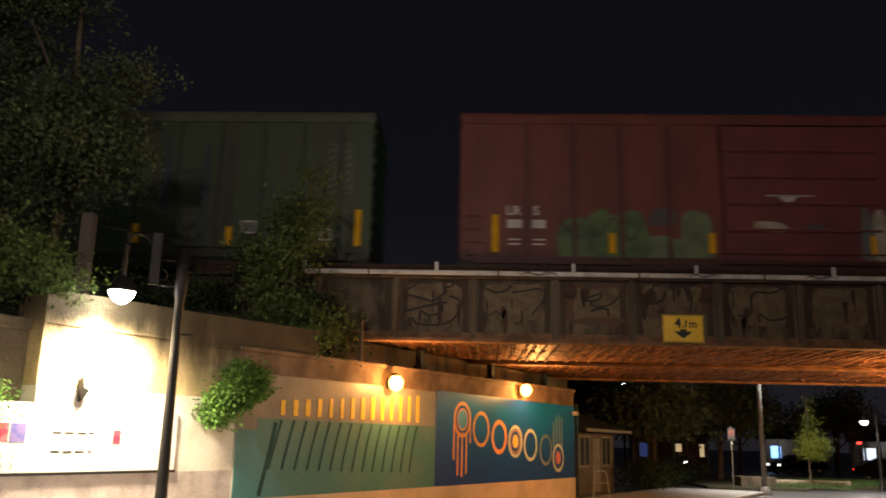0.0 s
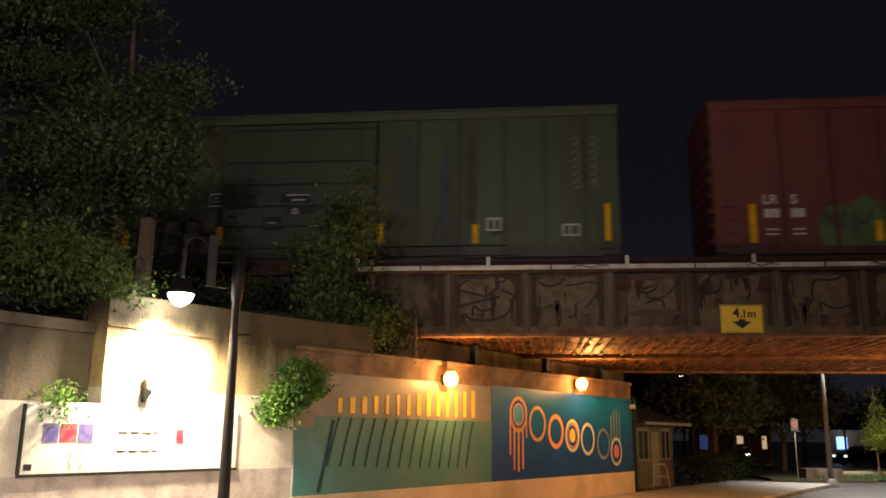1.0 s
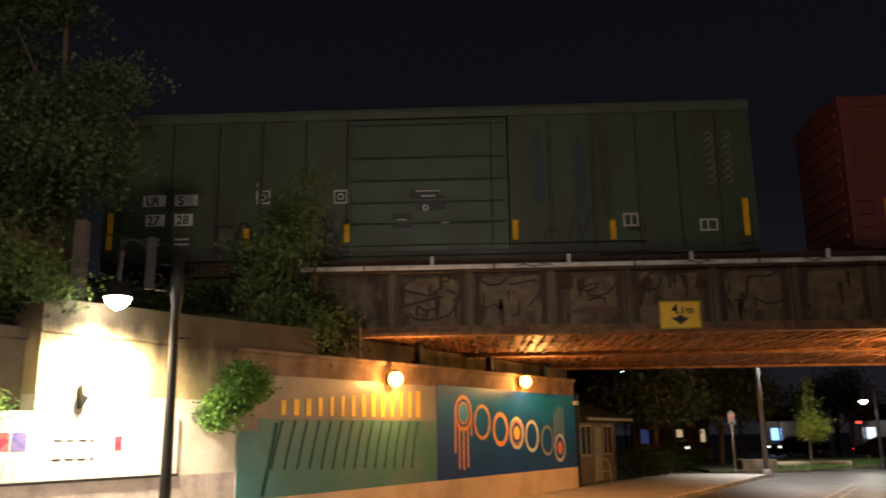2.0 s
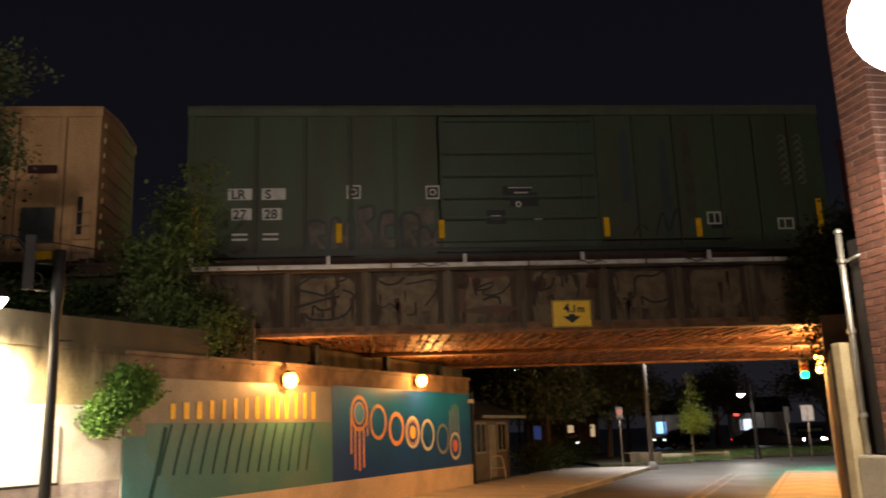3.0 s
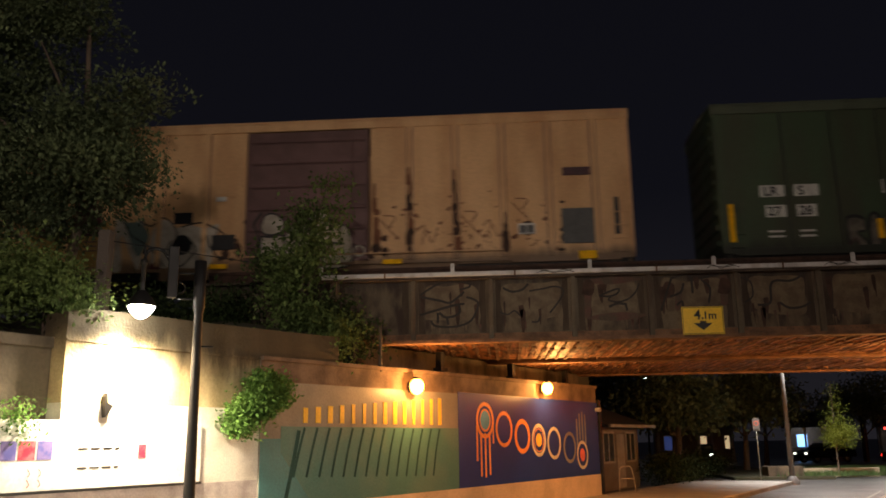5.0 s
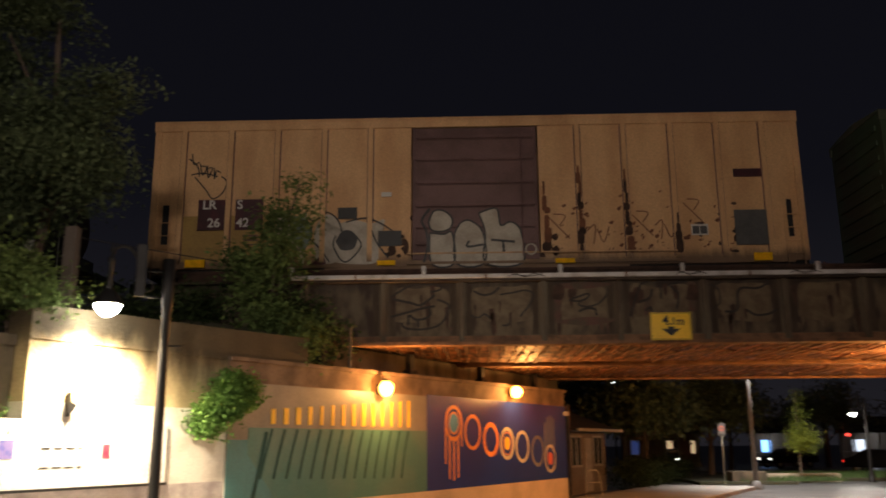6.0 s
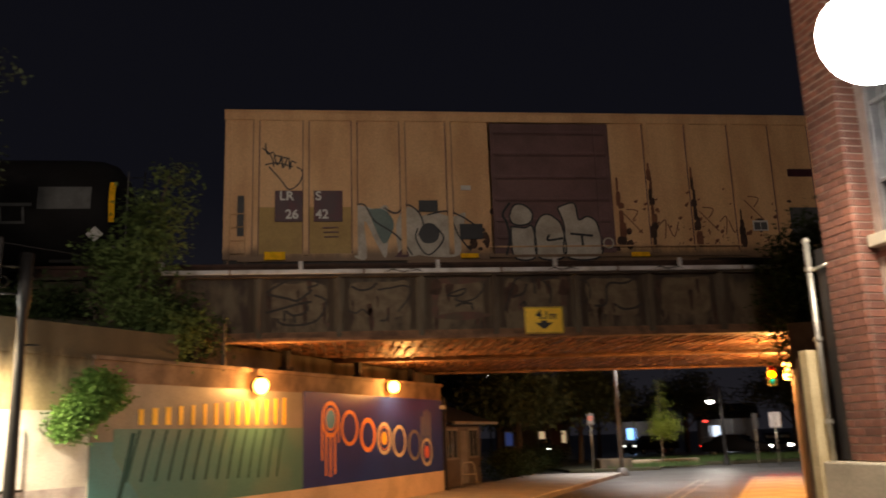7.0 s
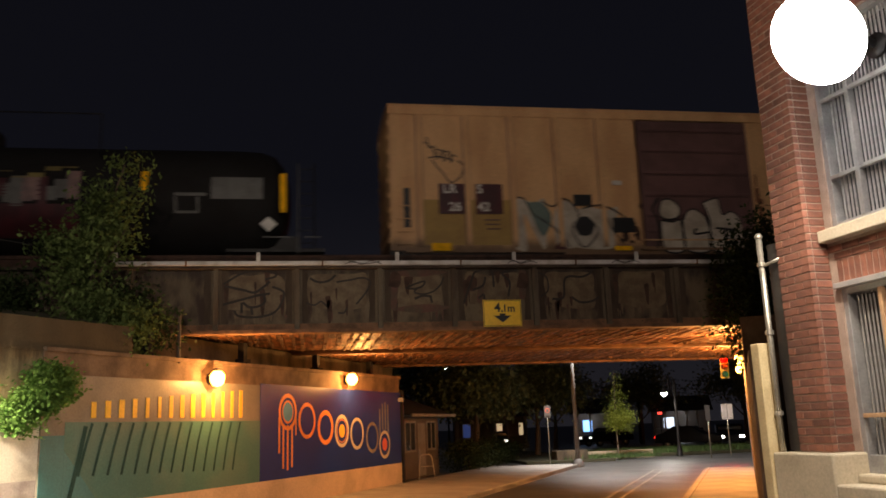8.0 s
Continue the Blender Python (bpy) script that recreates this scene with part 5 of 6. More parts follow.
tag_line(yel, [[(3.2, 7.7), (3.5, 7.72), (3.75, 7.3), (4.2, 7.0), (4.5, 6.7), (4.7, 6.4)], [(4.0, 7.65), (4.3, 7.5), (4.6, 7.72), (4.9, 7.5), (5.0, 7.2)], [(4.85, 7.1), (4.8, 6.8), (5.1, 6.4), (5.5, 6.8), (5.35, 7.1)], [(5.1, 7.45), (5.6, 7.55), (6.0, 7.4), (6.3, 7.2)], [(5.7, 7.4), (5.9, 6.9), (6.2, 6.5)]], 0.04, y=-0.036)
# white bubble letters on the door
for pts in ([(7.22, 7.40), (7.35, 7.68), (7.6, 7.70), (7.82, 7.5), (7.78, 7.25), (7.55, 7.15), (7.3, 7.2)], [(7.25, 7.12), (7.6, 7.08), (7.82, 7.1), (7.86, 6.32), (7.3, 6.32)],
            [(7.88, 7.1), (8.05, 7.38), (8.3, 7.42), (8.6, 7.1), (8.62, 6.32), (7.92, 6.32)], [(8.5, 7.62), (8.95, 7.74), (9.05, 7.3), (9.3, 7.38), (9.55, 7.15), (9.58, 6.32), (8.66, 6.32), (8.66, 7.1)]):
    blob(yel, pts, SPRAYW, -0.088)
    tag_line(yel, [pts + [pts[0]]], 0.045, y=-0.092)
tag_line(yel, [[(7.1, 6.35), (7.2, 6.8), (7.15, 7.2), (7.05, 7.45), (7.25, 7.75)], [(8.25, 6.9), (8.2, 6.75), (8.6, 6.8)], [(9.1, 6.9), (9.12, 6.6)], [(8.8, 6.92), (9.4, 6.86)]], 0.06, y=-0.094)
part("emblem", ring(9.80, 6.66 - R0, 0.15, 0.11, 0.004, -0.115), SPRAYW, yel, "small white ring emblem")

# green car
GREYQ = mat("dull_white_stencil", (0.16, 0.165, 0.14), 0.6, second=(0.08, 0.09, 0.07), scale=5, fine=30, bump=0)
for x0, z0, x1, z1 in ((1.02, 7.77, 1.62, 8.07), (1.86, 7.77, 2.46, 8.07), (1.12, 7.24, 1.62, 7.55), (1.88, 7.24, 2.36, 7.55)):
    plate(grn, "stencil_block", x0, z0, x1, z1, STENCIL, "pale stencil block", 0.02)
for tx, x, z in (("LR", 1.10, 7.80), ("S", 1.95, 7.80), ("27", 1.16, 7.28), ("28", 1.93, 7.28)):
    write(grn, tx, x, z, 0.24, BLACK, 0.014)
for x0 in (1.12, 1.88):
    for k in range(2):
        plate(grn, "stencil", x0 + 0.02, 6.72 + 0.13 * k, x0 + 0.40, 6.77 + 0.13 * k, STENCIL, "line of small lettering", 0.02)
for x, z0, z1 in ((0.24, 6.61, 7.58), (3.80, 6.60, 7.10), (6.39, 6.68, 7.16), (10.67, 6.66, 7.17), (13.12, 6.62, 7.12), (16.44, 6.65, 7.61)):
    plate(grn, "reflector", x - 0.07, z0, x + 0.07, z1, REFL, "yellow reflector strip", -0.085)
for x, z in ((4.0, 7.77), (6.02, 7.74)):
    plate(grn, "symbol", x, z, x + 0.36, z + 0.36, STENCIL, "white framed symbol panel", 0.022)
    plate(grn, "symbol_field", x + 0.04, z + 0.04, x + 0.32, z + 0.32, BLACK, "black symbol field", 0.018)
    part("symbol_ring", ring(x + 0.18, z + 0.18 - R0, 0.09, 0.055, 0.004, 0.016), STENCIL, grn, "white ring")
plate(grn, "stencil", 8.15, 7.98, 8.77, 8.01, STENCIL, "line of small lettering", -0.072)
plate(grn, "stencil", 8.30, 7.84, 8.66, 7.88, STENCIL, "line of small lettering", -0.072)
part("symbol_ring", ring(8.4, 7.55 - R0, 0.08, 0.045, 0.004, -0.07), STENCIL, grn, "white ring")
plate(grn, "patch_panel", 7.55, 7.05, 8.05, 7.40, BLACK, "dark patch", -0.072)
plate(grn, "stencil", 7.66, 7.16, 7.92, 7.26, STENCIL, "pale stencil block", -0.076)
plate(grn, "stencil", 8.8, 7.14, 9.0, 7.17, STENCIL, "line of small lettering", -0.072)
for x0, z0, x1, z1 in ((13.40, 6.97, 13.78, 7.31), (15.31, 6.81, 15.75, 7.12)):
    part("placard_frame", boxes((x0, 0.015, z0 - R0, x1, 0.03, z0 + 0.04 - R0), (x0, 0.015, z1 - 0.04 - R0, x1, 0.03, z1 - R0), (x0, 0.015, z0 - R0, x0 + 0.04, 0.03, z1 - R0), (x1 - 0.04, 0.015, z0 - R0, x1, 0.03, z1 - R0), (x0 + 0.18, 0.018, z0 - R0, x0 + 0.22, 0.03, z1 - R0)), STENCIL, grn, "white placard frame")
plate(grn, "patch_panel", 13.5, 6.85, 13.95, 7.2, BLACK, "dark patch", 0.024)
for i, x in enumerate((15.68, 16.12)):
    for k in range(7):
        z = 9.35 - 0.2 * k
        tag_line(grn, [[(x - 0.12, z), (x + 0.02, z + 0.08), (x + 0.1, z - 0.05), (x - 0.06, z - 0.1)]], 0.035, GREYQ, 0.024)
# cream block letters with black edges, low on the side
LETTERFILL = mat("grimy_cream_spray", (0.150, 0.128, 0.098), 0.7, second=(0.075, 0.066, 0.052), mix=0.9, scale=3, fine=20, bump=0)
LETTER = [[(0.0, 0.95), (0.45, 1.0), (0.5, 0.75), (0.22, 0.6), (0.48, 0.4), (0.44, 0.05), (0.0, 0.0), (0.02, 0.3), (0.2, 0.35), (0.0, 0.6)],
          [(0.0, 0.0), (0.08, 0.95), (0.35, 1.0), (0.5, 0.5), (0.62, 1.0), (0.85, 0.9), (0.8, 0.0), (0.55, 0.05), (0.45, 0.3), (0.25, 0.02)],
          [(0.05, 0.05), (0.0, 0.9), (0.3, 1.05), (0.6, 0.95), (0.6, 0.55), (0.35, 0.5), (0.62, 0.1), (0.38, 0.0), (0.25, 0.3)],
          [(0.0, 0.3), (0.1, 0.9), (0.5, 1.0), (0.72, 0.7), (0.45, 0.65), (0.25, 0.6), (0.3, 0.3), (0.7, 0.35), (0.6, 0.0), (0.2, 0.0)]]
for x, kind, hh in ((3.02, 2, 0.75), (3.55, 1, 0.8), (4.3, 0, 1.15), (4.78, 3, 1.0), (5.38, 2, 0.92), (5.78, 1, 0.55)):
    pts = [(x + 0.75 * u, 6.42 + hh * v) for u, v in LETTER[kind]]
    blob(grn, pts, LETTERFILL, 0.026)
    tag_line(grn, [pts[:4]], 0.085, BLACK, 0.020)
    tag_line(grn, [pts[3:8]], 0.05, BLACK, 0.020)
    tag_line(grn, [pts[7:] + [pts[0]]], 0.035, MAROON, 0.020)
plate(grn, "repaint", 5.72, 7.08, 6.22, 7.55, LETTERFILL, "pale rubbed patch", 0.026)
for x, z in ((8.12, 7.9), (8.3, 7.72)):
    plate(grn, "patch_panel", x - 0.12, z - 0.22, x + 0.62, z + 0.14, BLACK, "dark patch", -0.070)
tag_line(grn, [[(12.0, 6.7), (12.2, 7.3), (12.35, 6.8), (12.6, 7.4), (12.7, 6.8)], [(11.4, 6.7), (11.6, 7.0), (11.8, 6.8)]], 0.05, BLACK, 0.02)
BLUEP = mat("dull_blue_spray", (0.034, 0.055, 0.062), 0.6, scale=2, fine=20, bump=0)
for x, z0, z1 in ((12.35, 6.6, 9.2), (11.3, 7.6, 9.5), (13.0, 7.2, 9.4)):
    blob(grn, [(x - 0.12, z0), (x + 0.14, z0 + 0.1), (x + 0.10, z1), (x - 0.1, z1 - 0.2)], BLUEP if x != 13.0 else mat("dull_brown_spray", (0.055, 0.050, 0.036), 0.7, scale=2, fine=20, bump=0), 0.027)

# red car
for x0, z0, x1, z1 in ((1.17, 7.55, 1.55, 7.79), (1.85, 7.55, 2.08, 7.79), (1.20, 7.20, 1.56, 7.42), (1.83, 7.20, 2.16, 7.42)):
    tx = {1.17: "LR", 1.85: "S"}.get(x0)
    if tx:
        write(red, tx, x0, z0, 0.24, STENCIL, 0.02)
    else:
        plate(red, "stencil_block", x0, z0, x1, z1, STENCIL, "pale stencil figures", 0.02)
for x0 in (1.22, 1.85):
    for k in range(2):
        plate(red, "stencil", x0, 6.76 + 0.12 * k, x0 + 0.3, 6.80 + 0.12 * k, STENCIL, "line of small lettering", 0.02)
for x, z0, z1 in ((0.89, 6.54, 7.52), (3.82, 6.55, 7.07), (6.30, 6.58, 7.10), (10.23, 6.6, 7.08), (12.9, 6.6, 7.1), (16.4, 6.6, 7.6)):
    plate(red, "reflector", x - 0.08, z0, x + 0.08, z1, REFL, "yellow reflector strip", -0.085)
blob(red, [(2.5, 6.45), (4.65, 6.40), (4.7, 7.3), (4.45, 7.7), (3.9, 7.55), (3.6, 7.75), (3.2, 7.5), (2.7, 7.45), (2.45, 7.0)], SPRAYG, 0.026)
blob(red, [(5.55, 6.4), (6.35, 6.42), (6.3, 7.5), (5.9, 7.7), (5.6, 7.5)], SPRAYP, 0.026)
blob(red, [(4.7, 6.42), (5.5, 6.42), (5.5, 6.95), (4.75, 7.0)], SPRAYP, 0.026)
blob(red, [(4.75, 7.3), (5.4, 7.35), (5.45, 7.7), (4.9, 7.72)], GREYP, 0.027)
tag_line(red, [[(2.5, 7.4), (2.9, 7.1), (3.2, 7.5), (3.5, 7.0), (3.9, 7.5), (4.3, 6.9), (4.6, 7.4)]], 0.035, MAROON, 0.02)
blob(red, [(7.35, 7.2), (7.8, 7.15), (8.2, 7.18), (8.1, 7.35), (7.7, 7.42), (7.4, 7.4)], SPRAYW, -0.068)
blob(red, [(8.6, 7.18), (9.1, 7.2), (9.0, 7.36), (8.7, 7.36)], GREYP, -0.068)
part("emblem", patch([(8.0, 8.07 - R0), (8.48, 8.07 - R0), (8.24, 7.84 - R0)], 0.004, -0.068, False), STENCIL, red, "white triangle emblem")
part("stencil", boxes((7.7, -0.072, 8.08 - R0, 8.9, -0.066, 8.11 - R0)), STENCIL, red, "white line")
for k in range(5):
    blob(red, [(9.95 + 0.28 * k, 6.5), (10.25 + 0.28 * k, 6.5), (10.3 + 0.28 * k, 7.4 + 0.2 * (k % 2)), (10.05 + 0.28 * k, 7.8 - 0.15 * (k % 3))], (SPRAYT, SPRAYW)[k % 2], -0.068 if 9.95 + 0.28 * k < 10.4 else 0.02)

# black tank car
tank = thing("tank_car", pose(0, 0, 0), "black railway tank car with placards and graffiti", "tank car", "cars of the freight train")
bm = bmesh.new()
prof = [(0.0, 0.55), (0.5, 0.58), (1.0, 0.72), (1.3, 0.95), (1.42, 1.3), (1.45, 1.8), (1.45, 14.9), (1.42, 15.4), (1.3, 15.75), (1.0, 15.98), (0.5, 16.12), (0.0, 16.15)]
bm = lathe(prof, 32)
bmesh.ops.transform(bm, matrix=Matrix.Translation((0, 1.5, 2.55)) @ Matrix.Rotation(radians(90), 4, "Y"), verts=bm.verts)
part("shell", bm, TANK, tank, "black welded tank shell", True)
part("underframe", boxes((-0.6, 0.9, 0.75, 17.0, 2.1, 1.1), (-0.2, 0.05, 1.0, 2.2, 2.95, 1.08), (14.6, 0.05, 1.0, 17.0, 2.95, 1.08), (0.2, 1.0, 1.0, 1.4, 2.0, 1.6), (15.2, 1.0, 1.0, 16.4, 2.0, 1.6)), IRON, tank, "dark underframe")
part("dome", lathe([(0.55, 0), (0.55, 0.4), (0.5, 0.48), (0, 0.5)], 20, (8.3, 1.5, 3.95)), TANK, tank, "domed hatch", True)
for x in (16.35, 16.75):
    part("ladder", rods(((x, 0.05, 0.7), (x, 0.05, 3.3), 0.02), seg=8), GREYP if x < 16.5 else IRON, tank, "ladder stile")
for k in range(8):
    part("rung", rods(((16.35, 0.05, 0.9 + 0.32 * k), (16.75, 0.05, 0.9 + 0.32 * k), 0.012), seg=6), IRON, tank)
part("walkway_rail", rods(((5, 0.3, 4.6), (11.5, 0.3, 4.6), 0.02), ((5, 0.3, 3.5), (5, 0.3, 4.6), 0.02), ((11.5, 0.3, 3.5), (11.5, 0.3, 4.6), 0.02), seg=8), IRON, tank, "thin top handrail")


def on_shell(name, x0, z0, x1, z1, material, label):
    """A sheet wrapped on the tank's round side."""
    bm = bmesh.new()
    rows = []
    for k in range(7):
        z = (z0 + (z1 - z0) * k / 6) - R0 - 2.55
        y = 1.5 - math.sqrt(max(1.46 ** 2 - z * z, 0.01))
        rows.append((bm.verts.new((x0, y, z + 2.55)), bm.verts.new((x1, y, z + 2.55))))
    for a, b in zip(rows, rows[1:]):
        bm.faces.new((a[0], a[1], b[1], b[0]))
    part(name, bm, material, tank, label, True)


GREYL = mat("dull_grey_label", (0.13, 0.13, 0.125), 0.7, second=(0.08, 0.08, 0.075), scale=4, fine=40, bump=0)
on_shell("reflector", 15.90, 7.33, 16.05, 8.35, REFL, "yellow reflector strip")
on_shell("reflector", 12.55, 7.85, 12.70, 8.36, REFL, "yellow reflector strip")
on_shell("label", 14.22, 7.65, 15.48, 8.22, GREYL, "dull grey label panel")
for x0, z0, x1, z1 in ((13.34, 7.72, 14.1, 7.80), (13.34, 7.32, 13.40, 7.7), (13.87, 7.32, 13.93, 7.7), (13.34, 7.30, 13.93, 7.36)):
    on_shell("label_frame", x0, z0, x1, z1, GREYL, "grey outlined panel")
part("placard", patch([(15.62, 7.20 - R0), (15.83, 7.0 - R0), (15.62, 6.80 - R0), (15.41, 7.0 - R0)], 0.006, 0.03, False), STENCIL, tank, "white diamond placard")
part("step", boxes((15.5, 0.02, 1.36, 16.2, 0.08, 1.39), (16.5, 0.02, 1.36, 16.9, 0.08, 1.39)), GREYL, tank, "pale step edge")
on_shell("graffiti", 6.5, 6.75, 11.1, 7.5, MAROON, "dark red graffiti ground")
DUSTPINK = mat("dusty_pink_spray", (0.24, 0.15, 0.14), 0.7, second=(0.14, 0.10, 0.10), mix=0.9, scale=3, fine=20, bump=0)
DULLGOLD = mat("dull_gold_spray", (0.20, 0.16, 0.05), 0.7, second=(0.10, 0.08, 0.03), scale=3, fine=20, bump=0)
rt = random.Random(21)
for k in range(22):
    x, z = 6.6 + 0.20 * k + rt.uniform(-0.05, 0.05), rt.uniform(7.42, 7.7)
    on_shell("graffiti", x, z, x + rt.uniform(0.16, 0.34), z + rt.uniform(0.3, 0.75), (GREYL, DUSTPINK, DUSTPINK, MAROON, GREYL)[k % 5], "dusty pink and grey graffiti")
for k in range(12):
    x = 6.6 + 0.37 * k
    on_shell("graffiti_edge", x, 8.28 + 0.16 * math.sin(k * 1.3), x + 0.36, 8.34 + 0.16 * math.sin(k * 1.3 + 0.5), DULLGOLD, "dull gold outline")
truck(tank, 2.2)
truck(tank, 14.5)

# ---- the signal across the junction ----
sig = thing("traffic_signal", pose(20.44, 36.87, 0.06, 0, 0, -29) @ Matrix.Scale(1.06, 4), "yellow traffic signal on a pole changing its light", "traffic signal")
part("pole", rods(((0, 0, -0.05), (0, 0, 4.7), 0.09, 0.07)), GALV, sig, "grey pole", True)
part("arm", rods(((0, 0, 4.35), (-0.8, -0.16, 4.35), 0.035)), GALV, sig, "", True)
SIGHOUSE = mat("yellow_signal_housing", (0.80, 0.42, 0.03), 0.5, scale=4, fine=30, bump=0.03)
hd = part("head", boxes((-1.01, -0.13, 3.42, -0.65, -0.09, 4.42), (-1.01, -0.32, 3.42, -0.99, -0.13, 4.42), (-0.67, -0.32, 3.42, -0.65, -0.13, 4.42), (-0.99, -0.32, 4.40, -0.67, -0.13, 4.42), (-0.99, -0.32, 3.42, -0.67, -0.13, 3.44)), SIGHOUSE, sig, "yellow signal housing")

# black filler added so the bulb leaves the other lenses dark
part("stray_light_block", boxes((-0.985, -0.26, 3.445, -0.675, -0.135, 4.395)), BLACK, hd, "added black block against stray bulb light")


def lens_glass(name, tint):
    m = bpy.data.materials.new(name)
    m.use_nodes = True
    n, l = m.node_tree.nodes, m.node_tree.links
    tr, mx = n.new("ShaderNodeBsdfTransparent"), n.new("ShaderNodeMixShader")
    tr.inputs[0].default_value = (*tint, 1)
    n["Principled BSDF"].inputs["Base Color"].default_value = (*(0.05 * c for c in tint), 1)
    n["Principled BSDF"].inputs["Roughness"].default_value = 0.25
    mx.inputs[0].default_value = 0.2
    l.new(tr.outputs[0], mx.inputs[1])
    l.new(n["Principled BSDF"].outputs[0], mx.inputs[2])
    l.new(mx.outputs[0], n["Material Output"].inputs[0])
    return m


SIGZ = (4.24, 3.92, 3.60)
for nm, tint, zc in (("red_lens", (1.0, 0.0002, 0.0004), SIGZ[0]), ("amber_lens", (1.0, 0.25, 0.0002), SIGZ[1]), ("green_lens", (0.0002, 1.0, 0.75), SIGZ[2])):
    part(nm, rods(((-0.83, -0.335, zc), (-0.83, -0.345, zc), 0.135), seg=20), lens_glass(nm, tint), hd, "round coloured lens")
    bm = bmesh.new()
    rims = []
    for y in (-0.32, -0.332):
        cs = [(math.cos(k * math.pi / 12), math.sin(k * math.pi / 12)) for k in range(24)]
        rims.append([bm.verts.new((-0.83 + 0.13 * c, y, zc + 0.13 * q)) for c, q in cs])
        rims.append([bm.verts.new((-0.83 + 0.16 * c / max(abs(c), abs(q)), y, zc + 0.16 * q / max(abs(c), abs(q)))) for c, q in cs])
    for i, j in ((0, 1), (2, 3), (0, 2), (1, 3)):
        for k in range(24):
            bm.faces.new((rims[i][k], rims[i][(k + 1) % 24], rims[j][(k + 1) % 24], rims[j][k]))
    part("front_plate", bm, SIGHOUSE, hd, "yellow plate round the lens")
    bm = lathe([(0.145, 0.0), (0.15, 0.0), (0.15, 0.09), (0.145, 0.09)], 20)
    bmesh.ops.transform(bm, matrix=Matrix.Translation((-0.83, -0.32, zc)) @ Matrix.Rotation(radians(90), 4, "X"), verts=bm.verts)
    part("visor", bm, BLACK, hd, "black visor", True)
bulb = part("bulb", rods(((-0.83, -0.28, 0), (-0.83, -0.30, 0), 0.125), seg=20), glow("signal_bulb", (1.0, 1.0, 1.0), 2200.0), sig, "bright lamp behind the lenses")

# ---- trees and bushes ----
tree(pose(-7.0, 14.4, 3.4), [(-0.9, 0, -0.3, 0.13), (-0.8, 0, 1.5, 0.12), (-0.7, 0.1, 3.2, 0.09), (-0.8, 0, 6.5, 0.04)], [((-0.7, 0, 2.4), (0.3, -0.5, 3.5), 0.05), ((-0.7, 0.1, 3.0), (-2.2, -0.8, 4.6), 0.06), ((-0.72, 0, 4.2), (-1.5, -0.4, 6.0), 0.05), ((-0.8, 0, 1.6), (-1.6, -1.2, 2.4), 0.05)],
     boughs([(-1.2, -0.4, 3.4, 2.3, 1.9, 1.3), (-0.5, -0.5, 4.5, 1.35, 1.3, 1.0), (-2.9, -0.6, 6.2, 1.9, 1.8, 1.7), (-1.5, -0.2, 6.7, 1.0, 1.1, 1.1), (-2.6, -1.6, 1.9, 1.5, 1.2, 0.9), (-3.3, -0.2, 9.0, 1.8, 1.6, 1.6), (0.35, -0.7, 3.1, 0.8, 0.7, 0.6)], 210, 0.46, 11),
     72000, 0.098, 1, LEAF, "tall leafy tree with drooping boughs above the wall")
tree(pose(-6.9, 12.2, 3.5), [(0, 0, -0.2, 0.05), (0.05, -0.1, 0.5, 0.03)], [], boughs([(-0.4, -0.2, 0.9, 1.1, 0.8, 0.6), (0.35, -0.2, 0.55, 0.6, 0.5, 0.42), (-1.2, -0.5, 0.9, 0.9, 0.7, 0.6), (0.55, -0.35, 0.25, 0.35, 0.3, 0.25)], 90, 0.24, 13), 10000, 0.085, 2, LEAFM, "low leafy shrub hanging over the wall top", "shrub", "shrub")
tree(pose(-4.2, 17.5, 3.9), [(0, 0, -0.6, 0.07), (0.0, 0, 1.5, 0.05), (0.5, 0, 3.6, 0.02)], [((0.0, 0, 0.6), (-0.9, -0.2, 1.8), 0.03), ((0.05, 0, 1.2), (0.6, -0.1, 2.2), 0.03)],
     boughs([(0.1, -0.2, 0.4, 0.65, 0.6, 0.6), (-0.1, -0.1, 1.4, 0.60, 0.5, 0.7), (0.2, -0.1, 2.4, 0.48, 0.4, 0.7), (0.55, 0, 3.3, 0.32, 0.3, 0.55), (0.68, 0, 3.85, 0.22, 0.2, 0.42), (0.6, -0.1, 0.05, 0.5, 0.5, 0.45), (-0.55, -0.1, 1.9, 0.3, 0.3, 0.4)], 105, 0.23, 12), 10500, 0.105, 3, LEAFM, "slender leafy sapling at the bridge end", "sapling", "tree")
tree(pose(-2.6, 18.15, 4.0), [(0, 0, -0.6, 0.05), (0, 0, 0.6, 0.03)], [], [(-0.3, 0, 0.15, 0.4, 0.4, 0.35), (-1.2, 0, 0.4, 0.7, 0.5, 0.6)], 3400, 0.10, 4, LEAFD, "dark shrub under the bridge end", "shrub", "shrub")
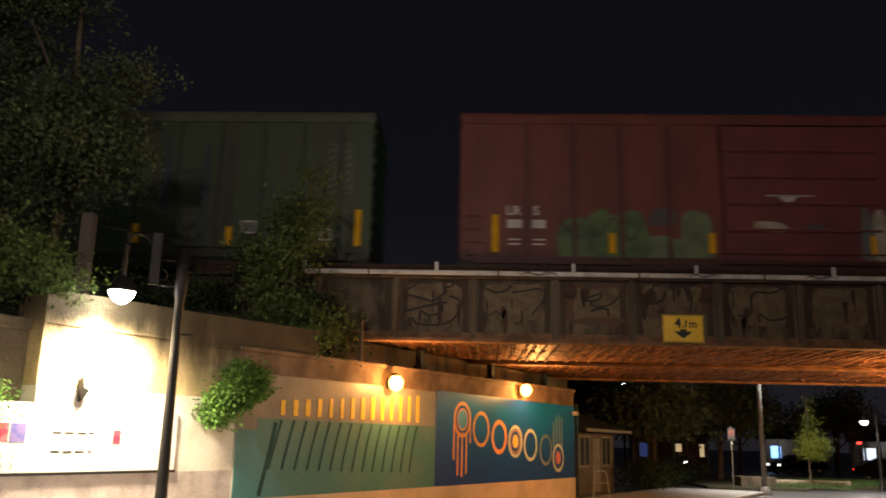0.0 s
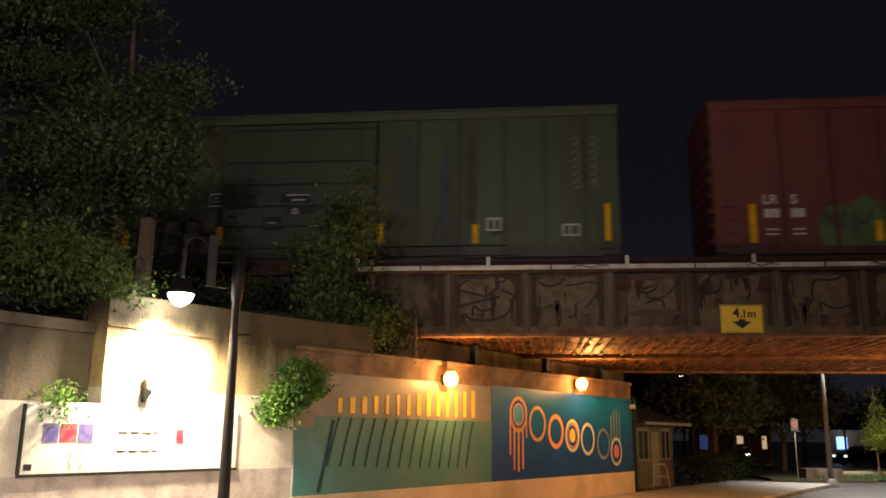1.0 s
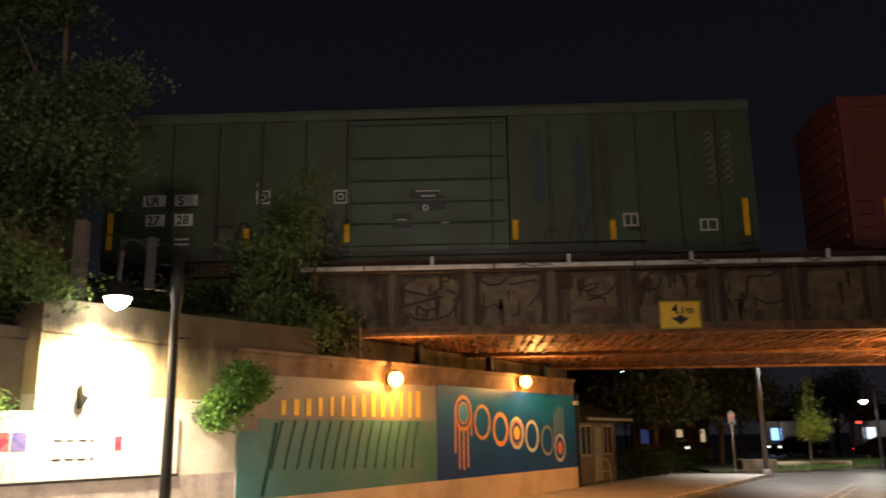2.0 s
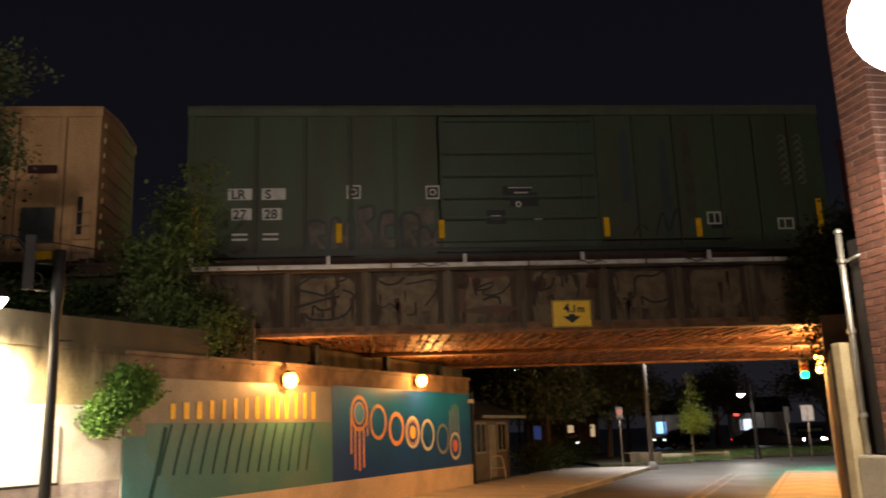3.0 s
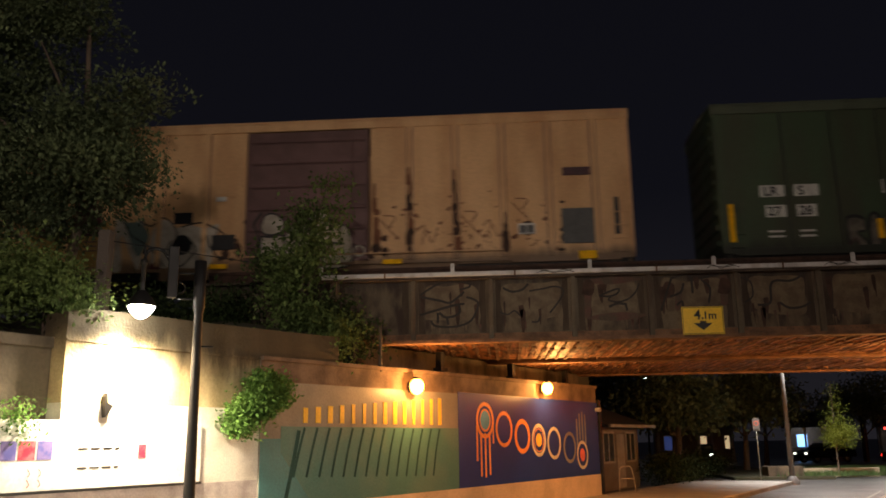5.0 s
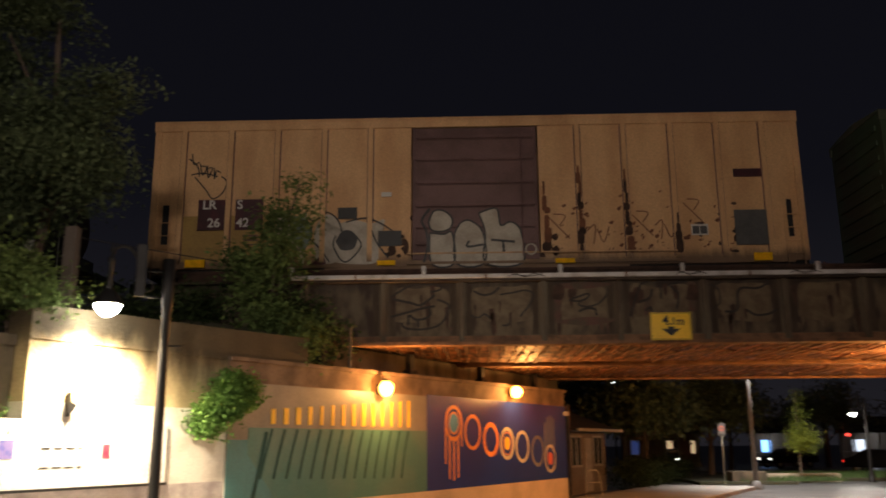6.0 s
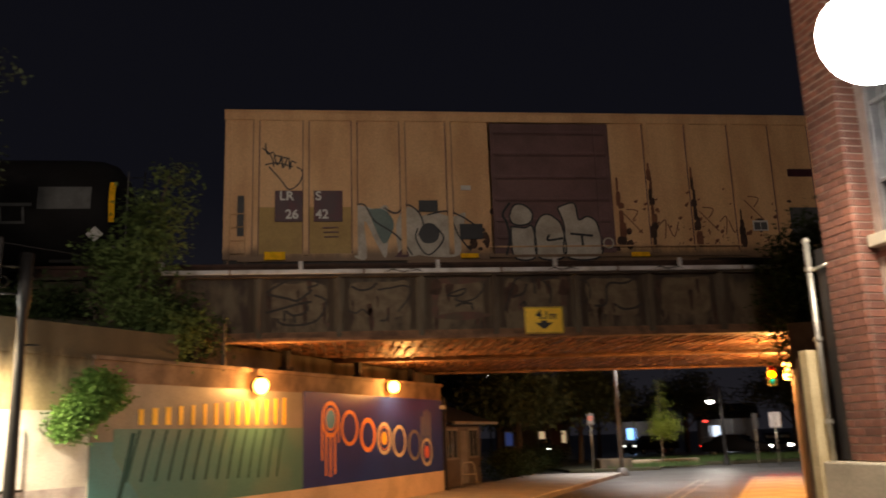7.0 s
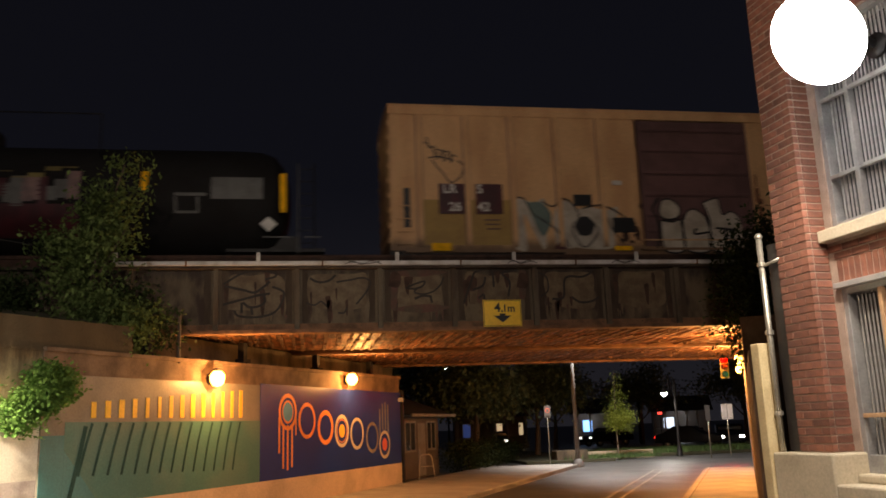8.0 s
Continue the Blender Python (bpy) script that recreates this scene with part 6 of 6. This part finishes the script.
tree(WALL @ Matrix.Translation((10.72, -0.1, 2.5)), [(0.1, 0.25, 0.0, 0.03), (0.0, 0.0, 0.25, 0.02), (-0.2, -0.2, 0.3, 0.012)], [((0, 0, 0.2), (-0.5, -0.3, -0.2), 0.012), ((0, 0, 0.2), (0.35, -0.2, 0.4), 0.012)],
     [(0.38, -0.10, 0.52, 0.18, 0.12, 0.14), (0.66, -0.10, 0.44, 0.14, 0.10, 0.12), (0.12, -0.12, 0.36, 0.20, 0.15, 0.15), (0.50, -0.10, 0.22, 0.20, 0.10, 0.14), (0.80, -0.10, 0.20, 0.10, 0.08, 0.10), (-0.14, -0.14, 0.12, 0.20, 0.14, 0.14), (0.22, -0.12, 0.02, 0.20, 0.12, 0.12), (-0.32, -0.16, -0.08, 0.17, 0.13, 0.13), (0.0, -0.14, -0.18, 0.16, 0.10, 0.10), (-0.46, -0.18, -0.30, 0.12, 0.10, 0.10), (-0.22, -0.16, -0.34, 0.11, 0.09, 0.07)],
     7500, 0.082, 5, LEAFB, "bright green bush growing out of the wall", "bush", "bush", 0.4, 0.62)
tree(WALL @ Matrix.Translation((6.45, 0.12, 2.28)), None, [((0, 0.1, 0), (0.1, -0.2, 0.15), 0.01)], [(0.05, -0.05, 0.05, 0.18, 0.12, 0.08), (0.0, -0.18, -0.10, 0.10, 0.07, 0.12)], 520, 0.06, 6, LEAFB, "small green weed on the wall ledge", "weed", "weed", 0.3)
tree(pose(10.9, 18.0, 0.1), [(0, 0, 0, 0.12), (0, 0, 2.5, 0.10), (-0.3, 0, 5, 0.05)], [((0, 0, 3), (-1.2, -0.2, 4.6), 0.05), ((0, 0, 3.4), (0.9, -0.3, 5.2), 0.05)],
     [(-0.4, -0.2, 4.5, 0.9, 0.7, 0.7), (0.3, 0, 5.6, 1.1, 0.8, 1.0), (-0.7, -0.1, 5.5, 0.6, 0.5, 0.6), (0.9, -0.2, 4.4, 0.9, 0.7, 1.2), (0.2, 0, 3.6, 0.8, 0.6, 0.6), (-0.95, -0.1, 3.75, 0.5, 0.4, 0.5), (-0.75, -0.1, 4.6, 0.6, 0.4, 0.6), (-0.6, -0.1, 3.2, 0.4, 0.3, 0.3)], 15000, 0.12, 7, LEAFD, "dark leafy tree beside the bridge end")
tree(pose(15.5, 41.1, 0.15), [(0, 0, 0, 0.05), (0, 0, 1.6, 0.04), (0.05, 0, 4.2, 0.015)], [((0, 0, 1.4), (0.5, 0, 2.2), 0.02), ((0, 0, 1.5), (-0.5, 0.1, 2.3), 0.02)],
     [(0.12, 0, 1.8, 0.52, 0.5, 0.5), (0.35, -0.1, 1.9, 0.4, 0.4, 0.35), (0.1, 0, 2.6, 0.34, 0.34, 0.6), (0.05, 0, 3.6, 0.17, 0.17, 0.75)], 4600, 0.09, 8, LEAFS, "small upright street tree lit by a lamp", "tree")
for i, (x, y, h, r) in enumerate(((8.3, 41.5, 5.2, 2.0), (9.2, 47, 5.4, 2.6), (13.5, 49, 5.8, 2.4), (6.5, 50, 6.5, 3.0), (18.5, 62, 6.5, 3.4), (27, 66, 6.0, 3.2), (35, 64, 6.5, 3.4), (2.5, 60, 7.5, 4.0), (42, 66, 7.0, 4.0))):
    tree(pose(x, y, 0.0), [(0, 0, 0, 0.2), (0.1, 0, 2.0, 0.16), (0, 0, h * 0.8, 0.06)], [((0, 0, 1.8), (r * 0.6, 0, h * 0.6), 0.06), ((0, 0, 2.0), (-r * 0.6, 0, h * 0.62), 0.06)],
         [(0, 0, h * 0.74, r * 0.8, r * 0.8, h * 0.22), (r * 0.5, -0.4, h * 0.63, r * 0.6, r * 0.6, h * 0.13), (-r * 0.5, -0.3, h * 0.66, r * 0.6, r * 0.6, h * 0.14), (0.2, 0, h * 0.95, r * 0.5, r * 0.5, h * 0.16)], 6000, 0.26, 20 + i, LEAFT, "dark broad-leaved tree beyond the bridge")
for i, (x, y, r) in enumerate(((6.9, 36.0, 1.0), (7.5, 38.0, 1.1), (8.6, 41, 1.2), (9.8, 43.5, 1.2), (10.8, 46, 1.2))):
    tree(pose(x, y, 0.1), None, [((0, 0, 0), (0, 0, 0.6), 0.03)], [(0, 0, 0.55, r, r, 0.5)], 1800, 0.12, 40 + i, LEAFD, "low dark hedge bush near the house", "bush", "bush")

for i, (x, y, r) in enumerate(((-9.2, 17.6, 1.0), (-8.0, 17.9, 0.9), (-6.9, 18.0, 0.9), (-6.1, 18.1, 0.6))):
    tree(pose(x, y, 4.3), None, [((0, 0, -0.4), (0, 0, 0.5), 0.03)], boughs([(0, 0, 0.45, r, 0.6, 0.5)], 26, 0.24, 60 + i), 1800, 0.11, 70 + i, LEAFD, "dark scrub on the bank beside the track", "shrub", "shrub")

# old fence post with a wire on the bank
OLDWOOD = mat("grey_old_wood", (0.10, 0.078, 0.062), 0.9, second=(0.08, 0.06, 0.05), mix=0.8, scale=5, fine=40, bump=0.6, stretch=(2, 2, 0.3))
for x_, y_, top in ((-6.73, 13.6, 5.55),):
    fp = thing("fence_post", pose(x_, y_, 0), "old grey square wooden fence post on the bank", "fence post")
    part("post", boxes((-0.10, -0.10, 3.2, 0.10, 0.10, top), bevel=0.012), OLDWOOD, fp, "weathered wood")
    part("wire", rods(((0.0, 0.1, top - 0.15), (2.0, 1.7, top - 0.25), 0.010)), IRON, fp, "thin slack wire")

# grass, planter and verge beyond the junction


def grass(m, x0, x1, y0, y1, count, seed, label):
    rng = np.random.default_rng(seed)
    p = np.stack([rng.uniform(x0, x1, count), rng.uniform(y0, y1, count), np.zeros(count)], 1)
    a = rng.uniform(0, 2 * np.pi, count)
    d = np.stack([np.cos(a), np.sin(a), 0 * a], 1) * 0.02
    tip = p + np.stack([rng.normal(0, 0.05, count), rng.normal(0, 0.05, count), rng.uniform(0.10, 0.30, count)], 1)
    v = np.stack([p - d, p + d, tip], 1).reshape(-1, 3)
    me = bpy.data.meshes.new("grass")
    me.from_pydata(v.tolist(), [], [(3 * i, 3 * i + 1, 3 * i + 2) for i in range(count)])
    me.materials.append(GRASS)
    ob = new("grass", me)
    ob.matrix_basis = m
    tagged(ob, label, "grass", "", "stuff")


solid("verge", boxes((15.0, 43.2, 0.0, 34, 50, 0.16), (10.5, 40.2, 0, 15, 60, 0.14), bevel=0.02), SOIL, pose(0, 0, 0), "dark grassy verge across the junction", "verge", "structure")
grass(pose(0, 0, 0.15), 16.0, 30, 43.3, 48.5, 14000, 1, "bright mown grass verge under lamp light")
grass(pose(0, 0, 0.13), 12.5, 17.5, 40.4, 43.2, 2500, 2, "low weeds and grass beside the kerb")
solid("low_wall", boxes((12.15, 40.6, 0.0, 13.75, 41.6, 0.58), bevel=0.03), DARKCONC, pose(0, 0, 0), "pale concrete planter block near a pole", "planter")
solid("slab_seat", boxes((14.3, 42.2, 0.0, 17.8, 42.7, 0.42), bevel=0.03), PLASTER, pose(0, 0, 0), "long low pale concrete slab in grass", "bench")

# poles and signs
pole = thing("utility_pole", pose(11.8, 36.3, 0.0), "grey concrete pole on the corner with an added lamp", "lamp pole")
part("shaft", rods(((0, 0, 0), (0, 0, 7.4), 0.105, 0.08)), POLE, pole, "tapered shaft", True)
# arm, head and lens are added to carry the junction fill
part("arm", rods(((0, 0, 7.3), (0.8, -0.3, 7.42), 0.03)), GALV, pole, "added lamp arm", True)
part("added_lamp_head", boxes((0.6, -0.45, 7.34, 1.0, -0.15, 7.46), bevel=0.03), GALV, pole)
part("lens", boxes((0.64, -0.42, 7.29, 0.96, -0.18, 7.339), bevel=0.02), glow("added_corner_glow", (1.0, 0.88, 0.7), 20), pole, "glowing lens")
part("base", lathe([(0.28, 0), (0.28, 0.12), (0.17, 0.3), (0.135, 0.34)], 16), POLE, pole, "flared footing", True)
np_ = thing("no_parking_sign", pose(11.15, 38.4, 0.0), "small pale road sign on a thin post", "road sign")
part("post", rods(((0, 0, 0), (0, 0, 2.75), 0.025)), GALV, np_, "", True)
part("plate", boxes((-0.15, -0.035, 2.18, 0.15, -0.026, 2.72), bevel=0.003), GREYL, np_, "pale rectangular plate")
part("symbol", ring(0, 2.5, 0.11, 0.075, 0.004, -0.036), CORAL, np_, "red ring symbol")
part("symbol", patch([(-0.1, 2.2), (0.1, 2.2), (0.1, 2.26), (-0.1, 2.26)], 0.004, -0.036, False), BLACK, np_, "dark arrow bar")
ws = thing("road_sign", pose(20.9, 39.9, 0.0), "white rectangular road sign on a post", "road sign")
part("post", rods(((0, 0, 0), (0, 0, 2.6), 0.03)), GALV, ws, "", True)
part("plate", boxes((-0.3, -0.05, 1.8, 0.3, -0.04, 2.55), bevel=0.004), mat("white_sign_sheet", (0.86, 0.86, 0.85), 0.4, scale=3, fine=30, bump=0.02), ws, "white plate")
part("marking", boxes((-0.01, -0.055, 1.86, 0.01, -0.05, 2.5), (-0.24, -0.055, 1.84, 0.24, -0.05, 1.86)), GREYP, ws, "thin grey marking")
ws2 = thing("road_sign", pose(19.4, 39.0, 0.0), "narrow dark road sign on a post", "road sign")
part("post", rods(((0, 0, 0), (0, 0, 2.5), 0.03)), GALV, ws2, "", True)
part("plate", boxes((-0.13, -0.05, 1.75, 0.13, -0.04, 2.5), bevel=0.004), GREYP, ws2, "dark plate")
up = thing("utility_pole", pose(26.4, 64.8, 0.1), "thin dark far pole", "pole")
part("shaft", rods(((0, 0, 0), (0, 0, 3.9), 0.13, 0.09)), IRON, up, "", True)
part("crossarm", boxes((-0.6, -0.06, 3.5, 0.6, 0.06, 3.62)), IRON, up)

# bungalow past the mural wall
SIDING = mat("beige_siding", (0.14, 0.115, 0.095), 0.8, second=(0.10, 0.083, 0.068), scale=1.5, fine=30, bump=0.1)
TRIM = mat("pale_trim", (0.27, 0.25, 0.22), 0.6, scale=3, fine=30, bump=0.05)
ROOFM = mat("dark_shingles", (0.040, 0.036, 0.034), 0.85, scale=3, fine=40, bump=0.4)
bung = thing("bungalow", pose(3.65, 32.6, 0.0, 0, 0, 61.3), "beige bungalow with pale window trim and dark roof", "house")
part("wall", boxes((0, 0, 0, 4.1, 0.2, 2.5), (0, 0.2, 0, 0.2, 7, 2.5), (3.9, 0.2, 0, 4.1, 7, 2.5), (0.2, 6.8, 0, 3.9, 7, 2.5)), SIDING, bung, "beige siding")
for k in range(16):
    part("clapboard", boxes((0.0, -0.018, 0.15 + 0.145 * k, 4.1, 0.0, 0.155 + 0.145 * k + 0.12), bevel=0.004), SIDING, bung)
bm = bmesh.new()
v = [bm.verts.new(p) for p in ((-0.5, -0.6, 2.4), (4.6, -0.6, 2.4), (4.6, 3.5, 3.9), (-0.5, 3.5, 3.9), (-0.5, 7.6, 2.4), (4.6, 7.6, 2.4))]
for q in ((0, 1, 2, 3), (3, 2, 5, 4), (0, 3, 4), (1, 5, 2), (0, 4, 5, 1)):
    bm.faces.new([v[i] for i in q])
part("roof", bm, ROOFM, bung, "dark pitched roof")
part("gutter", boxes((-0.5, -0.68, 2.34, 4.6, -0.58, 2.46), bevel=0.02), TRIM, bung, "pale gutter")
for x0, x1 in ((0.35, 1.35), (2.75, 3.65)):
    w = part("window", boxes((x0 - 0.08, -0.04, 1.0, x1 + 0.08, 0.0, 1.08), (x0 - 0.08, -0.04, 2.12, x1 + 0.08, 0.0, 2.2), (x0 - 0.08, -0.04, 1.08, x0, 0.0, 2.12), (x1, -0.04, 1.08, x1 + 0.08, 0.0, 2.12), ((x0 + x1) / 2 - 0.03, -0.04, 1.08, (x0 + x1) / 2 + 0.03, 0, 2.12)), TRIM, bung, "pale window trim")
    part("pane", boxes((x0, -0.022, 1.08, x1, -0.019, 2.12)), GLASS, w, "dark pane")
part("door", boxes((1.65, -0.05, 0.05, 2.45, -0.02, 2.1), bevel=0.01), TRIM, bung, "pale front door")
rack = thing("bike_rack", pose(3.9, 29.6, 0.15, 0, 0, 20), "thin bent steel bicycle rack on the walkway", "bike rack")
part("hoop", tube([(0, 0, 0), (0.05, 0, 0.75), (0.3, 0, 0.85), (0.5, 0, 0.75), (0.62, 0, 0)], 0.02), GALV, rack, "", True)
part("bar", rods(((0.1, 0, 0.45), (0.55, 0, 0.45), 0.015)), GALV, rack, "", True)

# lit shop front and porch houses across the junction
BLUEG = glow("blue_screen", (0.22, 0.48, 1.0), 2.6)
WHITEG = glow("white_window", (0.75, 0.85, 1.0), 1.2)
WARMG = glow("warm_window", (1.0, 0.72, 0.40), 0.5)
DIMBLUE = glow("dim_blue_window", (0.12, 0.22, 0.75), 0.12)


def porch_house(m, w, label, glowm, posts, second=False):
    h = thing("house", m, label, "house")
    part("wall", boxes((0, 1.6, 0, w, 6, 2.8)), SIDING, h, "plain siding")
    bm = bmesh.new()
    v = [bm.verts.new(p) for p in ((-0.3, -0.3, 2.6), (w + 0.3, -0.3, 2.6), (w + 0.3, 3, 4.0), (-0.3, 3, 4.0), (-0.3, 6.4, 2.6), (w + 0.3, 6.4, 2.6))]
    for q in ((0, 1, 2, 3), (3, 2, 5, 4), (0, 3, 4), (1, 5, 2), (0, 4, 5, 1)):
        bm.faces.new([v[i] for i in q])
    part("roof", bm, ROOFM, h, "dark roof")
    part("porch_floor", boxes((0, 0, 0, w, 1.6, 0.3)), TRIM, h)
    for k in range(posts):
        x = 0.15 + (w - 0.3) * k / (posts - 1)
        part("post", boxes((x - 0.09, 0.05, 0.3, x + 0.09, 0.23, 2.5), (x - 0.14, 0.0, 0.3, x + 0.14, 0.28, 0.5), (x - 0.14, 0.0, 2.4, x + 0.14, 0.28, 2.6), bevel=0.01), TRIM, h, "pale porch post")
    part("balustrade", boxes((0.2, 0.1, 1.05, w * 0.6, 0.16, 1.12), (0.2, 0.1, 0.45, w * 0.6, 0.16, 0.5)), TRIM, h, "porch rail")
    wn = part("window", boxes((w * 0.18, 1.52, 1.0, w * 0.40, 1.6, 2.1)), TRIM, h, "lit window frame")
    part("pane", boxes((w * 0.2, 1.49, 1.05, w * 0.38, 1.519, 2.05)), glowm, wn, "glowing pane")
    if second:
        wn = part("window", boxes((w * 0.78, 1.52, 1.0, w * 0.92, 1.6, 2.1)), TRIM, h, "lit window frame")
        part("pane", boxes((w * 0.8, 1.49, 1.05, w * 0.9, 1.519, 2.05)), glowm, wn, "glowing pane")
    return h


porch_house(pose(22.9, 71, 0, 0, 0, -18), 4.2, "small far house with a blue-lit window and white posts", BLUEG, 4)
porch_house(pose(31.0, 73, 0, 0, 0, -22), 5.0, "small far house with a pale lit porch", WHITEG, 6)
porch_house(pose(15.05, 70, 0, 0, 0, -12), 3.4, "small far house with two warm lit windows", WARMG, 3, True)
porch_house(pose(10.6, 60, 0, 0, 0, -8), 3.0, "small dark far house with a dim blue window", DIMBLUE, 3)
porch_house(pose(38.5, 70, 0, 0, 0, -28), 7.0, "dark far house behind parked cars", GLASS, 4)


def car_body(m, paint, label, lights):
    c = thing("car", m, label, "car", "cars at the junction")
    prof = [(-2.1, 0.35), (-2.15, 0.75), (-1.5, 0.92), (-0.9, 0.98), (-0.3, 1.42), (0.9, 1.45), (1.6, 1.02), (2.1, 0.9), (2.15, 0.4)]
    bm = bmesh.new()
    f = bm.faces.new([bm.verts.new((x, -0.85, z)) for x, z in prof])
    e = bmesh.ops.extrude_face_region(bm, geom=[f])
    bmesh.ops.translate(bm, verts=[v for v in e["geom"] if isinstance(v, bmesh.types.BMVert)], vec=(0, 1.7, 0))
    bmesh.ops.bevel(bm, geom=list(bm.edges), offset=0.06, segments=2, affect="EDGES", profile=0.6)
    part("body", bm, paint, c, "dark painted body", True)
    part("side_window", patch([(-0.75, 1.0), (-0.25, 1.34), (0.85, 1.37), (1.3, 1.02)], 0.006, -0.85, False), GLASS, c, "dark glass")
    part("windscreen", boxes((-0.72, -0.7, 1.03, -0.68, 0.7, 1.3)), GLASS, c)
    for x in (-1.35, 1.35):
        for y in (-0.80, 0.62):
            w = part("wheel", rods(((x, y, 0.32), (x, y + 0.18, 0.32), 0.32), seg=18), BLACK, c, "black tyre", True)
            part("rim", rods(((x, y - 0.01, 0.32), (x, y + 0.19, 0.32), 0.19), seg=12), GALV, w, "", True)
    for y in (-0.62, 0.62):
        part("headlight", boxes((-2.19, y - 0.14, 0.62, -2.12, y + 0.14, 0.76), bevel=0.02), glow("headlight_glow", (1.0, 0.95, 0.85), lights), c, "lit headlight")
        part("tail_light", boxes((2.10, y - 0.14, 0.7, 2.17, y + 0.14, 0.82), bevel=0.02), glow("tail_glow", (1.0, 0.03, 0.02), 3.0), c, "red tail light")
    return c


CARP = mat("dark_car_paint", (0.010, 0.010, 0.012), 0.5, metal=0.0, scale=2, fine=60, bump=0, spec=0.15)
car_body(pose(24.8, 52.5, 0.0, 0, 0, 143), CARP, "dark car waiting with lit headlights", 25.0)
car_body(pose(27.9, 53.2, 0.0, 0, 0, 66), CARP, "dark car with bright headlights facing the junction", 30.0)
car_body(pose(15.4, 68.0, 0.0, 0, 0, 80), CARP, "far parked car with lit lamps", 8.0)
car_body(pose(24.0, 66.0, 0.0, 0, 0, 20), CARP, "far dark parked car", 2.0)
rs = thing("lit_sign", pose(27.9, 64.2, 0.1, 0, 0, -23), "small glowing red sign on a thin far post", "sign")
part("post", rods(((0, 0, 0), (0, 0, 2.5), 0.035)), IRON, rs, "", True)
part("panel", boxes((-0.17, -0.05, 2.22, 0.17, 0.05, 2.38), bevel=0.02), glow("red_sign_glow", (1.0, 0.06, 0.04), 3.0), rs, "glowing red panel")
MOON = glow("far_lamp_glow", (0.9, 0.97, 1.0), 14.0)
fl = thing("street_lamp", pose(13.3, 78.9, 0), "distant white road lamp on a tall pole", "street lamp")
part("post", rods(((0, 0, 0), (0, 0, 7.5), 0.1, 0.06)), IRON, fl, "", True)
part("head", boxes((-0.25, -0.3, 7.45, 0.25, 0.3, 7.6), bevel=0.03), IRON, fl)
part("lens", boxes((-0.2, -0.34, 7.3, 0.2, 0.2, 7.449), bevel=0.05), MOON, fl, "glowing lens")

# ---- what moves ----
# seconds and the west end of the yellow boxcar along the track
TRAIN = [(0.0, -38.5), (1.0, -33.47), (2.5, -26.1), (3.5, -20.97), (4.5, -15.83), (5.5, -10.75), (6.5, -5.65), (7.0, -3.03), (7.5, -0.42), (8.0, 2.17)]


def motions():
    for car_, off, y in ((yel, 0.0, 20.6), (grn, 18.9, 20.6), (red, 18.9 + 18.95 + 0.1, 20.6), (tank, -18.85 + 2.1 - 1.93, 20.55)):
        walk(car_, [(t, pose(x + off, y, R0)) for t, x in TRAIN])
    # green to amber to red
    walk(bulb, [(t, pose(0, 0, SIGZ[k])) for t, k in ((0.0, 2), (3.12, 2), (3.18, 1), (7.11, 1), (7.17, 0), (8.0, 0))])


motions()
